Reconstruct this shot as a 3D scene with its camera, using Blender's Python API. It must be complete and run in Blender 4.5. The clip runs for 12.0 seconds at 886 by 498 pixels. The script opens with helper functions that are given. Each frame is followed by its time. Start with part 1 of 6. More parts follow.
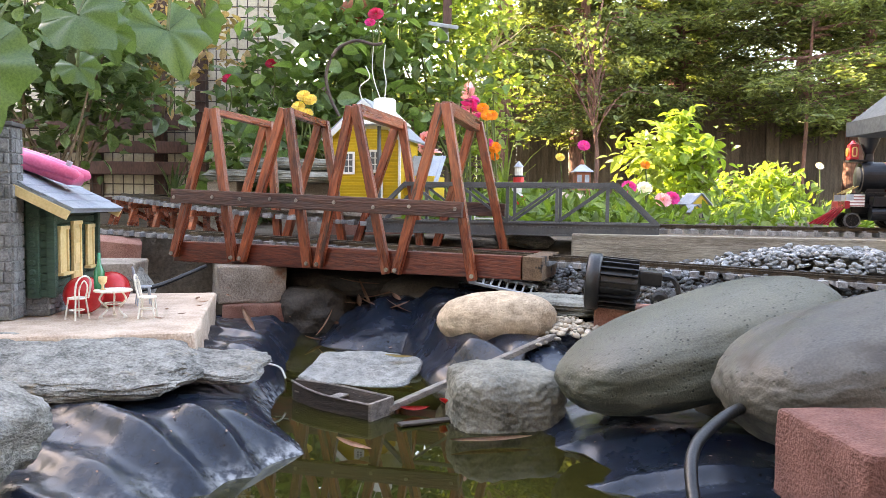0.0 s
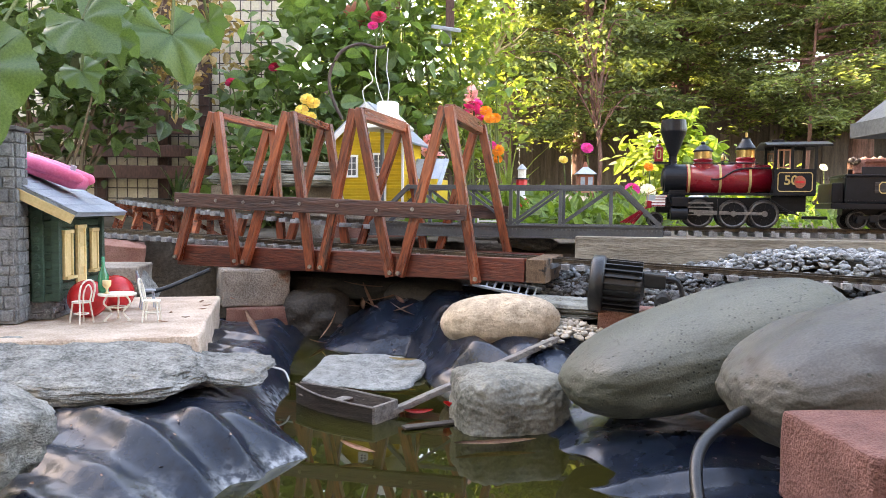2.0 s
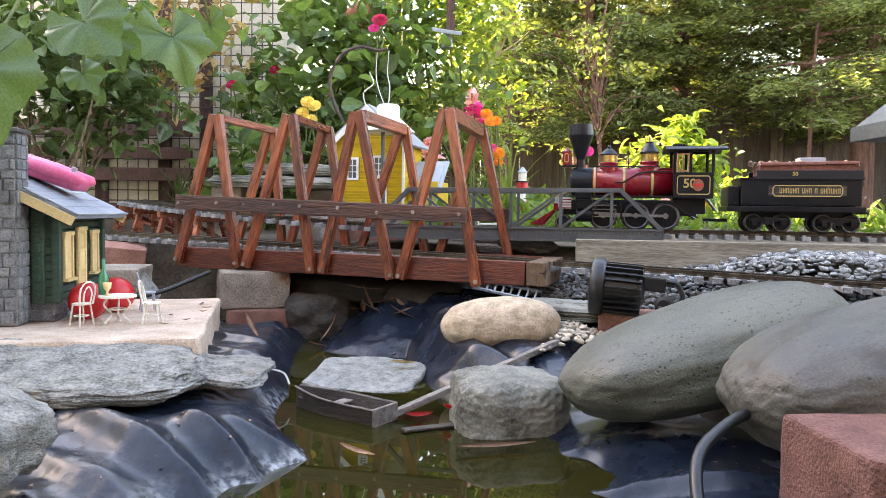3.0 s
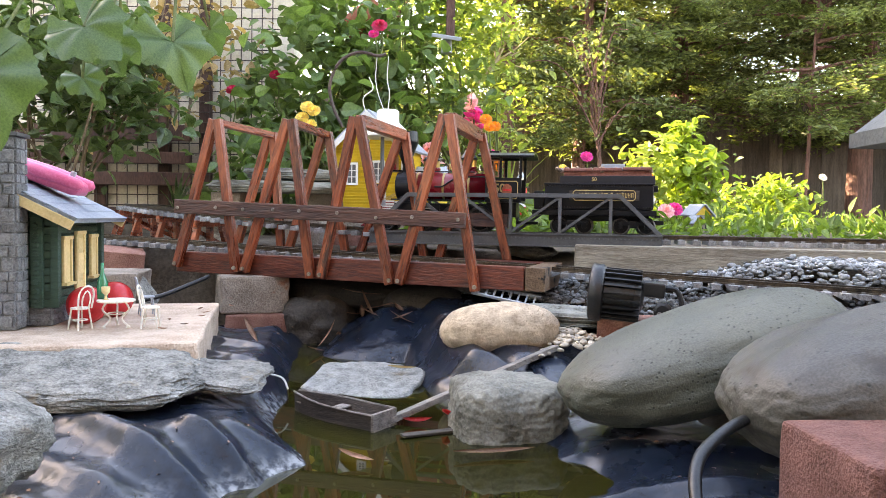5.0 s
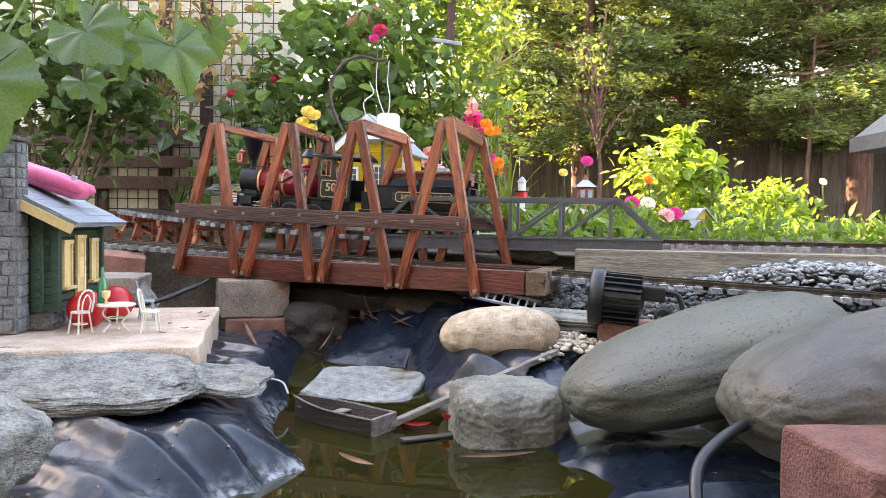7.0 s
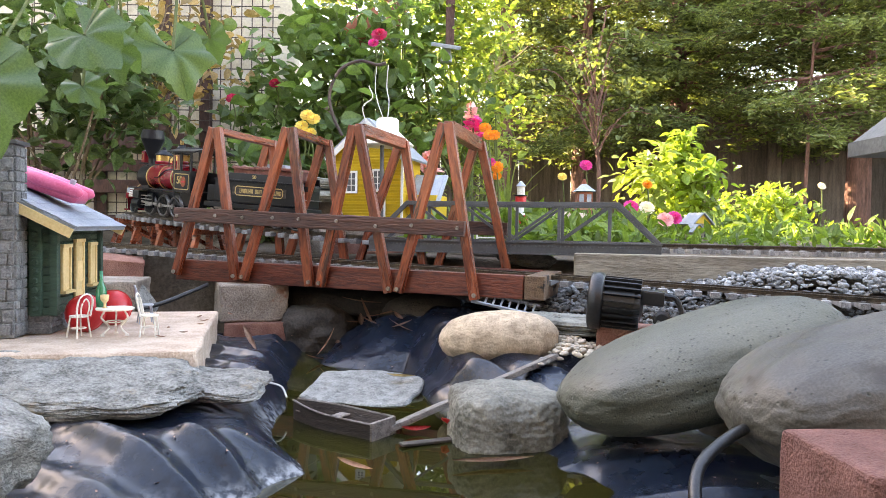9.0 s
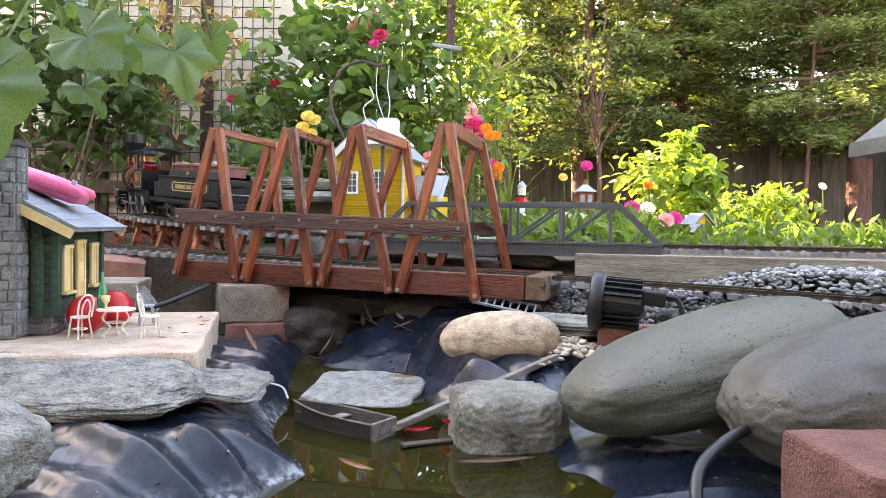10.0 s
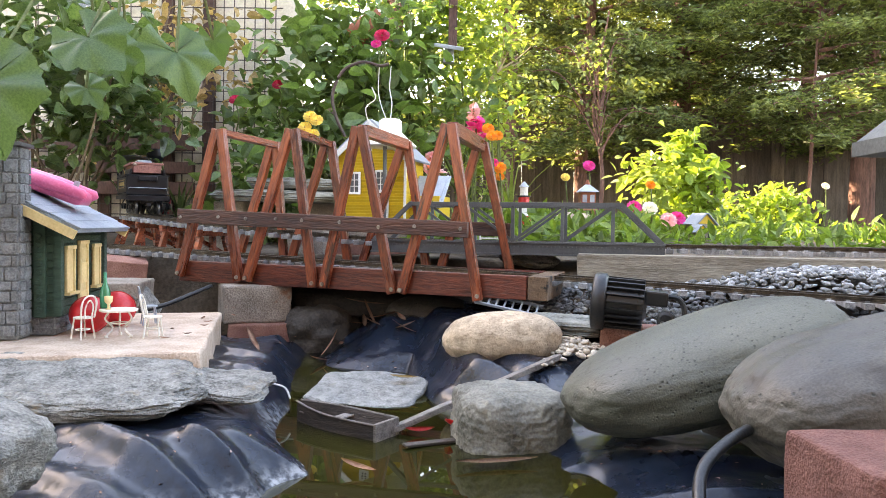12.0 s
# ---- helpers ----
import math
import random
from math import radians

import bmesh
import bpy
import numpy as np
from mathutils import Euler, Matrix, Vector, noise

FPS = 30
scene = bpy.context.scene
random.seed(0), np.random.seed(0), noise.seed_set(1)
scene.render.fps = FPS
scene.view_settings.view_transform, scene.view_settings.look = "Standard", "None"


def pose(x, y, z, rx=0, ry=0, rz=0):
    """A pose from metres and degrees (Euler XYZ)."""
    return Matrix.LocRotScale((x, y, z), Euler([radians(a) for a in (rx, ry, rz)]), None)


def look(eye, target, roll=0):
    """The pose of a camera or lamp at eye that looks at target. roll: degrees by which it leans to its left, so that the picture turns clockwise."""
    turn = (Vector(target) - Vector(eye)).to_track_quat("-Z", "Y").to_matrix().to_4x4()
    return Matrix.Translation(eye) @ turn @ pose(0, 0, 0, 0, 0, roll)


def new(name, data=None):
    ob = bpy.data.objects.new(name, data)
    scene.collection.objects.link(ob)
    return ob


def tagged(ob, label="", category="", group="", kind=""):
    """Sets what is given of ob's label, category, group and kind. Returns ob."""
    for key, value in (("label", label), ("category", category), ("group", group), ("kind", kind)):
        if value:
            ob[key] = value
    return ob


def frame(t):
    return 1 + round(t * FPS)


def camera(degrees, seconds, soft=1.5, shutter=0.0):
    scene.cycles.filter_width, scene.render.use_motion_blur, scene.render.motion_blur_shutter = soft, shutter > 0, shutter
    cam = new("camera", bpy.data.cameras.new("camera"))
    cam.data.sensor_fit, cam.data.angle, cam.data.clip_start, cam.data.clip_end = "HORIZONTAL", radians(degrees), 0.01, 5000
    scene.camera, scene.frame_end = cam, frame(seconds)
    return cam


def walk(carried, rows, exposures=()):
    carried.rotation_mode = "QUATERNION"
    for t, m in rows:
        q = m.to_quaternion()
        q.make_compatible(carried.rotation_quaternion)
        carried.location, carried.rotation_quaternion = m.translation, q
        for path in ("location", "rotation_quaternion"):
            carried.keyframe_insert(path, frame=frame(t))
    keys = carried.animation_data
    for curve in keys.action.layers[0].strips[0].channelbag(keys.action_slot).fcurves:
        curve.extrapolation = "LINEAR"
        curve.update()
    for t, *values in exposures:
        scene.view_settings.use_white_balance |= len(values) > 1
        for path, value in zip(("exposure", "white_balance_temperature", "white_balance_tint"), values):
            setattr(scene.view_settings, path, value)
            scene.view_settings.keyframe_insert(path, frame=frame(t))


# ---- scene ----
cam = camera(62, 12.0, 0.8)


# ---- the camera, leaning on the bank with a slow tilt ----
EYE = (0.0, 0.0, 0.241)


def aim(yaw, tilt, roll):
    a, b = radians(yaw), radians(tilt)
    way = Vector((math.sin(a) * math.cos(b), math.cos(a) * math.cos(b), math.sin(b)))
    return look(EYE, Vector(EYE) + way, roll)


walk(cam, [(t, aim(a, b, c)) for t, a, b, c in (
    (0.0, 0.0, -3.333, 0.76), (0.5, -0.086, -3.286, 0.66), (1.0, -0.164, -3.217, 0.61), (1.5, -0.197, -3.157, 0.6),
    (2.0, -0.27, -3.118, 0.58), (2.5, -0.3, -3.042, 0.64), (3.0, -0.298, -2.908, 0.7), (5.0, -0.235, -2.505, 0.847),
    (5.5, -0.222, -2.381, 0.865), (6.0, -0.223, -2.311, 0.88), (6.5, -0.244, -2.23, 0.878), (7.0, -0.263, -2.179, 0.865),
    (9.0, -0.193, -1.858, 0.9), (9.5, -0.206, -1.824, 0.895), (10.0, -0.264, -1.818, 0.853), (10.5, -0.3, -1.848, 0.828),
    (11.0, -0.359, -1.85, 0.825), (11.5, -0.415, -1.836, 0.805), (12.0, -0.438, -1.798, 0.778))])

# ---- sky, sun, exposure ----
SUN = Vector((-0.80, 0.42, 0.48)).normalized()
world = bpy.data.worlds.new("sky")
scene.world = world
world.use_nodes = True
wn = world.node_tree.nodes
sky = wn.new("ShaderNodeTexSky")
sky.sky_type = "NISHITA"
sky.sun_disc = False
sky.sun_elevation = math.asin(SUN.z)
sky.sun_rotation = math.atan2(SUN.x, SUN.y)
sky.air_density, sky.dust_density = 1.0, 0.7
wn["Background"].inputs["Strength"].default_value = 0.15
world.node_tree.links.new(sky.outputs[0], wn["Background"].inputs["Color"])
lamp = new("sun", bpy.data.lights.new("sun", "SUN"))
lamp.data.energy, lamp.data.angle, lamp.data.color = 3.8, radians(0.6), (1.0, 0.93, 0.8)
lamp.matrix_world = look((0, 0, 5), Vector((0, 0, 5)) - SUN)
scene.view_settings.exposure = 3.65
scene.view_settings.use_white_balance = True
scene.view_settings.white_balance_temperature, scene.view_settings.white_balance_tint = 9300, 20


# ---- materials ----
def rgb(c):
    return (*c, 1.0)


def mat(name, dark, light, rough=0.7, metal=0.0, grain=40.0, fine=300.0, bump=0.2, stretch=(1, 1, 1), spots=None,
        spot_scale=25.0, spot_cut=0.62, vary=0.15, gloss=0.5, island=False, shine=0.0, grainy=False):
    """Two tones mixed by coarse and fine noise, with stains, relief and a little change from piece to piece."""
    m = bpy.data.materials.new(name)
    m.use_nodes = True
    nt = m.node_tree
    n, l = nt.nodes, nt.links
    bsdf = n["Principled BSDF"]
    co = n.new("ShaderNodeTexCoord")
    mp = n.new("ShaderNodeMapping")
    mp.inputs["Scale"].default_value = stretch
    l.new(co.outputs["Object"], mp.inputs["Vector"])
    info = n.new("ShaderNodeNewGeometry" if island else "ShaderNodeObjectInfo")
    rnd = info.outputs["Random Per Island" if island else "Random"]
    shift = n.new("ShaderNodeVectorMath")
    shift.operation = "ADD"
    l.new(mp.outputs[0], shift.inputs[0])
    l.new(rnd, shift.inputs[1])

    def noise_tex(scale, detail, r=0.6):
        t = n.new("ShaderNodeTexNoise")
        t.inputs["Scale"].default_value, t.inputs["Detail"].default_value, t.inputs["Roughness"].default_value = scale, detail, r
        l.new(shift.outputs[0], t.inputs["Vector"])
        return t
    coarse, small = noise_tex(grain, 6), noise_tex(fine, 3)
    add = n.new("ShaderNodeMath")
    add.operation = "MULTIPLY_ADD"
    l.new(small.outputs["Fac"], add.inputs[0])
    add.inputs[1].default_value = 0.8
    l.new(coarse.outputs["Fac"], add.inputs[2])
    ramp = n.new("ShaderNodeMapRange")
    ramp.inputs["From Min"].default_value, ramp.inputs["From Max"].default_value = 0.68, 1.12
    l.new(add.outputs[0], ramp.inputs["Value"])
    mix = n.new("ShaderNodeMix")
    mix.data_type = "RGBA"
    l.new(ramp.outputs[0], mix.inputs["Factor"])
    mix.inputs["A"].default_value, mix.inputs["B"].default_value = rgb(dark), rgb(light)
    col = mix.outputs["Result"]
    if spots:
        st = noise_tex(spot_scale, 4, 0.7)
        cut = n.new("ShaderNodeMapRange")
        cut.inputs["From Min"].default_value, cut.inputs["From Max"].default_value = spot_cut, spot_cut + 0.08
        l.new(st.outputs["Fac"], cut.inputs["Value"])
        mx = n.new("ShaderNodeMix")
        mx.data_type = "RGBA"
        l.new(cut.outputs[0], mx.inputs["Factor"])
        l.new(col, mx.inputs["A"])
        mx.inputs["B"].default_value = rgb(spots)
        col = mx.outputs["Result"]
    hsv = n.new("ShaderNodeHueSaturation")
    val = n.new("ShaderNodeMapRange")
    val.inputs["To Min"].default_value, val.inputs["To Max"].default_value = 1 - vary, 1 + vary
    l.new(rnd, val.inputs["Value"])
    l.new(val.outputs[0], hsv.inputs["Value"])
    l.new(col, hsv.inputs["Color"])
    l.new(hsv.outputs[0], bsdf.inputs["Base Color"])
    rr = n.new("ShaderNodeMapRange")
    rr.inputs["To Min"].default_value, rr.inputs["To Max"].default_value = max(0.02, rough - 0.12), min(1.0, rough + 0.1)
    l.new(coarse.outputs["Fac"], rr.inputs["Value"])
    l.new(rr.outputs[0], bsdf.inputs["Roughness"])
    bsdf.inputs["Metallic"].default_value = metal
    bsdf.inputs["Specular IOR Level"].default_value = gloss
    if shine:
        bsdf.inputs["Coat Weight"].default_value = shine
        bsdf.inputs["Coat Roughness"].default_value = 0.15
    if bump:
        b = n.new("ShaderNodeBump")
        b.inputs["Strength"].default_value, b.inputs["Distance"].default_value = bump, 0.007
        l.new(small.outputs["Fac"] if grainy else add.outputs[0], b.inputs["Height"])
        l.new(b.outputs[0], bsdf.inputs["Normal"])
    return m


def leaf_mat(name, dark, light, back=0.35, rough=0.45, vary=0.3):
    """A leaf: a glossy face with light passing through the blade."""
    m = mat(name, dark, light, rough, 0, 30, 200, 0.1, vary=vary, island=True)
    nt = m.node_tree
    n, l = nt.nodes, nt.links
    tr = n.new("ShaderNodeBsdfTranslucent")
    hs = [x for x in n if x.type == "HUE_SAT"][0]
    warm = n.new("ShaderNodeMix")
    warm.data_type, warm.blend_type = "RGBA", "MULTIPLY"
    warm.inputs["Factor"].default_value = 1.0
    l.new(hs.outputs[0], warm.inputs["A"])
    warm.inputs["B"].default_value = (1.8, 1.75, 0.75, 1)
    l.new(warm.outputs["Result"], tr.inputs["Color"])
    ms = n.new("ShaderNodeMixShader")
    ms.inputs[0].default_value = back
    l.new(n["Principled BSDF"].outputs[0], ms.inputs[1])
    l.new(tr.outputs[0], ms.inputs[2])
    l.new(ms.outputs[0], n["Material Output"].inputs["Surface"])
    return m


def stone_mat(name, dark, light, pit, rough=0.6, patch=9.0, fine=700.0, pit_scale=190.0, relief=0.5, pits=0.55, crust=None):
    """A water-worn stone: soft patches, mineral specks and small dark pits in groups."""
    m = bpy.data.materials.new(name)
    m.use_nodes = True
    n, l = m.node_tree.nodes, m.node_tree.links
    bsdf = n["Principled BSDF"]
    co = n.new("ShaderNodeTexCoord")

    def tex(kind, scale, detail=4):
        t = n.new(kind)
        t.inputs["Scale"].default_value = scale
        if kind == "ShaderNodeTexNoise":
            t.inputs["Detail"].default_value = detail
        l.new(co.outputs["Object"], t.inputs["Vector"])
        return t.outputs["Fac" if kind == "ShaderNodeTexNoise" else "Distance"]

    def span(v, a, b, c=0.0, d=1.0):
        r = n.new("ShaderNodeMapRange")
        for key, x in (("From Min", a), ("From Max", b), ("To Min", c), ("To Max", d)):
            r.inputs[key].default_value = x
        l.new(v, r.inputs["Value"])
        return r.outputs[0]

    def both(op, a, b):
        r = n.new("ShaderNodeMath")
        r.operation = op
        l.new(a, r.inputs[0])
        if isinstance(b, float):
            r.inputs[1].default_value = b
        else:
            l.new(b, r.inputs[1])
        return r.outputs[0]

    def blend(f, a, b):
        r = n.new("ShaderNodeMix")
        r.data_type = "RGBA"
        l.new(f, r.inputs["Factor"])
        for key, c in (("A", a), ("B", b)):
            if isinstance(c, tuple):
                r.inputs[key].default_value = rgb(c)
            else:
                l.new(c, r.inputs[key])
        return r.outputs["Result"]
    grains = tex("ShaderNodeTexNoise", fine, 3)
    broad = tex("ShaderNodeTexNoise", patch, 6)
    col = blend(span(both("ADD", both("MULTIPLY", grains, 0.55), broad), 0.55, 1.0), dark, light)
    if crust:
        col = blend(span(tex("ShaderNodeTexNoise", patch * 2.3, 5), 0.56, 0.68), col, crust)
    hole = both("MULTIPLY", span(tex("ShaderNodeTexVoronoi", pit_scale), 0.16, 0.30, 1.0, 0.0), span(tex("ShaderNodeTexNoise", pit_scale * 0.35, 2), pits, pits + 0.08))
    col = blend(both("MULTIPLY", hole, 0.8), col, pit)
    l.new(col, bsdf.inputs["Base Color"])
    l.new(span(broad, 0.3, 0.7, rough - 0.1, rough + 0.12), bsdf.inputs["Roughness"])
    bp = n.new("ShaderNodeBump")
    bp.inputs["Strength"].default_value, bp.inputs["Distance"].default_value = relief, 0.003
    l.new(both("SUBTRACT", both("MULTIPLY", grains, 0.45), hole), bp.inputs["Height"])
    l.new(bp.outputs[0], bsdf.inputs["Normal"])
    return m


def liner_mat():
    """Wet-looking rubber sheet with a fine weave, dust, and a pale dried crust along the waterline of the near bank."""
    # Both rubber tones carry a blue tint that stands in for reflected sky.
    m = mat("pond_liner_rubber", (0.005, 0.008, 0.014), (0.014, 0.024, 0.043), 0.27, 0, 14, 140, 0.06, spots=(0.03, 0.036, 0.045), spot_scale=10, spot_cut=0.70, gloss=0.40)
    n, l = m.node_tree.nodes, m.node_tree.links
    bsdf = n["Principled BSDF"]
    co = [x for x in n if x.type == "TEX_COORD"][0]
    hs = [x for x in n if x.type == "HUE_SAT"][0]
    sep = n.new("ShaderNodeSeparateXYZ")
    l.new(co.outputs["Object"], sep.inputs[0])

    def ramp(v, a, b, c, d):
        r = n.new("ShaderNodeMapRange")
        for key, x in (("From Min", a), ("From Max", b), ("To Min", c), ("To Max", d)):
            r.inputs[key].default_value = x
        l.new(v, r.inputs["Value"])
        return r.outputs[0]

    def times(a, b):
        r = n.new("ShaderNodeMath")
        r.operation = "MULTIPLY"
        l.new(a, r.inputs[0])
        l.new(b, r.inputs[1])
        return r.outputs[0]
    speck = n.new("ShaderNodeTexNoise")
    speck.inputs["Scale"].default_value, speck.inputs["Detail"].default_value = 130, 6
    l.new(co.outputs["Object"], speck.inputs["Vector"])
    lump = n.new("ShaderNodeTexNoise")
    lump.inputs["Scale"].default_value = 22
    l.new(co.outputs["Object"], lump.inputs["Vector"])
    near_bank = times(ramp(sep.outputs["Y"], 0.98, 0.90, 0, 1), times(ramp(sep.outputs["X"], -0.05, -0.08, 0, 1), ramp(sep.outputs["Z"], 0.020, 0.002, 0, 1)))
    f = times(times(near_bank, ramp(speck.outputs["Fac"], 0.40, 0.60, 0.1, 1)), ramp(lump.outputs["Fac"], 0.38, 0.55, 0, 1))
    mx = n.new("ShaderNodeMix")
    mx.data_type = "RGBA"
    l.new(f, mx.inputs["Factor"])
    l.new(hs.outputs[0], mx.inputs["A"])
    mx.inputs["B"].default_value = (0.34, 0.36, 0.37, 1)
    l.new(mx.outputs["Result"], bsdf.inputs["Base Color"])
    return m


M = dict(
    liner=liner_mat(),
    soil=mat("soil", (0.05, 0.035, 0.022), (0.13, 0.10, 0.07), 0.95, 0, 20, 150, 0.6),
    redwood=mat("stained_red_wood", (0.070, 0.012, 0.008), (0.42, 0.098, 0.038), 0.30, 0, 22, 160, 0.45, (0.22, 1.6, 1.6), spots=(0.045, 0.016, 0.011), spot_scale=35, spot_cut=0.6, vary=0.25, shine=0.15),
    redbeam=mat("dark_red_timber", (0.060, 0.011, 0.007), (0.26, 0.052, 0.023), 0.42, 0, 26, 240, 0.3, (0.2, 1.6, 1.6), spots=(0.22, 0.09, 0.05), spot_scale=60, spot_cut=0.66, vary=0.2),
    railwood=mat("weathered_dark_timber", (0.035, 0.013, 0.009), (0.13, 0.050, 0.030), 0.5, 0, 26, 240, 0.5, (0.2, 1.6, 1.6), spots=(0.26, 0.13, 0.08), spot_scale=70, spot_cut=0.64, vary=0.2),
    endgrain=mat("end_grain", (0.10, 0.055, 0.03), (0.24, 0.15, 0.09), 0.85, 0, 60, 400, 0.5, spots=(0.02, 0.015, 0.012), spot_scale=30, spot_cut=0.55),
    bolt=mat("bolt_steel", (0.18, 0.15, 0.12), (0.42, 0.38, 0.33), 0.4, 0.8, 80, 400, 0.1),
    rail=mat("rail_brass_brown", (0.035, 0.027, 0.022), (0.13, 0.10, 0.07), 0.42, 0.7, 60, 400, 0.1),
    tie=mat("tie_plastic", (0.12, 0.118, 0.115), (0.36, 0.355, 0.35), 0.6, 0, 60, 500, 0.3, vary=0.3),
    girder=mat("grey_bridge_plastic", (0.055, 0.058, 0.062), (0.10, 0.105, 0.11), 0.5, 0, 30, 400, 0.08),
    timber=mat("weathered_timber", (0.14, 0.115, 0.085), (0.36, 0.32, 0.25), 0.85, 0, 18, 220, 0.5, (0.35, 2, 4), spots=(0.09, 0.07, 0.05), spot_scale=18, spot_cut=0.64),
    grey_rock=stone_mat("greenish_grey_river_stone", (0.038, 0.042, 0.031), (0.128, 0.134, 0.104), (0.018, 0.022, 0.018), 0.52, 7, 520, 200, 0.5, 0.48),
    brown_rock=stone_mat("brownish_grey_river_stone", (0.032, 0.030, 0.024), (0.105, 0.101, 0.083), (0.018, 0.026, 0.02), 0.55, 9, 480, 150, 0.35, 0.56, (0.040, 0.034, 0.027)),
    tan_rock=stone_mat("tan_granite_stone", (0.32, 0.235, 0.155), (0.66, 0.52, 0.37), (0.26, 0.18, 0.115), 0.85, 60, 300, 420, 1.0, 0.40),
    rough_rock=stone_mat("grey_broken_rock", (0.075, 0.075, 0.060), (0.30, 0.295, 0.25), (0.04, 0.038, 0.033), 0.8, 20, 340, 420, 0.7, 0.6),
    slate=mat("grey_slate", (0.080, 0.083, 0.074), (0.38, 0.372, 0.335), 0.75, 0, 42, 300, 0.8, (1, 1, 1.8), spots=(0.27, 0.22, 0.155), spot_scale=18, spot_cut=0.60),
    granite=mat("speckled_granite", (0.11, 0.118, 0.108), (0.38, 0.385, 0.36), 0.75, 0, 70, 420, 0.35, spots=(0.20, 0.20, 0.14), spot_scale=18, spot_cut=0.64),
    # dark stones, taken near black: the shade under the bridge is in this colour
    shade_dark_rock=mat("shade_darkened_stone", (0.020, 0.017, 0.014), (0.075, 0.062, 0.050), 0.8, 0, 20, 220, 0.5),
    paver=mat("pink_concrete_paver", (0.36, 0.255, 0.185), (0.62, 0.49, 0.385), 0.9, 0, 25, 380, 0.5, spots=(0.26, 0.19, 0.15), spot_scale=22, spot_cut=0.68),
    brick=mat("red_brick", (0.22, 0.085, 0.06), (0.42, 0.21, 0.16), 0.9, 0, 30, 420, 0.7, spots=(0.46, 0.36, 0.30), spot_scale=30, spot_cut=0.68),
    pinkbrick=mat("dusty_pink_brick", (0.105, 0.040, 0.032), (0.22, 0.10, 0.082), 0.92, 0, 25, 420, 0.7, spots=(0.11, 0.05, 0.04), spot_scale=50, spot_cut=0.66),
    concrete=mat("grey_concrete", (0.15, 0.115, 0.09), (0.40, 0.34, 0.28), 0.9, 0, 14, 320, 0.6, spots=(0.28, 0.14, 0.09), spot_scale=12, spot_cut=0.62),
    gravel=mat("grey_gravel", (0.12, 0.13, 0.135), (0.40, 0.42, 0.42), 0.75, 0, 40, 300, 0.3, vary=0.55, island=True),
    pebble=mat("cream_pebbles", (0.28, 0.235, 0.175), (0.54, 0.47, 0.38), 0.7, 0, 40, 300, 0.3, vary=0.3, island=True),
    boatwood=mat("weathered_boat_wood", (0.022, 0.017, 0.015), (0.085, 0.068, 0.058), 0.8, 0, 40, 300, 0.4, (0.5, 2, 4), spots=(0.34, 0.32, 0.29), spot_scale=60, spot_cut=0.66),
    greywood=mat("grey_driftwood", (0.085, 0.072, 0.064), (0.30, 0.27, 0.24), 0.85, 0, 40, 320, 0.5, (0.4, 3, 4)),
    black=mat("black_plastic", (0.006, 0.007, 0.008), (0.02, 0.021, 0.022), 0.38, 0, 30, 400, 0.12),
    engine_black=mat("satin_black_paint", (0.005, 0.006, 0.008), (0.012, 0.014, 0.018), 0.36, 0, 25, 400, 0.03, gloss=0.28),
    engine_red=mat("crimson_paint", (0.20, 0.006, 0.014), (0.32, 0.012, 0.024), 0.28, 0, 12, 300, 0.02, shine=0.3),
    brass=mat("brass", (0.42, 0.27, 0.09), (0.62, 0.44, 0.18), 0.3, 0.9, 40, 300, 0.03),
    gold=mat("gold_paint", (0.44, 0.31, 0.12), (0.60, 0.45, 0.20), 0.45, 0.3, 40, 300, 0.03),
    steel=mat("dull_steel", (0.22, 0.22, 0.22), (0.45, 0.45, 0.45), 0.32, 0.9, 50, 300, 0.05),
    tyre_steel=mat("worn_tyre_steel", (0.06, 0.06, 0.062), (0.20, 0.20, 0.205), 0.35, 0.8, 50, 300, 0.05),
    cabwood=mat("orange_window_wood", (0.34, 0.14, 0.08), (0.48, 0.24, 0.15), 0.6),
    logwood=mat("red_brown_load", (0.14, 0.045, 0.035), (0.30, 0.12, 0.095), 0.7, 0, 40, 300, 0.3),
    coal=mat("tan_ore_load", (0.16, 0.10, 0.07), (0.40, 0.29, 0.21), 0.9, 0, 80, 300, 0.6, island=True, vary=0.4),
    green_wall=mat("green_log_siding", (0.012, 0.040, 0.026), (0.042, 0.095, 0.062), 0.55, 0, 40, 380, 0.5, (0.6, 1, 5)),
    cream=mat("cream_trim_paint", (0.62, 0.45, 0.20), (0.80, 0.62, 0.33), 0.5, 0, 30, 300, 0.1),
    shingle=mat("blue_grey_shingle", (0.17, 0.20, 0.235), (0.27, 0.31, 0.35), 0.6, 0, 30, 300, 0.15, vary=0.1),
    chimney=mat("grey_moulded_stone", (0.08, 0.086, 0.092), (0.26, 0.27, 0.275), 0.65, 0, 50, 380, 0.6, vary=0.2),
    white=mat("white_paint", (0.66, 0.66, 0.62), (0.84, 0.83, 0.79), 0.45, 0, 30, 300, 0.05),
    wicker=mat("white_weathered_metal", (0.60, 0.55, 0.46), (0.82, 0.79, 0.72), 0.5, 0, 60, 400, 0.1, spots=(0.42, 0.24, 0.12), spot_scale=90, spot_cut=0.7),
    red=mat("red_plastic", (0.52, 0.012, 0.018), (0.68, 0.03, 0.035), 0.35, 0, 25, 300, 0.05),
    bottle=mat("green_bottle", (0.01, 0.19, 0.085), (0.02, 0.30, 0.15), 0.15, 0, 25, 300, 0.0, gloss=0.7),
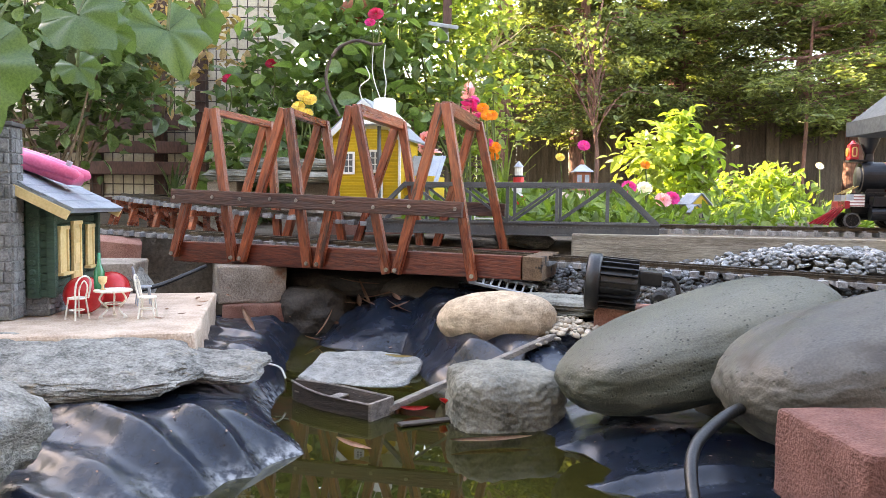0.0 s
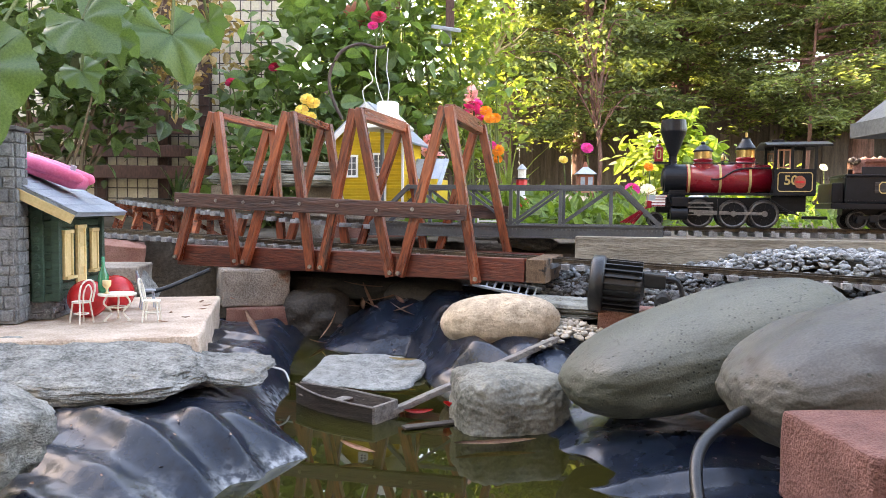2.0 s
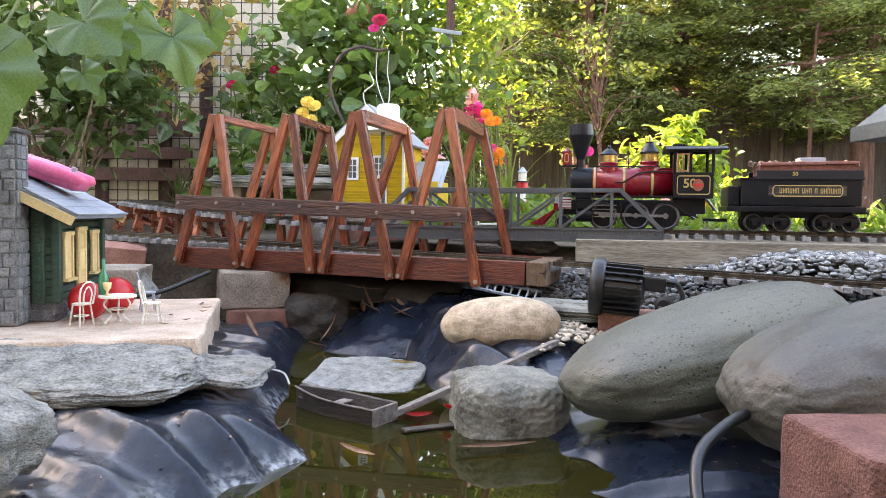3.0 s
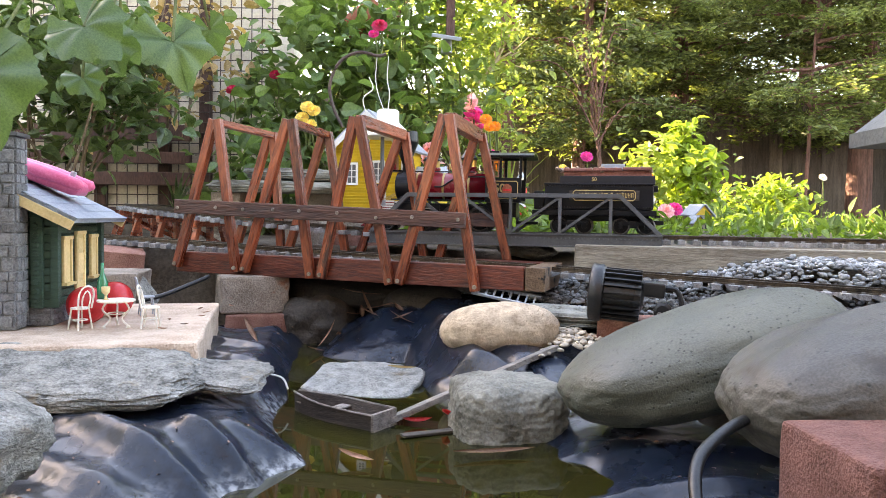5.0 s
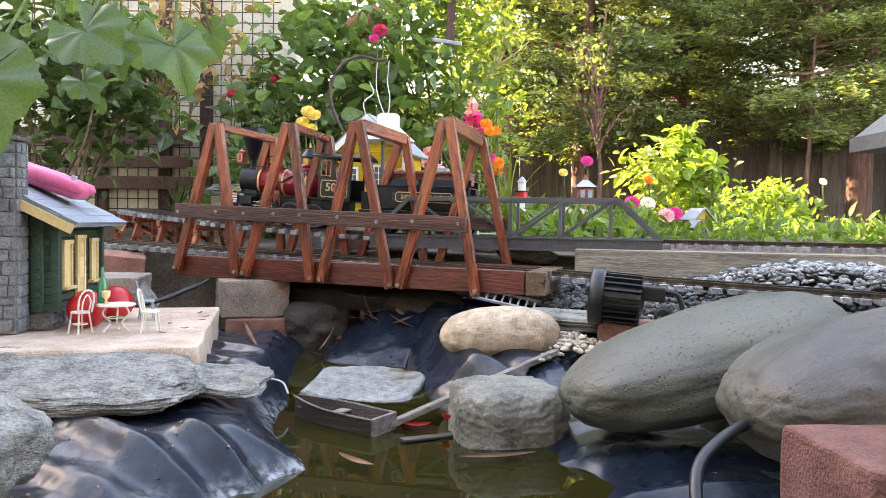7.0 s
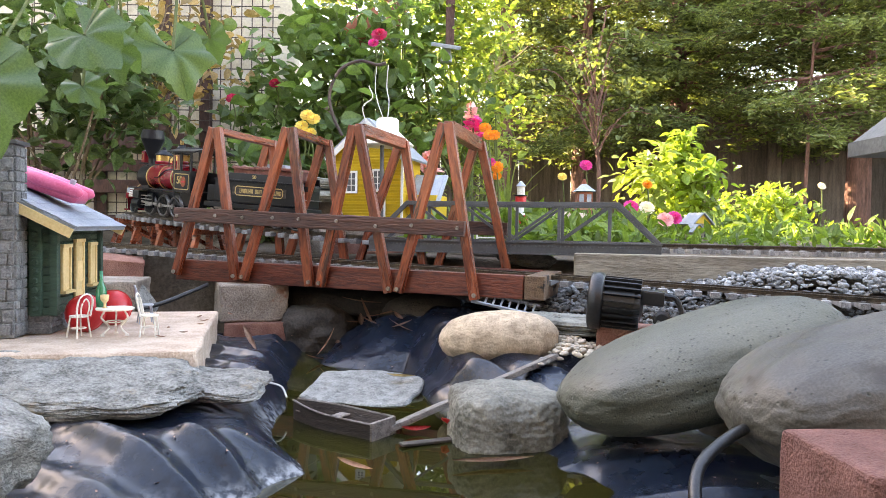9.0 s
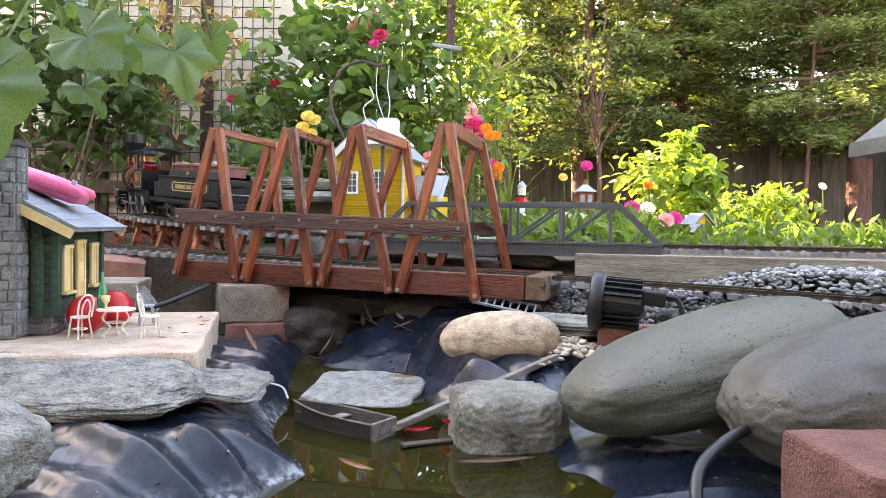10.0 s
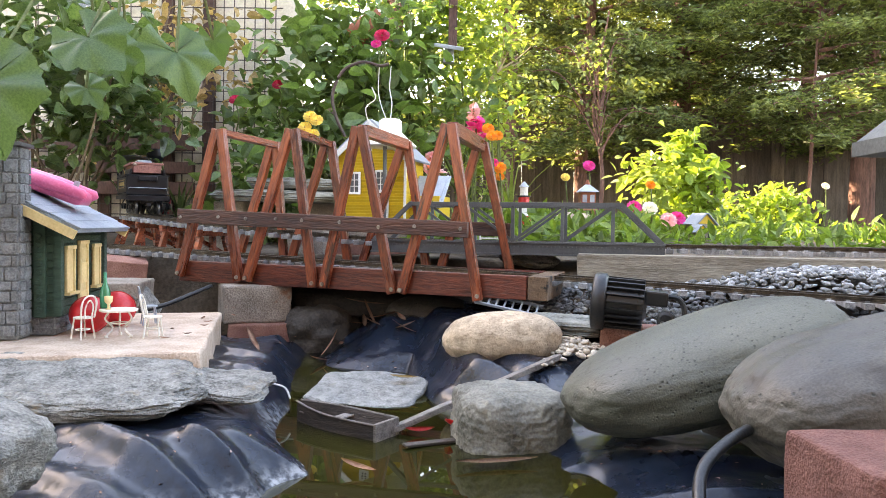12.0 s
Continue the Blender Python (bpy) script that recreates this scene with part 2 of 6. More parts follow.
    pink=mat("pink_vinyl", (0.72, 0.10, 0.22), (0.86, 0.20, 0.34), 0.4, 0, 20, 300, 0.08),
    yellow=mat("yellow_clapboard", (0.52, 0.33, 0.015), (0.66, 0.44, 0.03), 0.6, 0, 25, 300, 0.15),
    roofgrey=mat("grey_tin_roof", (0.26, 0.30, 0.34), (0.40, 0.44, 0.48), 0.5, 0.1, 25, 300, 0.1),
    cream_wall=mat("cream_plaster", (0.62, 0.52, 0.40), (0.84, 0.75, 0.61), 0.9, 0, 8, 120, 0.3),
    brownwood=mat("dark_brown_boards", (0.05, 0.022, 0.016), (0.13, 0.062, 0.045), 0.8, 0, 15, 200, 0.4, (1, 1, 0.3)),
    fence=mat("old_fence_boards", (0.07, 0.052, 0.042), (0.19, 0.145, 0.115), 0.9, 0, 10, 120, 0.5, (3, 3, 0.35), vary=0.3),
    bark=mat("redwood_bark", (0.075, 0.035, 0.026), (0.24, 0.12, 0.09), 0.95, 0, 10, 60, 1.0, (5, 5, 0.5)),
    stem=mat("green_stem", (0.06, 0.09, 0.02), (0.16, 0.19, 0.06), 0.7),
    twig=mat("brown_twig", (0.10, 0.065, 0.04), (0.26, 0.19, 0.12), 0.85),
    drytwig=mat("pale_dead_branch", (0.36, 0.27, 0.16), (0.56, 0.45, 0.30), 0.85),
    wire=mat("dark_wire", (0.05, 0.035, 0.03), (0.13, 0.09, 0.075), 0.6, 0.4),
    canvas=mat("grey_green_canvas", (0.075, 0.085, 0.085), (0.13, 0.145, 0.145), 0.8, 0, 10, 200, 0.15),
    terracotta=mat("terracotta_clay", (0.26, 0.07, 0.035), (0.42, 0.14, 0.08), 0.8),
    dryleaf=mat("dry_leaf", (0.30, 0.14, 0.09), (0.52, 0.32, 0.22), 0.7, 0, 40, 300, 0.3, vary=0.3),
    yellowleaf=mat("fallen_yellow_leaf", (0.42, 0.28, 0.09), (0.60, 0.44, 0.18), 0.7, 0, 40, 300, 0.3),
    fig=leaf_mat("fig_leaf", (0.060, 0.125, 0.045), (0.125, 0.215, 0.085), 0.40, 0.40, 0.25),
    dark_leaf=leaf_mat("dark_glossy_leaf", (0.050, 0.095, 0.038), (0.14, 0.21, 0.095), 0.4, 0.3, 0.45),
    mid_leaf=leaf_mat("hollyhock_leaf", (0.072, 0.130, 0.048), (0.16, 0.25, 0.10), 0.45, 0.38, 0.4),
    lime_leaf=leaf_mat("yellow_green_leaf", (0.13, 0.18, 0.045), (0.26, 0.33, 0.10), 0.5, 0.5, 0.3),
    bush_leaf=leaf_mat("bright_shrub_leaf", (0.12, 0.20, 0.035), (0.25, 0.34, 0.08), 0.4, 0.45, 0.3),
    conifer=leaf_mat("redwood_needles", (0.060, 0.090, 0.036), (0.18, 0.22, 0.085), 0.45, 0.6, 0.5),
    grassy=leaf_mat("low_green_plants", (0.06, 0.12, 0.02), (0.15, 0.23, 0.05), 0.4, 0.6, 0.4),
    tanleaf=leaf_mat("withered_blossom", (0.26, 0.17, 0.08), (0.46, 0.32, 0.17), 0.3, 0.7, 0.4),
    magenta=leaf_mat("magenta_petal", (0.62, 0.02, 0.22), (0.80, 0.07, 0.38), 0.3, 0.6, 0.2),
    palepink=leaf_mat("pale_pink_petal", (0.72, 0.30, 0.38), (0.88, 0.55, 0.60), 0.3, 0.6, 0.2),
    whitepetal=leaf_mat("white_petal", (0.70, 0.66, 0.62), (0.86, 0.83, 0.80), 0.3, 0.6, 0.1),
    orange=leaf_mat("orange_petal", (0.72, 0.20, 0.01), (0.85, 0.34, 0.02), 0.3, 0.6, 0.2),
    yellowpetal=leaf_mat("yellow_petal", (0.72, 0.50, 0.08), (0.85, 0.70, 0.22), 0.3, 0.6, 0.2),
    crimson=leaf_mat("crimson_petal", (0.40, 0.005, 0.05), (0.60, 0.02, 0.10), 0.3, 0.6, 0.2),
)


def water_mat():
    m = bpy.data.materials.new("green_pond_water")
    m.use_nodes = True
    n, l = m.node_tree.nodes, m.node_tree.links
    b = n["Principled BSDF"]
    t = n.new("ShaderNodeTexNoise")
    t.inputs["Scale"].default_value, t.inputs["Detail"].default_value = 9, 4
    r = n.new("ShaderNodeMix")
    r.data_type = "RGBA"
    r.inputs["A"].default_value, r.inputs["B"].default_value = (0.010, 0.010, 0.003, 1), (0.034, 0.031, 0.006, 1)
    l.new(t.outputs["Fac"], r.inputs["Factor"])
    l.new(r.outputs["Result"], b.inputs["Base Color"])
    b.inputs["Roughness"].default_value = 0.015
    b.inputs["IOR"].default_value = 1.33
    b.inputs["Specular IOR Level"].default_value = 0.6
    w = n.new("ShaderNodeTexNoise")
    w.inputs["Scale"].default_value = 18
    bp = n.new("ShaderNodeBump")
    bp.inputs["Strength"].default_value, bp.inputs["Distance"].default_value = 0.03, 0.002
    l.new(w.outputs["Fac"], bp.inputs["Height"])
    l.new(bp.outputs[0], b.inputs["Normal"])
    return m


M["water"] = water_mat()


def glass_mat():
    m = bpy.data.materials.new("clear_glass")
    m.use_nodes = True
    b = m.node_tree.nodes["Principled BSDF"]
    b.inputs["Transmission Weight"].default_value = 1.0
    b.inputs["Roughness"].default_value = 0.05
    b.inputs["Base Color"].default_value = (0.9, 0.95, 0.95, 1)
    return m


M["glass"] = glass_mat()


# ---- mesh helpers ----
def finish(name, bm, material, smooth=False):
    me = bpy.data.meshes.new(name)
    bm.normal_update()
    bm.to_mesh(me)
    bm.free()
    if smooth:
        for p in me.polygons:
            p.use_smooth = True
    me.materials.append(M[material])
    return me


def part(name, bm, material, parent=None, label="", smooth=False, m=None):
    me = bm if isinstance(bm, bpy.types.Mesh) else finish(name, bm, material, smooth)
    ob = new(name, me)
    if parent:
        ob.parent = parent
    if m is not None:
        ob.matrix_basis = m
    if label:
        tagged(ob, label)
    return ob


def thing(name, m, label, category, group="", kind=""):
    ob = new(name)
    ob.empty_display_size = 0.02
    ob.matrix_basis = m
    return tagged(ob, label, category, group, kind)


def box(sx, sy, sz, at=(0, 0, 0), bevel=0.0, bm=None, turn=None):
    """A box of that size with its centre at the place given."""
    b = bmesh.new()
    bmesh.ops.create_cube(b, size=1.0, matrix=Matrix.Diagonal((sx, sy, sz, 1)))
    if bevel:
        bmesh.ops.bevel(b, geom=b.edges[:], offset=bevel, segments=2, profile=0.6, affect="EDGES")
    b.transform(Matrix.Translation(at) @ (turn if turn is not None else Matrix()))
    return join(bm, b)


def join(bm, b):
    if bm is None:
        return b
    me = bpy.data.meshes.new("tmp")
    b.to_mesh(me)
    b.free()
    bm.from_mesh(me)
    bpy.data.meshes.remove(me)
    return bm


def cyl(r1, r2, h, m=None, seg=20, bm=None, bevel=0.0):
    """A cone or cylinder along z from 0 to h."""
    b = bmesh.new()
    bmesh.ops.create_cone(b, cap_ends=True, segments=seg, radius1=r1, radius2=r2, depth=h, matrix=Matrix.Translation((0, 0, h / 2)))
    if bevel:
        es = [e for e in b.edges if any(len(f.verts) > 4 for f in e.link_faces)]
        bmesh.ops.bevel(b, geom=es, offset=bevel, segments=2, profile=0.6, affect="EDGES")
    if m is not None:
        b.transform(m)
    return join(bm, b)


def lathe(profile, seg=24, m=None, bm=None):
    """A turned body from (radius, height) pairs."""
    b = bmesh.new()
    rings = []
    for r, z in profile:
        rings.append([b.verts.new((max(r, 1e-4) * math.cos(2 * math.pi * k / seg), max(r, 1e-4) * math.sin(2 * math.pi * k / seg), z)) for k in range(seg)])
    for a, c in zip(rings, rings[1:]):
        for k in range(seg):
            b.faces.new((a[k], a[(k + 1) % seg], c[(k + 1) % seg], c[k]))
    b.faces.new(rings[0][::-1])
    b.faces.new(rings[-1])
    if m is not None:
        b.transform(m)
    return join(bm, b)


def tube(points, r, seg=8, bm=None, r_end=None):
    """A round rod through the points."""
    b = bmesh.new()
    pts = [Vector(p) for p in points]
    rings = []
    for i, p in enumerate(pts):
        d = (pts[min(i + 1, len(pts) - 1)] - pts[max(i - 1, 0)]).normalized()
        side = d.cross(Vector((0.13, 0.2, 1) if abs(d.z) < 0.9 else (1, 0.1, 0))).normalized()
        up = side.cross(d)
        f = i / max(1, len(pts) - 1)
        rad = r + ((r if r_end is None else r_end) - r) * f
        rings.append([b.verts.new(p + rad * (math.cos(2 * math.pi * k / seg) * side + math.sin(2 * math.pi * k / seg) * up)) for k in range(seg)])
    for a, c in zip(rings, rings[1:]):
        for k in range(seg):
            b.faces.new((a[k], a[(k + 1) % seg], c[(k + 1) % seg], c[k]))
    b.faces.new(rings[0][::-1])
    b.faces.new(rings[-1])
    return join(bm, b)


def bar(a, c, w, d, bm=None, bevel=0.0):
    """A square bar from a to c, w wide across and d deep."""
    a, c = Vector(a), Vector(c)
    x = (c - a).normalized()
    y = Vector((0, 1, 0)) if abs(x.y) < 0.9 else Vector((1, 0, 0))
    z = x.cross(y).normalized()
    y = z.cross(x)
    t = Matrix((x, y, z)).transposed().to_4x4()
    return box((c - a).length, d, w, (a + c) / 2, bevel, bm, t)


def spline(points, n=8):
    """A smooth line through the points."""
    p = [Vector(q) for q in points]
    p = [2 * p[0] - p[1]] + p + [2 * p[-1] - p[-2]]
    out = []
    for i in range(1, len(p) - 2):
        for k in range(n):
            t = k / n
            a, b, c, d = p[i - 1:i + 3]
            out.append(0.5 * (2 * b + (c - a) * t + (2 * a - 5 * b + 4 * c - d) * t * t + (3 * b - a - 3 * c + d) * t ** 3))
    return out + [p[-2]]


def rock(size, seed, rough=0.06, flat=1.0, power=2.0, sub=6, freq=2.0, fine=0.015, pits=0.05, taper=0.0):
    """A stone: a rounded block with noise over it; a higher power gives squarer flanks."""
    b = bmesh.new()
    bmesh.ops.create_icosphere(b, subdivisions=sub, radius=1.0)
    for v in b.verts:
        c = v.co.normalized()
        k = (abs(c.x) ** power + abs(c.y) ** power + abs(c.z) ** power) ** (-1 / power)
        q = c * k
        o = Vector((seed * 3.7, seed * 1.9, seed * 5.3))
        w = 1 + rough * noise.fractal(c * freq + o, 1.0, 2.0, 3) + fine * noise.fractal(c * freq * 7 + o, 1.0, 2.0, 3)
        w -= pits * max(0.0, noise.noise(c * 34 + o) - 0.42) + pits * 0.6 * max(0.0, noise.noise(c * 62 + o) - 0.38)
        v.co = Vector((q.x * size[0] / 2, q.y * size[1] / 2, q.z * size[2] / 2)) * w
        v.co.y, v.co.z = v.co.y * (1 + taper * q.x), v.co.z * (1 + taper * q.x)
        if v.co.z < -size[2] / 2 * flat:
            v.co.z = -size[2] / 2 * flat
    return b


def shale(size, seed, sub=6):
    """A thick broken slab: squarish, split along its layers, with a hackly edge."""
    b = bmesh.new()
    bmesh.ops.create_icosphere(b, subdivisions=sub, radius=1.0)
    o = Vector((seed * 3.3, seed * 1.7, seed * 2.9))
    for v in b.verts:
        c = v.co.normalized()
        q = c * (abs(c.x) ** 4.5 + abs(c.y) ** 4.5 + abs(c.z) ** 3.0) ** (-1 / 4.5)
        flat = Vector((q.x * 1.3, q.y * 1.3, 0)) + o
        w = 1 + 0.10 * noise.fractal(flat, 0.9, 2, 4)
        w += 0.05 * noise.fractal(Vector((q.x * 3, q.y * 3, q.z * 2.6)) + o, 0.8, 2, 4)
        w += 0.05 * round(2.5 * noise.noise(Vector((q.x * 1.6, q.y * 1.6, q.z * 2.2)) + o)) / 2.5
        top = noise.fractal(Vector((q.x * 4.0, q.y * 2.4, 0.5)) + o, 0.7, 2.2, 5)
        z = q.z * (1 + 0.14 * round(top * 4) / 4 + 0.10 * top + 0.10 * noise.fractal(Vector((q.x * 12, q.y * 8, q.z)) + o, 0.6, 2, 4))
        v.co = Vector((q.x * w * size[0] / 2, q.y * w * size[1] / 2, z * size[2] / 2))
    return b


def slab(size, seed, wear=0.1, nx=80, nz=14, strata=0.9):
    """A flat broken stone: an uneven outline and a ledged edge."""
    b = bmesh.new()
    ang = [2 * math.pi * k / (nx * 2) for k in range(nx * 2)]
    rings = []
    o = Vector((seed * 2.1, seed * 4.7, 0))
    for j in range(nz + 1):
        z = -0.5 + j / nz
        led = noise.noise(Vector((seed, 0, j * 7.3))) * wear * strata
        ring = []
        for a in ang:
            c, s = math.cos(a), math.sin(a)
            k = (abs(c) ** 3.2 + abs(s) ** 3.2) ** (-1 / 3.2)
            w = 1 + wear * noise.fractal(Vector((c, s, z * 0.5)) * 2.2 + o, 1, 2, 4) + led * (1 + noise.noise(Vector((c * 3, s * 3, j * 3.1)) + o)) - 0.05 * (abs(z) * 2) ** 4
            zz = z + 0.10 * noise.noise(Vector((c * 2, s * 2, z)) + o)
            ring.append(b.verts.new((c * k * w * size[0] / 2, s * k * w * size[1] / 2, zz * size[2])))
        rings.append(ring)
    n = len(ang)
    for r0, r1 in zip(rings, rings[1:]):
        for k in range(n):
            b.faces.new((r0[k], r0[(k + 1) % n], r1[(k + 1) % n], r1[k]))
    for ring, sign in ((rings[0], -1), (rings[-1], 1)):
        prev = ring
        for f in (0.94, 0.87, 0.79, 0.7, 0.6, 0.5, 0.4, 0.3, 0.2, 0.1):
            cur = []
            for v in ring:
                q = v.co * f
                w = noise.fractal(Vector((q.x * 28, q.y * 28, sign)) + o, 0.9, 2, 5)
                z = v.co.z * max(0.0, (f - 0.7) / 0.3) + sign * size[2] * (0.5 + 0.13 * round(w * 3) / 3 + 0.05 * w) * min(1.0, (1 - f) / 0.3)
                cur.append(b.verts.new((q.x, q.y, z)))
            for k in range(n):
                fs = (prev[k], prev[(k + 1) % n], cur[(k + 1) % n], cur[k])
                b.faces.new(fs if sign > 0 else fs[::-1])
            prev = cur
        b.faces.new(prev if sign > 0 else prev[::-1])
    return b


def raw(name, verts, faces, material, smooth=False):
    me = bpy.data.meshes.new(name)
    me.from_pydata(np.asarray(verts).tolist(), [], np.asarray(faces).tolist())
    me.update()
    if smooth:
        me.polygons.foreach_set("use_smooth", [True] * len(me.polygons))
    me.materials.append(M[material])
    return me


def turns(rng, n, tilt=1.0):
    """Random leaf axes: blade direction, side and normal."""
    d = rng.normal(size=(n, 3))
    d[:, 2] *= tilt
    d /= np.linalg.norm(d, axis=1)[:, None]
    q = rng.normal(size=(n, 3)) * 0.55 + (0, 0, 1)
    s = np.cross(d, q)
    s /= np.linalg.norm(s, axis=1)[:, None]
    return d, s, np.cross(s, d)


def leaf_cloud(name, centres, size, material, seed, wide=0.55, droop=0.25, tilt=0.7, spread=0.35, plain=False):
    """Many small folded blades, one at each centre; plain ones are narrow and have four corners."""
    rng = np.random.default_rng(seed)
    c = np.asarray(centres, float)
    n = len(c)
    d, s, u = turns(rng, n, tilt)
    L = (size * (1 + spread * rng.normal(size=n)).clip(0.4, 1.8))[:, None]
    w = wide * L / 2
    if plain:
        rows = [c, c + d * L * 0.45 + s * w + u * w * 0.3, c + d * L - u * L * droop, c + d * L * 0.45 - s * w + u * w * 0.3]
        tri = np.array([[0, 1, 2], [0, 2, 3]])
    else:
        cut = ((0.10, 0.55), (0.30, 0.98), (0.55, 0.92), (0.80, 0.50))
        bend = [c + d * L * f - u * L * droop * f * f for f, k in cut]
        left = [m + s * w * k + u * w * k * 0.28 for m, (f, k) in zip(bend, cut)]
        right = [m - s * w * k + u * w * k * 0.28 for m, (f, k) in zip(bend, cut)]
        rows = [c, *left, *right, c + d * L - u * L * droop, bend[1], bend[3]]
        tri = np.array([[0, 1, 10], [1, 2, 10], [2, 3, 10], [3, 11, 10], [3, 4, 11], [4, 9, 11], [9, 8, 11], [8, 7, 11], [7, 10, 11], [7, 6, 10], [6, 5, 10], [5, 0, 10]])
    v = np.stack(rows, 1).reshape(-1, 3)
    f = (np.arange(n)[:, None, None] * len(rows) + tri[None]).reshape(-1, 3)
    return raw(name, v, f, material)


def clumps(rng, centre, radii, n_clumps, per, scatter):
    """Leaf places: clumps through an uneven body, with gaps between them."""
    k = rng.normal(size=(n_clumps, 3))
    k /= np.linalg.norm(k, axis=1)[:, None]
    k *= rng.uniform(0.25, 1.0, n_clumps)[:, None] ** 0.6
    k = k * np.asarray(radii) + np.asarray(centre)
    p = np.repeat(k, per, 0) + rng.normal(size=(n_clumps * per, 3)) * scatter
    return k, p


# ---- ground, pond, liner ----
def smooth(a):
    a = np.clip(a, 0, 1)
    return a * a * (3 - 2 * a)


def bank(x, y):
    """Height of the pond basin: a winding channel with banks of its own on either side."""
    left = np.interp(y, [0.3, 0.6, 0.70, 0.85, 1.0, 1.3], [-0.25, -0.15, -0.088, -0.165, -0.20, -0.25])
    right = np.interp(y, [0.3, 0.6, 0.70, 0.78, 1.0, 1.3], [0.10, 0.085, 0.065, 0.03, -0.04, -0.10])
    dl, dr = left - x, x - right
    hl = np.interp(y, [0.3, 0.55, 0.62, 0.71, 0.8, 1.0, 1.3, 1.45], [0.010, 0.010, 0.018, 0.042, 0.046, 0.042, 0.035, 0.0])
    hr = np.interp(y, [0.3, 0.6, 0.8, 1.0, 1.3], [0.008, 0.010, 0.022, 0.046, 0.080])
    z = -0.03 + (0.03 + hl) * smooth((dl + 0.02) / np.interp(y, [0.8, 0.95], [0.16, 0.08])) + (0.03 + hr) * smooth((dr + 0.02) / np.interp(y, [0.9, 1.0], [0.20, 0.11]))
    return np.maximum(z, -0.03 + 0.092 * smooth((y - 1.12) / 0.24) * smooth((x + 0.29) / 0.2)), dl, dr


def land(x, y):
    """Height of the garden soil."""
    z = 0.10 + 0.075 * smooth((y - 1.15) / 0.45) + 0.02 * smooth((x - 0.3) / 0.4)
    z = z + 0.02 * smooth((y - 1.9) / 1.0) - 0.05 * smooth((-0.1 - x) / 0.3) * smooth((1.62 - y) / 0.25)
    q = x * math.sin(radians(17)) + y * math.cos(radians(17))
    z = z - 0.030 * smooth((1.385 - q) / 0.04) * smooth((x - 0.0) / 0.2)
    b, dl, dr = bank(x, y)
    inside = 1 - smooth((np.maximum(dl - 0.16, dr) - 0.16) / 0.2)
    inside = inside * (1 - smooth((y - 1.46) / 0.14)) * smooth((y + 0.35) / 0.3)
    return z * (1 - inside) + (b - 0.035) * inside


def sheet(name, xs, ys, height, material, smooth_it=True):
    X, Y = np.meshgrid(xs, ys)
    v = np.stack([X, Y, height(X, Y)], -1).reshape(-1, 3)
    nx = len(xs)
    i, j = np.meshgrid(np.arange(nx - 1), np.arange(len(ys) - 1))
    a = (j * nx + i).reshape(-1)
    return raw(name, v, np.stack([a, a + 1, a + nx + 1, a + nx], 1), material, smooth_it)


def rough_of(X, Y, f, amp):
    return np.array([[amp * noise.fractal(Vector((x * f, y * f, 0.3)), 1, 2, 4) for x, y in zip(r, s)] for r, s in zip(X, Y)])


def ground_height(X, Y):
    return land(X, Y) + rough_of(X, Y, 6.0, 0.008)


far = np.array([4.0, 7.0, 12.0, 25.0, 80.0])
tagged(new("ground", sheet("ground", np.concatenate([-far[::-1], np.linspace(-2.4, 2.4, 120), far]),
       np.concatenate([-far[::-1], np.linspace(-0.8, 3.2, 110), far]), ground_height, "soil")),
       "brown garden soil around and beyond the pond", "ground", kind="structure")


LEFT_FOLDS = ((0.30, 0.010, 0.014), (0.345, 0.014, 0.022), (0.405, 0.020, 0.014), (0.452, 0.018, 0.010), (0.53, 0.011, 0.030), (0.62, 0.008, 0.012), (0.68, 0.009, 0.010), (0.76, 0.012, 0.014))


def crest(d, w):
    """A fold: steep on the near side, easing off behind."""
    return 1 / (1 + (d / (w * np.where(d < 0, 0.75, 1.35))) ** 2)


def liner_height(X, Y):
    z, dl, dr = bank(X, Y)
    wob = rough_of(X, Y, 5.0, 1.0)
    edge_l, edge_r = smooth((dl + 0.01) / 0.09), smooth((dr + 0.01) / 0.06)
    q = 0.50 * X + 0.83 * Y + 0.016 * wob
    under = smooth((Y - 0.665) / 0.05) * smooth((-0.20 - X) / 0.05) * (1 - smooth((Y - 0.88) / 0.05))
    fold_l = -0.004 * under + (1 - under) * sum(h * crest(q - c, w) for c, h, w in LEFT_FOLDS)
    q = 0.20 * X + 0.98 * Y + 0.03 * wob
    fold_r = 0.014 * crest(q - 0.655, 0.014) + 0.010 * crest(q - 0.74, 0.02) + 0.008 * crest(q - 0.60, 0.03)
    fold_b = np.abs(np.sin(46 * (X * 0.95 + Y * 0.25) + 2.6 * wob)) ** 1.2
    back = smooth((Y - 0.90) / 0.1)
    rear = smooth((Y - 1.14) / 0.22)
    fold_c = (0.5 + 0.5 * np.cos(52 * (X * 0.45 + Y * 0.9) + 5 * wob)) ** 2
    return z + edge_l * fold_l + edge_r * (fold_r * (1 - back) + 0.014 * fold_b * back * (1 - rear)) + rear * 0.014 * fold_c + 0.005 * wob + rough_of(X, Y, 28, 0.002)


tagged(new("pond_liner", sheet("pond_liner", np.linspace(-0.62, 0.62, 340), np.linspace(0.22, 1.5, 340), liner_height, "liner")),
       "wrinkled black rubber pond liner with dusty water marks", "pond liner", kind="structure")
tagged(new("water", sheet("water", np.linspace(-0.55, 0.4, 3), np.linspace(0.1, 1.42, 3), lambda X, Y: X * 0, "water", False)),
       "still olive green pond water", "water", kind="structure")


# ---- railway ----
TURN = radians(17)
NEAR = 1.312
U = Vector((-math.cos(TURN), math.sin(TURN), 0))


def line_point(offset, x):
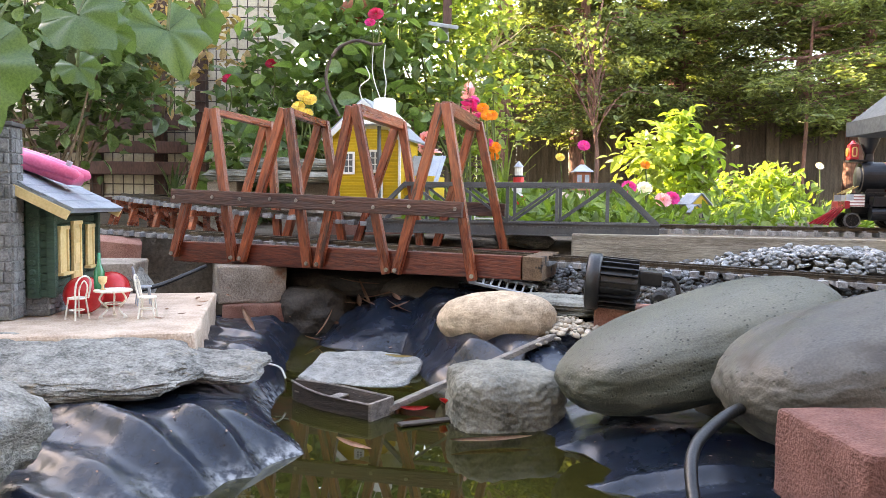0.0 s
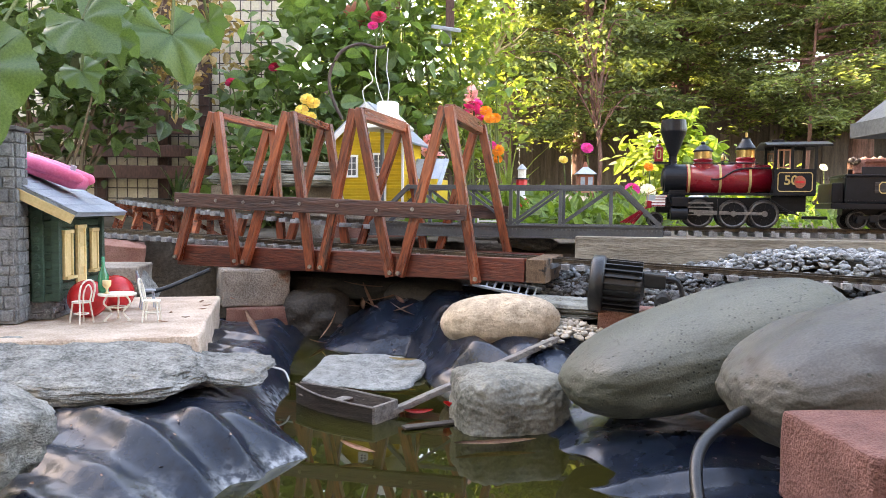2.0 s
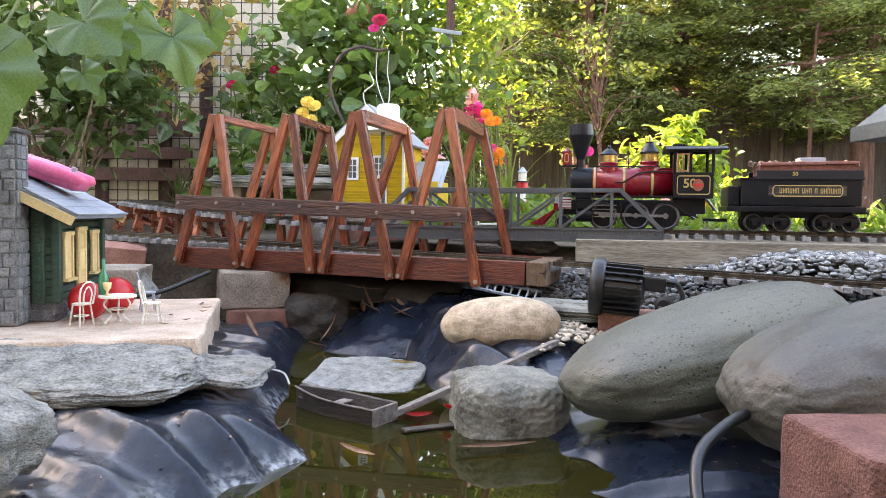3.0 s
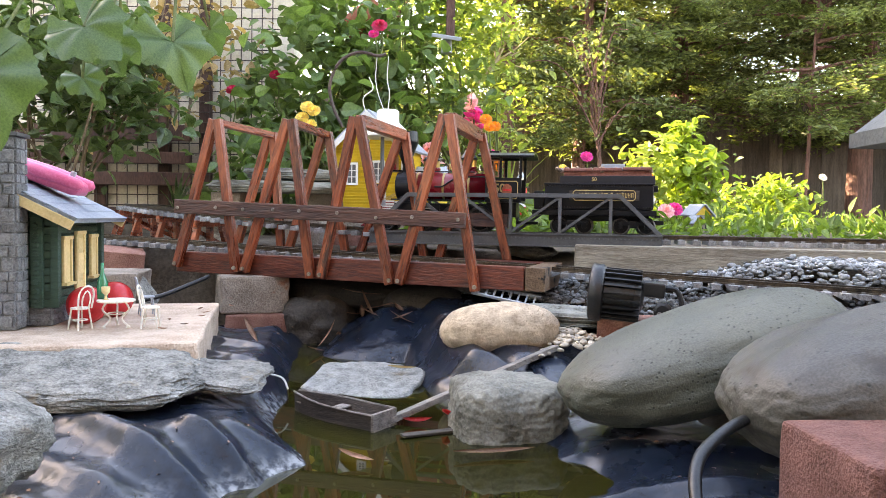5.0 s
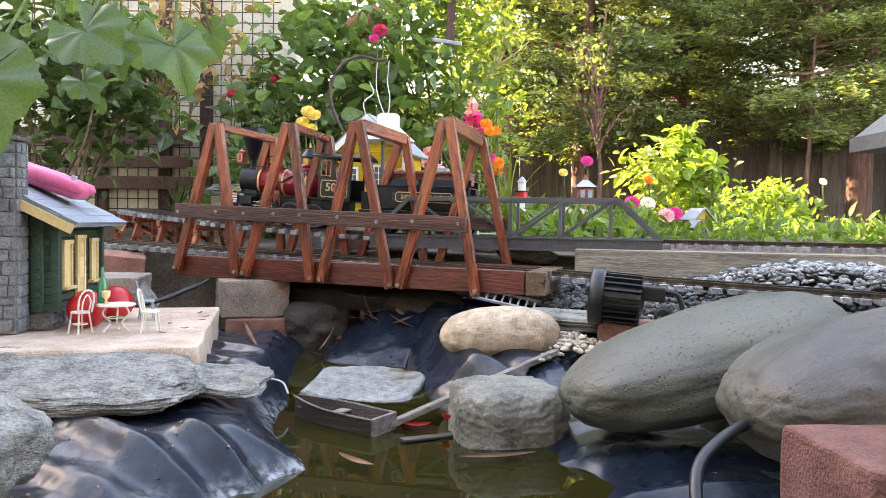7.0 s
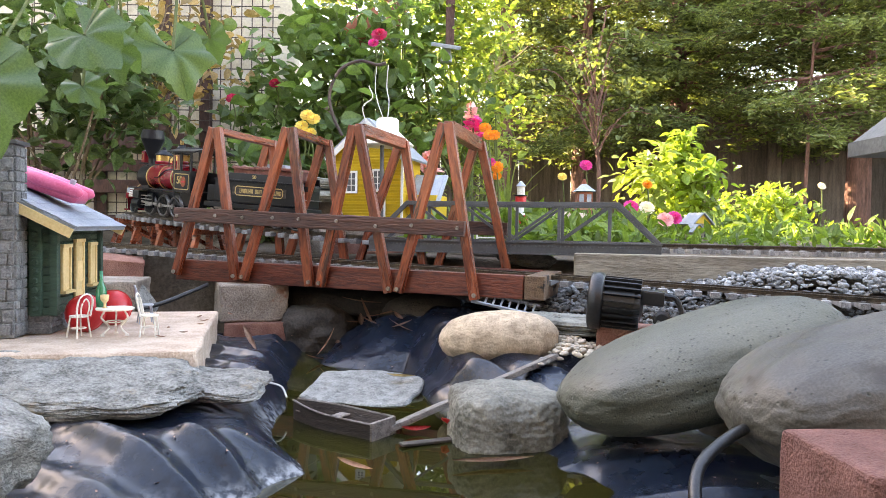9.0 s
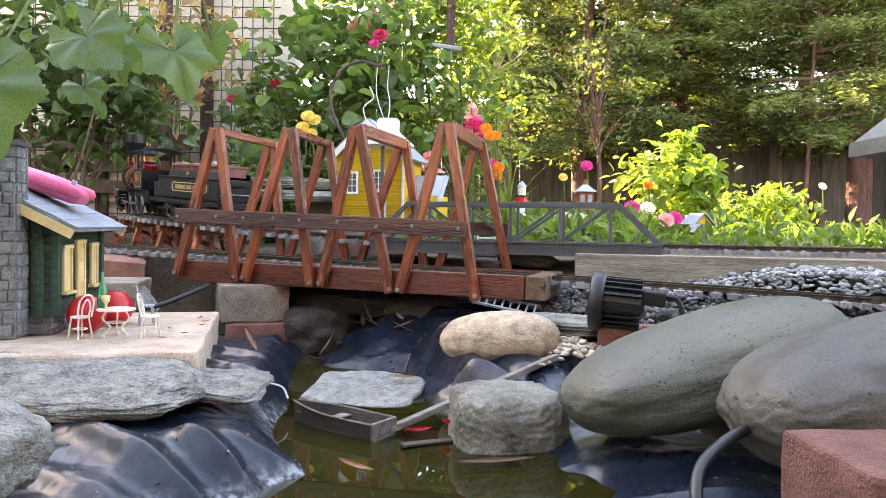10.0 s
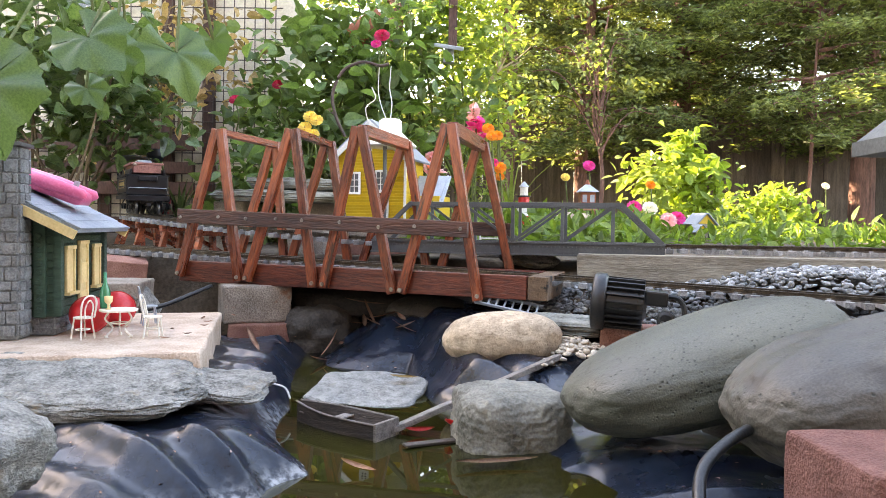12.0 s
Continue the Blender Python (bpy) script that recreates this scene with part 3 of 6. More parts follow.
    return Vector((x, (offset - x * math.sin(TURN)) / math.cos(TURN), 0))


def near_at(s):
    """The front track, from the right: place and heading."""
    p = line_point(NEAR, 1.5) + U * s
    p.z = 0.1805 - 0.0375 * (p.x + 0.45)
    return p, math.atan2(U.y, U.x)


TURN_FAR, FAR = radians(12), 1.506
U_FAR = Vector((-math.cos(TURN_FAR), math.sin(TURN_FAR), 0))
SIDE_FAR = Vector((math.sin(TURN_FAR), math.cos(TURN_FAR), 0))
STRAIGHT, RADIUS = 1.978, 0.75


def far_line(offset, x):
    return Vector((x, (offset - x * math.sin(TURN_FAR)) / math.cos(TURN_FAR), 0))



def far_at(s):
    """The rear track: straight from the right, then a curve away from the pond."""
    p0 = far_line(FAR, 1.6)
    if s <= STRAIGHT:
        p, h = p0 + U_FAR * s, math.atan2(U_FAR.y, U_FAR.x)
    else:
        a = (s - STRAIGHT) / RADIUS
        over = max(0.0, a - 1.5)
        a = min(a, 1.5)
        c = p0 + U_FAR * STRAIGHT + SIDE_FAR * RADIUS
        h = math.atan2(U_FAR.y, U_FAR.x) - a
        p = c + RADIUS * Vector((-math.sin(h), math.cos(h), 0)) + over * RADIUS * Vector((math.cos(h), math.sin(h), 0))
    k = min(1.0, max(0.0, (s - 1.6) / 1.1))
    p.z = 0.211 + 0.054 * k * k * (3 - 2 * k)
    return p, h


def rail_mesh(way, a, b, off, step):
    """A rail with foot, web and head."""
    prof = [(-0.004, -0.0083), (0.004, -0.0083), (0.004, -0.0072), (0.0008, -0.0062), (0.0008, -0.0026), (0.0017, -0.0018),
            (0.0017, -0.0003), (0.0012, 0.0), (-0.0012, 0.0), (-0.0017, -0.0003), (-0.0017, -0.0018), (-0.0008, -0.0026), (-0.0008, -0.0062), (-0.004, -0.0072)]
    v, f, n = [], [], len(prof)
    cuts = int((b - a) / step) + 1
    for i in range(cuts + 1):
        p, h = way(a + (b - a) * i / cuts)
        left = Vector((-math.sin(h), math.cos(h), 0))
        for q, z in prof:
            v.append(tuple(p + left * (off + q) + Vector((0, 0, z))))
        if i:
            for k in range(n):
                f.append(((i - 1) * n + k, (i - 1) * n + (k + 1) % n, i * n + (k + 1) % n, i * n + k))
    me = bpy.data.meshes.new("rail")
    me.from_pydata(v, [], f)
    me.materials.append(M["rail"])
    return me


def tie_mesh():
    b = box(0.014, 0.092, 0.009, (0, 0, -0.0128), 0.0008)
    for y in (-0.0225, 0.0225):
        for s in (-1, 1):
            box(0.006, 0.0035, 0.0028, (0, y + s * 0.0052, -0.0072), 0, b)
    return finish("tie", b, "tie")


def track(name, way, a, b, label, step=0.05):
    tr = thing(name, Matrix(), label, "railway track")
    for off in (-0.0225, 0.0225):
        part("rail", rail_mesh(way, a, b, off, step), "rail", tr)
    me = tie_mesh()
    for i in range(int((b - a) / 0.0272)):
        p, h = way(a + i * 0.0272)
        j = random.uniform(-1, 1)
        part("tie", me, "tie", tr, m=Matrix.Translation(p) @ pose(0, 0, 0, 0, 0, math.degrees(h) + j))
    return tr


track("railway_track", near_at, 0.2, 3.1, "weathered brown model railway track crossing the red bridge", 3.0)
track("railway_track", far_at, 0.0, 3.9, "model railway track on the timber edging, curving away behind the shrubs")


# ---- red timber truss bridge ----
def strut(a, c, w, d):
    """A bar from a to c whose own x axis runs along it."""
    a, c = Vector(a), Vector(c)
    x = (c - a).normalized()
    y = Vector((0, 1, 0)) if abs(x.y) < 0.9 else Vector((1, 0, 0))
    z = x.cross(y).normalized()
    y = z.cross(x)
    m = Matrix((x, y, z)).transposed().to_4x4()
    m.translation = (a + c) / 2
    b = box((c - a).length, d, w, (0, 0, 0), 0.0015)
    for v in b.verts:
        v.co.z += 0.0006 * math.sin(v.co.x * 60 + a.x * 90)
    return b, m


def timber_bridge():
    br = thing("truss_bridge", pose(-0.545, 1.457, 0.133, 0, 1.9, -18), "red-stained wooden A-frame truss railway bridge over the pond", "bridge")
    rear = 0.188
    for y in (0.0, rear):
        b = box(0.70, 0.022, 0.040, (0.36, y + (0.014 if y == 0 else -0.014), 0.0205), 0.0015, None, pose(0, 0, 0, 0, -1.28))
        part("beam", b, "redbeam", br, "dark red-stained bottom beam")
    b = box(0.70, 0.14, 0.012, (0.36, rear / 2, 0.022), 0.001, None, pose(0, 0, 0, 0, -1.28))
    part("deck", b, "redbeam", br)
    part("end_block", box(0.034, 0.18, 0.040, (0.729, rear / 2, 0.0285), 0.0015, None, pose(0, 0, 0, 0, -1.28)), "endgrain", br, "raw blackened end-grain timber block")
    front = [(0.0184, 0.0984, 0.1535, 0.291), (0.172, 0.258, 0.314, 0.292), (0.335, 0.394, 0.472, 0.297), (0.488, 0.563, 0.629, 0.302)]
    back = [(0.0105, 0.0970, 0.1353, 0.289), (0.1407, 0.2290, 0.292, 0.291), (0.3078, 0.4035, 0.4697, 0.292), (0.484, 0.5645, 0.6458, 0.292)]
    for y, feet, sgn in ((-0.006, front, -1), (rear + 0.006, back, 1)):
        for a, top, c, h in feet:
            for foot, lean, off, low in ((a, -0.004, 0.0, 0.004), (c, 0.005, 0.001, 0.002)):
                b, m = strut((foot, y + sgn * off, low), (top + lean, y + sgn * off, h), 0.0165, 0.0135)
                part("leg", b, "redwood", br, m=m)
                part("bolt", cyl(0.0042, 0.0036, 0.003, pose(foot, y + sgn * 0.0075, 0.010, 90 if sgn < 0 else -90), 8), "bolt", br)
    for i, ((_, x0, _, h0), (_, x1, _, h1)) in enumerate(zip(front, back)):
        b, m = strut((x0 + 0.002, 0.004, h0 - 0.006), (x1 + 0.002, rear, h1 - 0.006), (0.013, 0.013, 0.021, 0.024)[i], 0.02)
        part("cross_piece", b, "redwood", br, m=m)
    for y, x0, x1 in ((-0.0205, 0.024, 0.610), (rear + 0.0205, 0.03, 0.630)):
        part("side_rail", box(x1 - x0, 0.012, 0.027, ((x0 + x1) / 2, y, 0.122), 0.0015), "railwood", br, "long horizontal brown-red side rail")
        for k, x in enumerate((0.032, 0.118, 0.178, 0.242, 0.296, 0.372, 0.448, 0.515, 0.598)):
            s = -1 if y < 0 else 1
            part("bolt", cyl(0.0036, 0.003, 0.002, pose(x, y + s * 0.006, 0.122 + random.uniform(-0.003, 0.003), 90 if s < 0 else -90), 8), "bolt", br)
    return br


timber_bridge()


# ---- grey girder bridge on the rear track ----
def girder_bridge():
    p = far_line(FAR, 0.420)
    br = thing("girder_bridge", Matrix.Translation((p.x, p.y, 0.189)) @ pose(0, 0, 0, 0, 0, 180 - 12), "grey plastic girder truss model railway bridge", "bridge")
    n, pitch = 6, 0.096
    length = n * pitch
    part("deck", box(length, 0.10, 0.006, (length / 2, 0, 0.008), 0.0005), "girder", br)
    for y in (-0.062, 0.062):
        part("bottom_chord", box(length, 0.008, 0.020, (length / 2, y, 0.010), 0.0008), "girder", br)
        part("flange", box(length + 0.004, 0.016, 0.003, (length / 2, y, -0.0012)), "girder", br)
        part("flange", box(length + 0.002, 0.014, 0.003, (length / 2, y, 0.0215)), "girder", br)
        for i in range(int(length / 0.008)):
            if y > 0:
                part("rivet", RIVET, "girder", br, m=pose(0.004 + i * 0.008, y + 0.004, 0.014))
        part("top_chord", box(length - 2 * 0.078, 0.011, 0.008, (length / 2, y, 0.096), 0.0006), "girder", br)
        for k in (0, 1):
            a, c = (0.004, 0.080) if k == 0 else (length - 0.004, length - 0.080)
            part("end_post", bar((a, y, 0.022), (c, y, 0.096), 0.008, 0.011, None, 0.0006), "girder", br)
        for i in range(1, n):
            x = i * pitch
            part("upright", box(0.006, 0.008, 0.074, (x, y, 0.058)), "girder", br)
            if i < n - 1:
                up = i < n / 2
                a, c = ((x, 0.094), (x + pitch, 0.024)) if up else ((x, 0.024), (x + pitch, 0.094))
                part("diagonal", bar((a[0], y, a[1]), (c[0], y, c[1]), 0.005, 0.006), "girder", br)
    return br


RIVET = finish("rivet", cyl(0.0014, 0.001, 0.0012, pose(0, 0, 0, -90), 6), "girder")
girder_bridge()


def board(name, a, c, h, d, material, label, cat, z):
    a, c = Vector(a), Vector(c)
    m = Matrix.Translation((a.x, a.y, z)) @ pose(0, 0, 0, 0, 0, math.degrees(math.atan2(c.y - a.y, c.x - a.x)))
    L = (c - a).length
    t = thing(name, m, label, cat)
    part("plank", box(L, d, h, (L / 2, 0, h / 2), 0.003), material, t)
    return t


board("edging_board", far_line(FAR - 0.085, 0.245), far_line(FAR - 0.085, 1.9), 0.05, 0.04, "timber", "weathered grey-brown timber edging board beside the track", "timber edging", 0.142)


# ---- stones ----
def stone(name, at, size, material, seed, label, turn=(0, 0, 0), **kw):
    kw.setdefault("sub", 5)
    b = rock(size, seed, **kw)
    me = finish(name, b, material, True)
    ob = new(name, me)
    ob.matrix_basis = pose(*at, *turn)
    return tagged(ob, label, "stone")


def flagstone(name, at, size, material, seed, label, turn=(0, 0, 0), **kw):
    ob = new(name, finish(name, slab(size, seed, **kw), material))
    ob.matrix_basis = pose(*at, *turn)
    return tagged(ob, label, "stone")


def ledge(at, size, seed, label, turn):
    ob = new("flagstone", finish("flagstone", shale(size, seed), "slate"))
    ob.matrix_basis = pose(*at, *turn)
    return tagged(ob, label, "stone")


stone("boulder", (0.266, 0.76, 0.1000), (0.300, 0.19, 0.098), "grey_rock", 1, "large smooth grey-green river boulder lying on the liner", (0, -17, 4), rough=0.03, fine=0.003, power=2.5, pits=0.04, sub=6, taper=0.10)
stone("boulder", (0.378, 0.60, 0.116), (0.30, 0.20, 0.112), "brown_rock", 2, "smooth grey shaded boulder beside a pink brick", (0, -12, 8), rough=0.045, fine=0.005, power=2.4, pits=0.05, sub=6)
stone("boulder", (0.080, 1.08, 0.077), (0.174, 0.12, 0.078), "tan_rock", 3, "oval tan granite stone with a pitted surface", (0, -4, -6), rough=0.03, fine=0.008, power=2.3, pits=0.05, sub=6)
stone("boulder", (0.071, 0.83, 0.011), (0.124, 0.11, 0.100), "rough_rock", 4, "blocky grey rock standing in the pond edge", (0, 3, 14), rough=0.07, fine=0.035, power=4.6, pits=0.02, sub=6, freq=1.5)
flagstone("flagstone", (-0.112, 1.045, -0.001), (0.162, 0.15, 0.022), "granite", 5, "pale speckled granite slab rising from the water", (7, 1, -12), strata=0.2)
ledge((-0.440, 0.775, 0.067), (0.345, 0.17, 0.031), 6, "rough layered grey slate slab on the liner", (7, 1, 3))
ledge((-0.274, 0.83, 0.057), (0.15, 0.11, 0.018), 7, "thin grey slate flake under the larger slab", (3, 1, -6))
stone("boulder", (-0.350, 0.52, 0.078), (0.112, 0.10, 0.060), "slate", 8, "blurred pale grey rock close by", (0, 14, 0), rough=0.12, fine=0.04, power=3.6)


def block(name, at, size, material, label, turn=(0, 0, 0), seed=1, cat="block"):
    """A worn masonry block with chipped arrises."""
    b = bmesh.new()
    bmesh.ops.create_cube(b, size=1.0, matrix=Matrix.Diagonal((*size, 1)))
    bmesh.ops.bevel(b, geom=b.edges[:], offset=min(size) * 0.05, segments=2, profile=0.5, affect="EDGES")
    bmesh.ops.subdivide_edges(b, edges=b.edges[:], cuts=7, use_grid_fill=True)
    for v in b.verts:
        q = v.co * 25 + Vector((seed * 3.1, 0, seed))
        v.co += v.co.normalized() * 0.05 * min(size) * noise.fractal(q, 1, 2, 4)
    ob = new(name, finish(name, b, material))
    ob.matrix_basis = pose(*at, *turn)
    return tagged(ob, label, cat)


block("brick", (0.335, 0.46, 0.0755), (0.20, 0.10, 0.060), "pinkbrick", "rough pink-red brick in the near corner", (0, 0, 4), 1, "brick")
block("concrete_block", (-0.381, 1.440, 0.089), (0.125, 0.13, 0.070), "concrete", "stained grey-brown concrete block carrying the bridge", (0, 0, 22), 2)
block("concrete_block", (-0.355, 1.42, 0.024), (0.135, 0.11, 0.058), "brick", "broken brick-red block under the bridge pier", (0, 0, 16), 3)
block("paver", (-0.53, 1.0, 0.050), (0.40, 0.40, 0.080), "paver", "pale pink concrete paver serving as the station patio", (0, 0, 14), 4, "paver")


# ---- the train ----
ALONG_Y = pose(0, 0, 0, 90)
ALONG_X = pose(0, 0, 0, 0, 90)


def wheel_bm(r, spokes=10, w=0.006):
    """A spoked wheel, its axle along y, its face to +y."""
    rim = bmesh.new()
    seg = 28
    rings = []
    for rr, y in ((r, -w / 2), (r * 1.09, -w / 2), (r * 1.09, -w / 2 + 0.0015), (r, -w / 2 + 0.002), (r, w / 2), (r * 0.84, w / 2), (r * 0.82, -w / 2)):
        rings.append([rim.verts.new((rr * math.cos(2 * math.pi * k / seg), y, rr * math.sin(2 * math.pi * k / seg))) for k in range(seg)])
    for a, c in zip(rings, rings[1:] + rings[:1]):
        for k in range(seg):
            rim.faces.new((a[k], c[k], c[(k + 1) % seg], a[(k + 1) % seg]))
    sp = cyl(r * 0.22, r * 0.22, w * 1.1, pose(0, w * 0.55, 0, 90), 14)
    cyl(r * 0.84, r * 0.84, w * 0.3, pose(0, w * 0.1, 0, 90), 24, sp)
    for k in range(spokes):
        a = 2 * math.pi * k / spokes
        bar((r * 0.15 * math.cos(a), 0, r * 0.15 * math.sin(a)), (r * 0.86 * math.cos(a), 0, r * 0.86 * math.sin(a)), r * 0.09, w * 0.5, sp)
    return rim, sp


def wheel(parent, x, r, y, spokes=10):
    """One wheel: tyre and spokes under a hub that turns."""
    rim, sp = wheel_bm(r, spokes)
    hub = part("wheel", sp, "engine_black", parent, m=pose(x, y, r))
    part("tyre", rim, "tyre_steel", hub, "bare steel tyre", True)
    return hub


def letters(text, size, m, parent, material, name="lettering", depth=0.0004, spacing=1.0):
    c = bpy.data.curves.new(name, "FONT")
    c.offset = size * 0.018
    c.body, c.size, c.extrude, c.align_x, c.align_y, c.space_character = text, size, depth, "CENTER", "CENTER", spacing
    tmp = bpy.data.objects.new(name, c)
    scene.collection.objects.link(tmp)
    me = bpy.data.meshes.new_from_object(tmp.evaluated_get(bpy.context.evaluated_depsgraph_get()))
    bpy.data.objects.remove(tmp)
    me.materials.clear()
    me.materials.append(M[material])
    return part(name, me, material, parent, m=m)


def frame_bm(w, h, t, d, r=0.003):
    """A flat border with cut corners in the xz plane."""
    b = bmesh.new()

    def ring(w, h, r, y):
        pts = [(-w / 2 + r, -h / 2), (w / 2 - r, -h / 2), (w / 2, -h / 2 + r), (w / 2, h / 2 - r), (w / 2 - r, h / 2), (-w / 2 + r, h / 2), (-w / 2, h / 2 - r), (-w / 2, -h / 2 + r)]
        return [b.verts.new((x, y, z)) for x, z in pts]
    a, c, e, g = ring(w, h, r, 0), ring(w - 2 * t, h - 2 * t, r * 0.7, 0), ring(w, h, r, d), ring(w - 2 * t, h - 2 * t, r * 0.7, d)
    for k in range(8):
        j = (k + 1) % 8
        b.faces.new((e[k], g[k], g[j], e[j]))
        b.faces.new((a[k], e[k], e[j], a[j]))
        b.faces.new((c[k], c[j], g[j], g[k]))
    return b


def locomotive():
    lo = thing("steam_locomotive", Matrix(), "crimson and black model steam locomotive with brass domes", "locomotive")
    spin = []
    for x in (0.071, 0.0, -0.063):
        for y in (0.0265, -0.0265):
            spin.append((wheel(lo, x, 0.0255, y), x, y, 0.0255))
    for y in (0.0265, -0.0265):
        spin.append((wheel(lo, 0.161, 0.0135, y, 8), 0.161, y, 0.0135))
    for s in (1, -1):
        part("side_rod", box(0.150, 0.0026, 0.0052, (0.006, s * 0.0345, 0.0265), 0.0005), "steel", lo, "polished side rod")
        for x in (0.071, 0.0, -0.063):
            part("crank_pin", cyl(0.0055, 0.0055, 0.005, pose(x, s * 0.033, 0.0265, -90 * s), 12), "steel", lo)
        part("main_rod", bar((0.010, s * 0.039, 0.028), (0.092, s * 0.039, 0.031), 0.005, 0.0025), "steel", lo)
        for z in (0.024, 0.038, 0.046):
            part("slide_bar", box(0.055, 0.003, 0.0022, (0.070, s * 0.0385, z)), "steel", lo)
        part("hanger", box(0.004, 0.005, 0.034, (0.032, s * 0.038, 0.036)), "engine_black", lo)
        part("cylinder", cyl(0.0125, 0.0125, 0.036, pose(0.095, s * 0.036, 0.026) @ ALONG_X, 20, None, 0.001), "engine_black", lo)
        part("steam_chest", box(0.034, 0.022, 0.018, (0.112, s * 0.035, 0.048), 0.0015), "engine_black", lo)
        part("running_board", box(0.224, 0.016, 0.0028, (0.036, s * 0.036, 0.0635), 0.0005), "engine_black", lo)
        part("handrail", tube([(0.105, s * 0.026, 0.122), (-0.05, s * 0.026, 0.1215)], 0.0011), "engine_black", lo)
        part("pipe", tube(spline([(0.047, s * 0.0295, 0.091), (0.028, s * 0.030, 0.0915), (0.012, s * 0.029, 0.1005), (-0.005, s * 0.027, 0.1085), (-0.030, s * 0.025, 0.1115), (-0.074, s * 0.0255, 0.112)], 5), 0.0016), "engine_black", lo)
        part("step_pipe", tube(spline([(-0.072, s * 0.04, 0.054), (-0.10, s * 0.041, 0.036), (-0.13, s * 0.041, 0.024)], 4), 0.0016), "engine_black", lo)
        part("brace_rod", bar((0.130, s * 0.012, 0.084), (0.180, s * 0.012, 0.062), 0.002, 0.002), "gold", lo)
        fl = part("flag", box(0.036, 0.0006, 0.022, (0.160, s * 0.036, 0.050)), "white", lo, "small striped flag beside the pilot")
        for k in range(4):
            part("stripe", box(0.036, 0.0009, 0.0017, (0.160, s * 0.0362, 0.0404 + 0.0034 * k * 1.6)), "engine_red", fl)
        part("canton", box(0.015, 0.0011, 0.011, (0.1705, s * 0.0362, 0.0555)), "roofgrey", fl, "blue canton")
        part("staff", tube([(0.178, s * 0.036, 0.036), (0.178, s * 0.036, 0.066)], 0.0008, 6), "gold", lo)
    part("frame", box(0.29, 0.034, 0.030, (0.015, 0, 0.042), 0.001), "engine_black", lo)
    part("firebox", box(0.070, 0.050, 0.030, (-0.112, 0, 0.046), 0.002), "engine_black", lo)
    part("pilot_beam", box(0.010, 0.080, 0.014, (0.176, 0, 0.042), 0.001), "engine_red", lo)
    part("pilot_deck", box(0.050, 0.064, 0.004, (0.152, 0, 0.040)), "engine_black", lo)
    for k in range(11):
        y = (k - 5) * 0.0066
        part("pilot_bar", bar((0.179, y, 0.038), (0.237 - abs(k - 5) * 0.006, y * 0.55, 0.006), 0.003, 0.0045), "engine_red", lo)
    part("pilot_sill", box(0.004, 0.058, 0.004, (0.208, 0, 0.006)), "engine_red", lo)
    part("boiler", cyl(0.028, 0.0285, 0.174, pose(-0.077, 0, 0.092) @ ALONG_X, 36), "engine_red", lo, "glossy crimson boiler", True)
    for x in (0.092, 0.027, -0.034):
        part("boiler_band", cyl(0.0293, 0.0293, 0.005, pose(x - 0.0025, 0, 0.092) @ ALONG_X, 36), "gold", lo, "gold band round the boiler")
    part("smokebox", cyl(0.029, 0.029, 0.046, pose(0.097, 0, 0.092) @ ALONG_X, 36, None, 0.001), "engine_black", lo, "black smokebox")
    part("smokebox_door", lathe([(0.023, 0), (0.022, 0.003), (0.012, 0.006), (0.003, 0.007)], 24, pose(0.143, 0, 0.092) @ ALONG_X), "engine_black", lo)
    part("saddle", box(0.036, 0.040, 0.024, (0.116, 0, 0.060), 0.002), "engine_black", lo)
    part("smokestack", lathe([(0.013, 0.118), (0.0095, 0.122), (0.0085, 0.136), (0.010, 0.140), (0.0285, 0.184), (0.0285, 0.187), (0.0265, 0.206), (0.024, 0.206), (0.022, 0.196)], 32, pose(0.125, 0, 0)), "engine_black", lo, "tall flared funnel stack")
    for x, h in ((0.061, 0.0), (-0.028, 0.004)):
        part("dome_base", lathe([(0.0225, 0.110), (0.0225, 0.121), (0.0195, 0.124), (0.0215, 0.129), (0.0195, 0.131)], 28, pose(x, 0, h * 0.5)), "engine_red", lo, "red moulded dome base")
        part("dome_band", cyl(0.0192, 0.0192, 0.014, pose(x, 0, 0.131 + h * 0.5), 28), "brass", lo, "brass dome jacket")
        part("dome_cap", lathe([(0.0215, 0.1445), (0.0215, 0.147), (0.012, 0.155), (0.0045, 0.159), (0.0045, 0.162), (0.002, 0.165)] if h == 0 else [(0.0215, 0.1445), (0.0215, 0.147), (0.013, 0.157), (0.0085, 0.164), (0.0085, 0.167)], 28, pose(x, 0, h)), "engine_black", lo)
    for y in (-0.003, 0.003):
        part("whistle", cyl(0.002, 0.002, 0.011, pose(-0.028, y, 0.170), 8), "brass", lo)
    bell = part("bell", lathe([(0.006, 0.128), (0.005, 0.134), (0.003, 0.139), (0.001, 0.141)], 16, pose(0.018, 0, 0)), "brass", lo, "brass bell")
    part("bell_frame", tube([(0.018, -0.008, 0.119), (0.018, -0.008, 0.136), (0.018, 0, 0.144), (0.018, 0.008, 0.136), (0.018, 0.008, 0.119)], 0.0012, 6), "engine_black", bell)
    part("lamp_bracket", box(0.034, 0.026, 0.003, (0.150, 0, 0.1235)), "engine_black", lo)
    hl = part("headlight", box(0.018, 0.020, 0.028, (0.156, 0, 0.140), 0.002), "engine_red", lo, "red box headlight")
    part("headlight_cap", lathe([(0.011, 0.154), (0.006, 0.157), (0.003, 0.161)], 16, pose(0.156, 0, 0)), "engine_red", hl)
    part("headlight_rim", cyl(0.008, 0.008, 0.005, pose(0.163, 0, 0.140) @ ALONG_X, 20), "brass", hl)
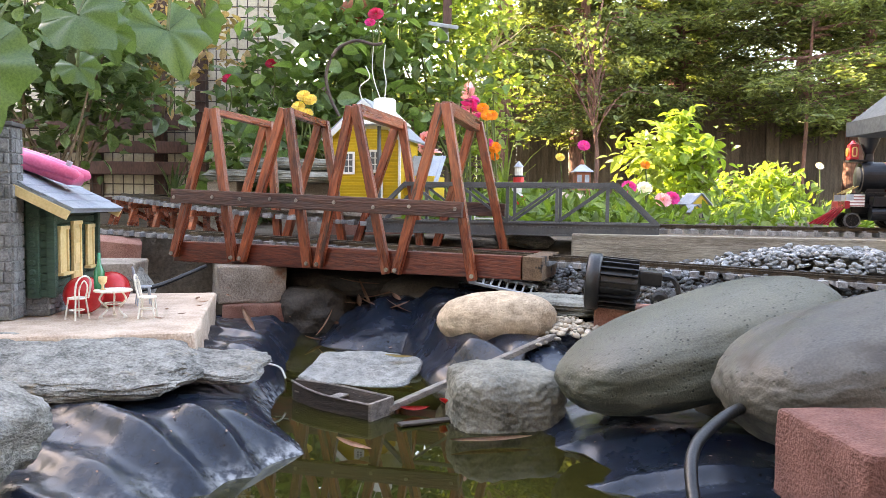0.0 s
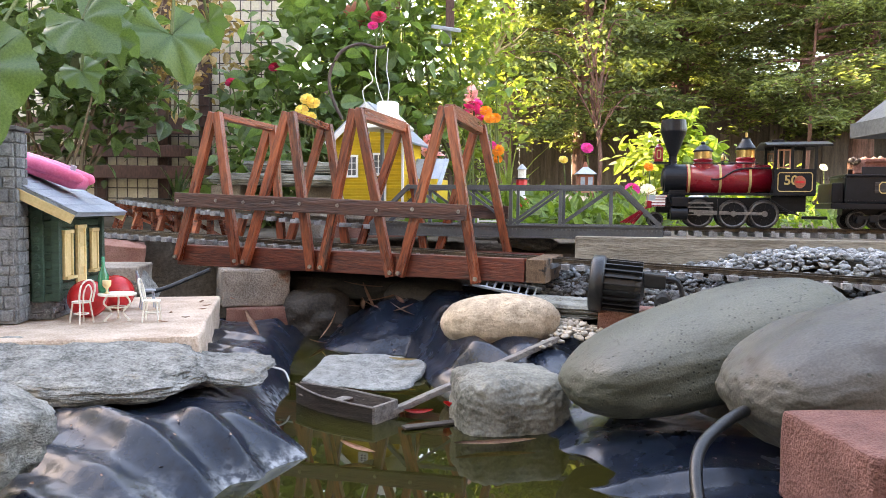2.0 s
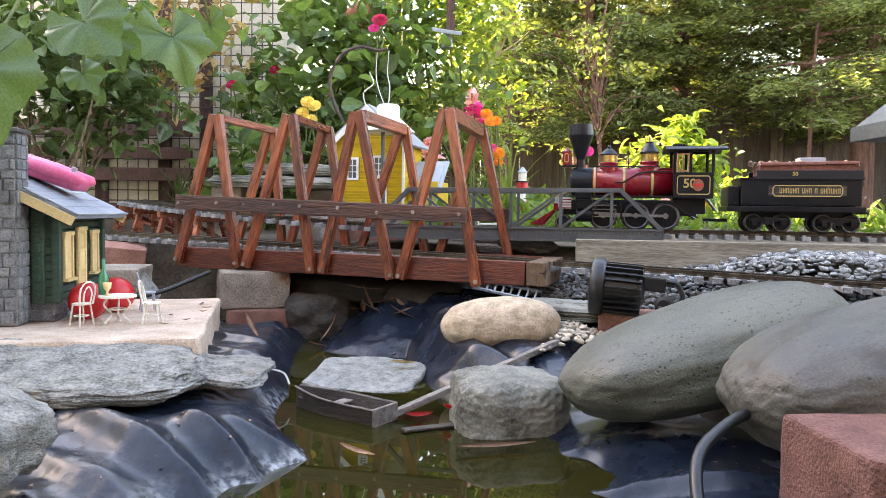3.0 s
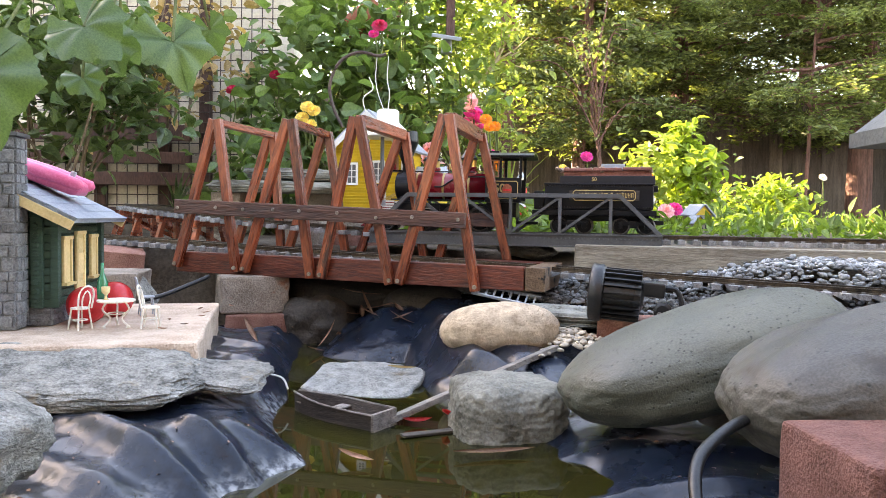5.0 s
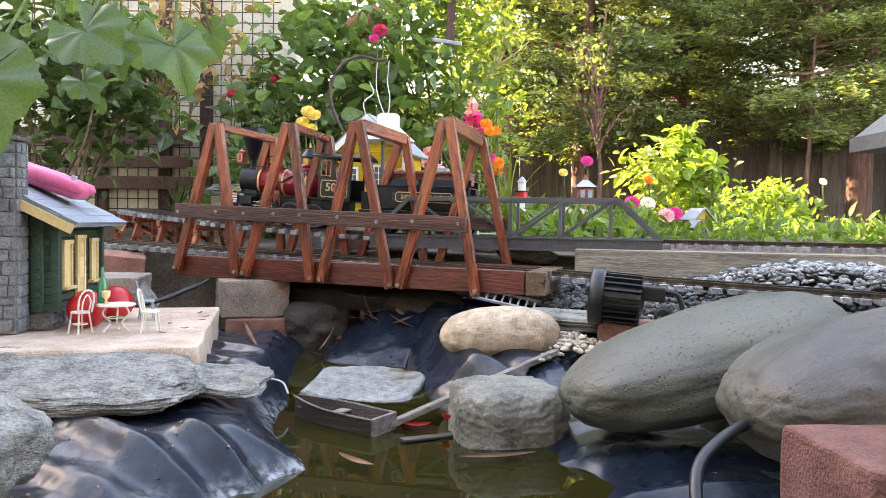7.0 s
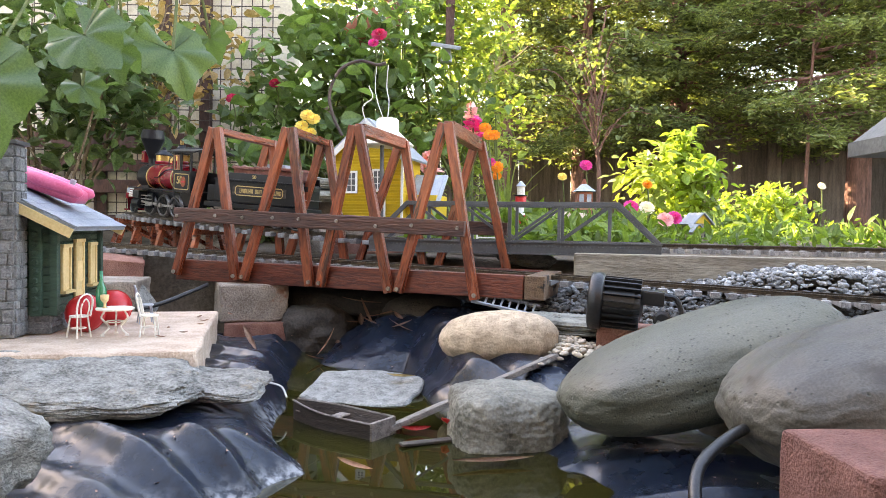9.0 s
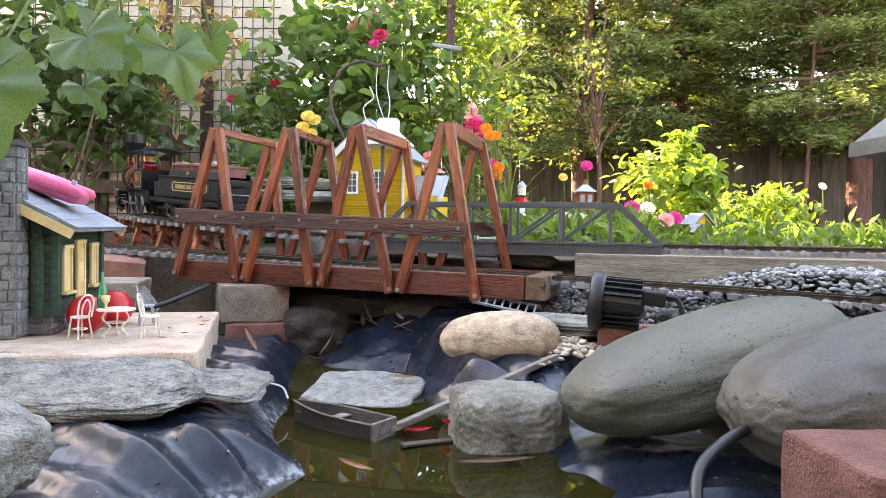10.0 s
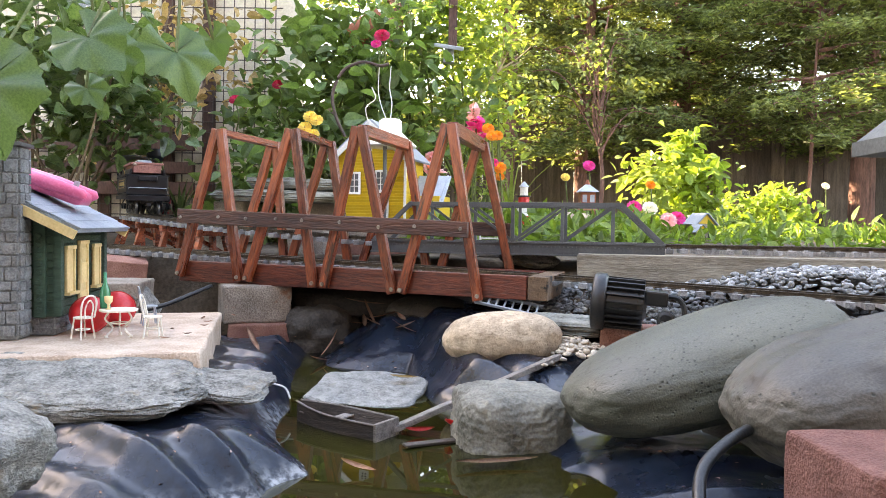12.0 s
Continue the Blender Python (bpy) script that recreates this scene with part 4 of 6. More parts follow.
    for s in (1, -1):
        part("lamp_glass", frame_bm(0.010, 0.018, 0.002, 0.0008 * s, 0.002), "gold", hl, m=pose(0.156, s * 0.0102, 0.140))
    for s in (1, -1):
        y = s * 0.043
        part("cab_side", box(0.083, 0.004, 0.048, (-0.1185, y, 0.0855), 0.0008), "engine_black", lo)
        for x in (-0.079, -0.112, -0.158):
            part("cab_pillar", box(0.006, 0.004, 0.046, (x, y, 0.131)), "engine_black", lo)
        part("cab_lintel", box(0.083, 0.004, 0.005, (-0.1185, y, 0.152)), "engine_black", lo)
        part("window_frame", frame_bm(0.026, 0.034, 0.0025, 0.002 * s, 0.0006), "cabwood", lo, "orange wooden cab window", m=pose(-0.0955, y + s * 0.001, 0.128))
        part("window_bar", box(0.002, 0.003, 0.032, (-0.0955, y, 0.128)), "cabwood", lo)
        part("panel_border", frame_bm(0.069, 0.036, 0.0018, 0.0008 * s, 0.004), "gold", lo, "gold lining on the cab side", m=pose(-0.1185, y + s * 0.002, 0.0855))
        turn = pose(0, 0, 0, 90, 0, 180) if s > 0 else pose(0, 0, 0, 90, 0, 0)
        letters("50", 0.024, pose(-0.1105 if s > 0 else -0.125, y + s * 0.0026, 0.088) @ turn, lo, "gold", "number")
        part("emblem", cyl(0.0115, 0.0115, 0.001, pose(-0.128 if s > 0 else -0.108, y + s * 0.0022, 0.0855, -90 * s), 24), "terracotta", lo, "round orange emblem")
        part("emblem_bar", box(0.017, 0.001, 0.004, (-0.128 if s > 0 else -0.108, y + s * 0.0034, 0.0855), 0.0003), "red", lo)
    part("cab_front", box(0.003, 0.084, 0.050, (-0.0785, 0, 0.086)), "engine_black", lo)
    part("cab_floor", box(0.083, 0.084, 0.004, (-0.1185, 0, 0.0625)), "engine_black", lo)
    roof = bmesh.new()
    prev = None
    for k in range(13):
        a = (k / 12 - 0.5) * 2
        y, z = 0.052 * a, 0.1625 - 0.009 * a * a
        cur = [roof.verts.new((x, y, z + dz)) for x, dz in ((-0.059, 0), (-0.188, 0), (-0.188, -0.003), (-0.059, -0.003))]
        if prev:
            for i in range(4):
                roof.faces.new((prev[i], prev[(i + 1) % 4], cur[(i + 1) % 4], cur[i]))
        else:
            roof.faces.new(cur)
        prev = cur
    roof.faces.new(prev[::-1])
    part("cab_roof", roof, "engine_black", lo, "long dark cab roof")
    part("roof_hatch", box(0.026, 0.03, 0.004, (-0.09, 0, 0.1635), 0.001), "engine_black", lo)
    return lo, spin


def add(b, at, size):
    """Put one small bar into a mesh."""
    bmesh.ops.create_cube(b, size=1, matrix=Matrix.Translation(at) @ Matrix.Diagonal((*size, 1)))


def tender():
    te = thing("tender", Matrix(), "black model tender with gold lettering and a reddish load", "tender")
    spin = []
    for x in (0.066, 0.010, -0.070, -0.124):
        for y in (0.0265, -0.0265):
            spin.append((wheel(te, x, 0.0165, y, 8), x, y, 0.0165))
    for s in (1, -1):
        for x in (0.038, -0.097):
            part("truck_frame", box(0.076, 0.004, 0.007, (x, s * 0.038, 0.022), 0.0008), "engine_black", te)
            part("spring", box(0.018, 0.005, 0.014, (x, s * 0.0385, 0.020), 0.002), "engine_black", te)
            for dx in (-0.028, 0.028):
                part("axle_box", box(0.010, 0.007, 0.012, (x + dx, s * 0.0395, 0.0175), 0.001), "engine_black", te)
        turn = pose(0, 0, 0, 90, 0, 180) if s > 0 else pose(0, 0, 0, 90, 0, 0)
        part("panel", box(0.150, 0.0012, 0.019, (-0.032, s * 0.0508, 0.0755), 0.0004), "boatwood", te, "dark lettering panel")
        part("panel_border", frame_bm(0.135, 0.021, 0.0018, 0.0014 * s, 0.005), "gold", te, "gold lining", m=pose(-0.032, s * 0.0508, 0.0755))
        b, x = bmesh.new(), -0.0600
        for word in (6, 1, 3, 6):
            for k in range(word):
                for dx in (-0.0018, 0.0018):
                    add(b, (x + dx, 0, 0), (0.0012, 0.0008, 0.0092))
                add(b, (x, 0, 0.0038 - 0.0038 * (k % 3)), (0.0030, 0.0008, 0.0015))
                x += 0.0065
            x += 0.0046
        part("lettering", b, "gold", te, "gold bars of lettering", m=pose(-0.032, s * 0.0517, 0.0755))
        letters("50", 0.010, pose(-0.010, s * 0.0425, 0.1065) @ turn, te, "gold", "number")
        for k in range(44):
            for z in (0.0525, 0.0935):
                part("rivet", RIVET_BLACK, "engine_black", te, m=pose(0.108 - k * 0.0056, s * 0.0503, z, 0 if s > 0 else 180))
        part("flare", box(0.205, 0.004, 0.016, (-0.038, s * 0.040, 0.1055), 0.001, None, pose(0, 0, 0, s * 12)), "engine_black", te)
    part("tank", box(0.234, 0.100, 0.049, (-0.020, 0, 0.0725), 0.003), "engine_black", te, "black riveted tank")
    part("tank_rim", box(0.238, 0.104, 0.0035, (-0.020, 0, 0.0975), 0.001), "engine_black", te)
    part("deck", box(0.268, 0.104, 0.010, (-0.010, 0, 0.042), 0.001), "engine_black", te)
    part("front_bunker", box(0.022, 0.09, 0.036, (0.110, 0, 0.066), 0.002), "engine_black", te)
    part("bolster", box(0.22, 0.03, 0.012, (-0.02, 0, 0.032)), "engine_black", te)
    part("coupling", box(0.05, 0.012, 0.006, (0.140, 0, 0.020), 0.001), "engine_black", te)
    part("load_crate", box(0.19, 0.066, 0.020, (-0.038, 0, 0.114), 0.0015), "logwood", te, "red-brown plank sides round the load")
    for k in range(3):
        part("load_plank", box(0.062, 0.078, 0.006, (0.026 - k * 0.064, 0, 0.1255 + 0.001 * k), 0.0015), "logwood", te)
    part("roof_box", box(0.052, 0.034, 0.012, (-0.050, 0, 0.1325), 0.002), "roofgrey", te, "pale grey box on the load")
    rng = np.random.default_rng(4)
    b = bmesh.new()
    for _ in range(70):
        bmesh.ops.create_icosphere(b, subdivisions=1, radius=rng.uniform(0.003, 0.006), matrix=Matrix.Translation((rng.uniform(-0.135, 0.075), rng.uniform(-0.032, 0.032), 0.1255 + rng.uniform(-0.002, 0.004))))
    tagged(part("ore", b, "coal", te, "lumpy tan ore"), kind="stuff")
    part("rear_lamp", box(0.012, 0.046, 0.012, (-0.142, 0, 0.090), 0.002), "engine_black", te)
    part("rear_rail", tube([(-0.142, -0.045, 0.062), (-0.145, -0.045, 0.066), (-0.145, 0.045, 0.066), (-0.142, 0.045, 0.062)], 0.0012, 6), "steel", te)
    part("rear_step", box(0.012, 0.09, 0.004, (-0.146, 0, 0.036)), "engine_black", te)
    part("coupler", box(0.026, 0.010, 0.008, (-0.150, 0, 0.024), 0.001), "engine_black", te)
    return te, spin


RIVET_BLACK = finish("rivet", cyl(0.0012, 0.0009, 0.0008, pose(0, 0, 0, -90), 6), "engine_black")


def squeeze(ob, hubs, k):
    """Shorten a vehicle along its length; the wheels keep their round shape."""
    wheels = {h[0] for h in hubs}
    done = set()
    for o in ob.children_recursive:
        if o in wheels or o.parent in wheels:
            continue
        turned = o.matrix_basis.to_3x3() != Matrix.Identity(3)
        o.matrix_basis.translation.x *= k
        if not turned and o.data not in done and o.data.name.split(".")[0] != "rivet":
            done.add(o.data)
            o.data.transform(Matrix.Diagonal((k, 1, 1, 1)))
    return [(h, x * k, y, r) for h, x, y, r in hubs]


LOCO, LOCO_WHEELS = locomotive()
LOCO_WHEELS = squeeze(LOCO, LOCO_WHEELS, 0.87)
TENDER, TENDER_WHEELS = tender()
TENDER_WHEELS = squeeze(TENDER, TENDER_WHEELS, 0.88)


def run(t):
    """Distance of the engine along the rear track at t seconds."""
    return float(np.interp(t, [0.0, 2.0, 3.0, 5.0, 6.0, 7.0, 9.0, 12.0], [0.724, 1.078, 1.256, 1.616, 1.797, 1.976, 2.336, 2.880]))


def on_track(s, base):
    """Pose of a vehicle whose two axles, base apart, sit on the rear track."""
    a, c = far_at(s + base / 2)[0], far_at(s - base / 2)[0]
    d = a - c
    return Matrix.Translation((a + c) / 2) @ pose(0, 0, 0, 0, -math.degrees(math.atan2(d.z, d.xy.length)), math.degrees(math.atan2(d.y, d.x)))


def motions():
    times = [k * 0.5 for k in range(36)]
    walk(LOCO, [(t, on_track(run(t), 0.12)) for t in times])
    walk(TENDER, [(t, on_track(run(t) - 0.272, 0.15)) for t in times])
    fine = [k * 0.2 for k in range(61)]
    for hubs in (LOCO_WHEELS, TENDER_WHEELS):
        for hub, x, y, r in hubs:
            walk(hub, [(t, pose(x, y, r, 0, math.degrees((run(t) - run(0)) / r), 0)) for t in fine])


# ---- gravel ----
def pebbles(name, n, spot, lo, hi, material, seed, label, flat=0.6):
    """Rounded pebbles lying on the soil."""
    rng = np.random.default_rng(seed)
    b = bmesh.new()
    bmesh.ops.create_icosphere(b, subdivisions=2, radius=1.0)
    base = np.array([v.co[:] for v in b.verts])
    fs = np.array([[v.index for v in f.verts] for f in b.faces])
    b.free()
    p = spot(rng, n)
    r = rng.uniform(lo, hi, n) * rng.uniform(0.7, 1.2, n)
    sc = np.stack([r * rng.uniform(0.8, 1.5, n), r * rng.uniform(0.7, 1.1, n), r * rng.uniform(flat * 0.7, flat * 1.2, n)], 1)
    v = base[None] * (1 + 0.10 * rng.normal(size=(n, len(base), 1))) * sc[:, None]
    a = rng.uniform(0, 2 * np.pi, n)
    t = rng.normal(size=n) * 0.3
    ca, sa, ct, st = np.cos(a)[:, None], np.sin(a)[:, None], np.cos(t)[:, None], np.sin(t)[:, None]
    x, y, z = v[..., 0], v[..., 1], v[..., 2]
    x, z = x * ct + z * st, -x * st + z * ct
    v = np.stack([x * ca - y * sa, x * sa + y * ca, z], -1) + p[:, None]
    f = (np.arange(n)[:, None, None] * len(base) + fs[None]).reshape(-1, 3)
    return tagged(new(name, raw(name, v.reshape(-1, 3), f, material, True)), label, "gravel", kind="stuff")


def gravel_spot(rng, n):
    x = rng.uniform(0.06, 1.25, n)
    q = np.where(rng.uniform(0, 1, n) < 0.55, rng.uniform(1.33, 1.394, n) + rng.uniform(0, 0.10, n) * np.clip(x - 0.25, 0, 1), rng.uniform(0.985, 1.34, n))
    y = (q - x * math.sin(TURN)) / math.cos(TURN)
    y = np.maximum(y, 0.98 + 0.25 * rng.uniform(0, 1, n) * (x < 0.3))
    heap = 0.034 * smooth((q - 1.352) / 0.03) * smooth((x - 0.40) / 0.22)
    return np.stack([x, y, land(x, y) + heap + 0.004 + rng.uniform(-0.002, 0.006, n)], 1)


pebbles("gravel", 9000, gravel_spot, 0.0034, 0.0068, "gravel", 31, "loose blue-grey gravel ballast beside the track")


def cream_spot(rng, n):
    x, y = rng.normal(0.185, 0.028, n), rng.normal(1.06, 0.05, n)
    return np.stack([x, y, 0.058 + 0.014 * np.exp(-((x - 0.185) / 0.03) ** 2) + rng.uniform(0, 0.008, n)], 1)


pebbles("pebbles", 260, cream_spot, 0.003, 0.0062, "pebble", 32, "small cream and white pebbles beside the tan stone")


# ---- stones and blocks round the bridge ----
stone("boulder", (-0.035, 1.40, 0.075), (0.17, 0.12, 0.07), "shade_dark_rock", 41, "smooth dark oval stone under the bridge", (0, 0, -10), rough=0.06, fine=0.01)
stone("boulder", (-0.20, 1.48, 0.088), (0.26, 0.14, 0.055), "shade_dark_rock", 42, "broad brown rock under the bridge beam", (0, 2, -16), rough=0.10, fine=0.03, power=2.8)
stone("boulder", (-0.25, 1.44, 0.032), (0.14, 0.14, 0.11), "shade_dark_rock", 43, "dark rock in the shade of the bridge", (0, 0, 20), rough=0.14, fine=0.03, power=3)
stone("boulder", (0.17, 1.55, 0.175), (0.13, 0.09, 0.035), "slate", 44, "blue-grey stone beside the girder bridge", (0, 8, -20), rough=0.14, fine=0.02, power=2.6)
stone("boulder", (0.36, 2.15, 0.235), (0.20, 0.12, 0.10), "tan_rock", 45, "rounded buff stone behind the girder bridge", (0, 0, 0), rough=0.06, fine=0.01)
flagstone("flagstone", (0.19, 1.16, 0.088), (0.16, 0.12, 0.02), "rough_rock", 46, "flat grey stone beside the spotlight", (0, 2, -10))
block("concrete_block", (-0.62, 1.32, 0.10), (0.15, 0.12, 0.07), "concrete", "pale grey concrete block behind the station patio", (0, 0, 10), 5)
block("brick", (-0.665, 1.50, 0.145), (0.09, 0.07, 0.04), "brick", "broken dark red brick beside the track", (8, 6, 25), 6, "brick")
block("concrete_block", (-0.56, 1.80, 0.205), (0.09, 0.08, 0.085), "concrete", "grey concrete block between the two tracks", (0, 0, -10), 7)
block("brick", (-0.155, 1.72, 0.175), (0.20, 0.09, 0.055), "brick", "pinkish red brick behind the bridge", (0, 0, -14), 8, "brick")
block("brick", (-0.335, 1.79, 0.21), (0.10, 0.08, 0.10), "concrete", "stacked grey and red masonry behind the bridge", (0, 0, -14), 9, "brick")
block("brick", (0.275, 1.08, 0.083), (0.10, 0.06, 0.03), "brick", "red brick under the black spotlight", (0, 0, -12), 10, "brick")
flagstone("flagstone", (-0.535, 1.30, 0.100), (0.06, 0.05, 0.010), "slate", 47, "tilted slate flake behind the patio", (20, 55, 10))
for k, (x, z, w, d) in enumerate(((-0.48, 0.318, 0.40, 0.20), (-0.42, 0.352, 0.30, 0.16))):
    flagstone("flagstone", (x, 2.12, z), (w, d, 0.030), "rough_rock", 50 + k, "grey flat stone of a stacked ledge", (0, 1, -8))
for k, x in enumerate((-0.62, -0.36)):
    block("concrete_block", (x, 2.14, 0.245), (0.09, 0.10, 0.115), "concrete", "grey block carrying the flat stones", (0, 0, -8), 60 + k)


# ---- spotlight and hose ----
def spotlight():
    sp = thing("spotlight", pose(0.249, 1.06, 0.133, 0, 4, -16) @ Matrix.Scale(1.05, 4), "black finned outdoor spotlight on a stub bracket", "spotlight")
    turn = pose(0, 0, 0, 0, 90)
    part("bezel", lathe([(0.036, -0.038), (0.0395, -0.036), (0.0395, -0.022), (0.036, -0.019), (0.030, -0.018)], 36, turn), "black", sp, "", True)
    part("lens", cyl(0.034, 0.034, 0.003, pose(-0.0385, 0, 0) @ turn, 32), "glass", sp)
    part("housing", lathe([(0.030, -0.02), (0.030, 0.022), (0.024, 0.030), (0.014, 0.034)], 32, turn), "black", sp)
    fin = finish("fin", box(0.052, 0.002, 0.009, (0.004, 0, 0.0315), 0.0004), "black")
    for k in range(22):
        part("fin", fin, "black", sp, m=pose(0, 0, 0, 360 / 22 * k))
    part("cap", box(0.030, 0.030, 0.020, (0.046, 0, 0.012), 0.003), "black", sp)
    part("knob", lathe([(0.012, 0), (0.012, 0.007), (0.008, 0.009)], 14, pose(0.060, -0.014, -0.014, 90)), "black", sp)
    part("screw", cyl(0.003, 0.003, 0.012, pose(0.056, -0.016, -0.018, 90), 10), "steel", sp)
    part("bracket", box(0.016, 0.022, 0.036, (0.058, 0, -0.026), 0.003), "black", sp)
    part("cable", tube(spline([(0.058, 0.0, 0.016), (0.075, 0, 0.014), (0.083, 0, 0.0), (0.085, 0, -0.02), (0.084, 0, -0.05)], 5), 0.0035, 8), "black", sp)
    return sp


spotlight()
hose = new("hose", finish("hose", tube(spline([(0.160, 0.40, 0.02), (0.163, 0.455, 0.045), (0.174, 0.50, 0.071), (0.202, 0.535, 0.083), (0.244, 0.575, 0.087), (0.30, 0.64, 0.07), (0.34, 0.72, 0.04)], 8), 0.0045, 12), "black", True))
tagged(hose, "thick black garden hose bending over the liner", "hose")
wire_dark = new("cable", finish("cable", tube(spline([(-0.52, 1.25, 0.09), (-0.49, 1.28, 0.098), (-0.46, 1.31, 0.112), (-0.435, 1.35, 0.125)], 6), 0.004, 8), "black", True))
tagged(wire_dark, "black cable behind the patio", "cable")


# ---- rowing boat, planks, leaves on the water ----
def boat():
    bo = thing("rowing_boat", pose(-0.125, 0.864, -0.001, 0, 0, -33), "small weathered dark brown wooden rowing boat", "boat")
    n = 14

    def section(f):
        w = 0.022 * min(1.0, math.sin(min(1.0, f * 1.55 + 0.10) * math.pi / 2)) if f < 0.62 else 0.022 - 0.003 * (f - 0.62)
        return -0.068 + 0.136 * f, w, 0.020 + 0.005 * (1 - f) ** 2
    hull = bmesh.new()
    rows = []
    for i in range(n + 1):
        x, w, h = section(i / n)
        rows.append([hull.verts.new(q) for q in ((x, -w, h), (x, -w * 0.8, -0.006), (x, w * 0.8, -0.006), (x, w, h), (x, w - 0.0022, h), (x, w * 0.8 - 0.002, -0.001), (x, -w * 0.8 + 0.002, -0.001), (x, -w + 0.0022, h))])
    for a, c in zip(rows, rows[1:]):
        for k in range(8):
            hull.faces.new((a[k], c[k], c[(k + 1) % 8], a[(k + 1) % 8]))
    hull.faces.new(rows[0])
    hull.faces.new(rows[-1][::-1])
    part("hull", hull, "boatwood", bo)
    part("transom", box(0.004, 0.043, 0.027, (0.0685, 0, 0.0075), 0.0006), "greywood", bo, "pale grey stern board")
    for x, w in ((-0.052, 0.018), (-0.002, 0.038), (0.058, 0.036)):
        part("bench", box(0.014, w, 0.002, (x, 0, 0.0135), 0.0004), "greywood", bo, "pale grey bench")
    for s in (-1, 1):
        pts = [(section(i / n)[0], s * (section(i / n)[1] + 0.0006), section(i / n)[2]) for i in range(n + 1)]
        part("gunwale", tube(pts, 0.0013, 6), "greywood", bo)
    return bo


boat()
rope = new("rope", finish("rope", tube(spline([(-0.196, 0.917, 0.022), (-0.205, 0.925, 0.034), (-0.225, 0.925, 0.040), (-0.255, 0.94, 0.046)], 5), 0.0013, 6), "white"))
tagged(rope, "thin white mooring rope from the boat", "rope")


def stick(a, c, w, d, material, label):
    a, c = Vector(a), Vector(c)
    t = thing("plank", Matrix.Translation(a), label, "plank")
    part("board", bar((0, 0, 0), c - a, w, d, None, 0.001), material, t)
    return t


stick((-0.066, 0.84, 0.004), (0.150, 0.985, 0.068), 0.007, 0.015, "greywood", "long narrow weathered grey plank sloping into the water")
stick((-0.045, 0.79, 0.003), (0.05, 0.84, 0.0), 0.003, 0.012, "boatwood", "dark waterlogged plank at the surface")


def blade(name, at, length, width, material, label, turn, curl=0.2):
    b = bmesh.new()
    n = 8
    top = []
    for i in range(n + 1):
        f = i / n
        w = width / 2 * math.sin(math.pi * min(1, f * 0.92 + 0.05)) ** 0.8
        z = curl * length * (f - 0.5) ** 2 + 0.001
        row = [b.verts.new((length * (f - 0.5), y, z + abs(y) * 0.35)) for y in (-w, 0, w)]
        top.append(row)
    for a, c in zip(top, top[1:]):
        for k in (0, 1):
            b.faces.new((a[k], c[k], c[k + 1], a[k + 1]))
    bmesh.ops.solidify(b, geom=b.faces[:], thickness=0.0006)
    ob = new(name, finish(name, b, material, True))
    ob.matrix_basis = pose(*at, *turn)
    return tagged(ob, label, "leaf")


blade("fallen_leaf", (-0.030, 0.842, 0.003), 0.034, 0.018, "red", "bright red leaf floating beside the boat", (0, 0, 10), 0.5)
blade("fallen_leaf", (0.006, 0.845, 0.010), 0.026, 0.018, "red", "red leaf beside the grey rock", (0, 30, 60), 0.5)
blade("fallen_leaf", (0.052, 0.735, 0.003), 0.085, 0.014, "dryleaf", "long dry pinkish leaf at the water's edge", (0, 0, 12), 0.15)
blade("fallen_leaf", (-0.062, 1.065, 0.019), 0.042, 0.013, "yellowleaf", "yellow leaf lying on the granite slab", (0, 0, -12), 0.25)
blade("fallen_leaf", (-0.085, 0.705, 0.006), 0.040, 0.011, "dryleaf", "dry buff leaf at the liner's edge", (0, 8, -25), 0.3)
blade("fallen_leaf", (-0.30, 1.13, 0.06), 0.055, 0.010, "dryleaf", "narrow dry red-brown leaf on the liner", (0, 35, -50), 0.2)
blade("fallen_leaf", (-0.155, 1.37, 0.095), 0.075, 0.012, "dryleaf", "long dry leaf hanging under the bridge", (0, 8, 10), 0.2)
blade("fallen_leaf", (-0.145, 1.36, 0.075), 0.06, 0.012, "dryleaf", "dry leaf dangling under the bridge", (0, 62, -20), 0.2)
blade("fallen_leaf", (-0.205, 1.30, 0.03), 0.055, 0.010, "dryleaf", "curled dry leaf under the bridge", (0, -58, 20), 0.3)
blade("fallen_leaf", (0.37, 1.055, 0.115), 0.04, 0.02, "dryleaf", "pinkish dry leaf on the gravel", (0, 0, 40), 0.3)
for k in range(7):
    blade("fallen_leaf", (-0.36 + 0.02 * math.sin(k * 2.3), 0.93 + 0.04 * k, 0.0925), 0.014, 0.006, "dryleaf", "crumpled brown leaf on the patio", (0, 5, k * 53), 0.5)


def ladder():
    la = thing("ladder", pose(0.045, 1.26, 0.112, 32, 10, -14), "small grey toy ladder lying under the bridge end", "ladder")
    for y in (0, 0.026):
        part("rail", box(0.115, 0.003, 0.005, (0.0575, y, 0), 0.0004), "roofgrey", la)
    for k in range(8):
        part("rung", box(0.003, 0.026, 0.003, (0.010 + k * 0.0138, 0.013, 0)), "roofgrey", la)
    return la


ladder()


# ---- station ----
def station():
    st = thing("station_building", pose(-0.511, 0.955, 0.091, 0, 0, 8.4), "green log-sided model station with blue-grey roof and stone chimney", "model building")
    W, D, H = 0.20, 0.187, 0.151
    slope = 0.504
    base = part("foundation", box(W - 0.004, D - 0.004, 0.024, (-W / 2, D / 2, 0.012)), "chimney", st, "grey moulded brick foundation")
    bk = finish("brick", box(0.017, 0.003, 0.0062, (0, 0, 0), 0.0008), "chimney")
    for r in range(3):
        for c in range(10):
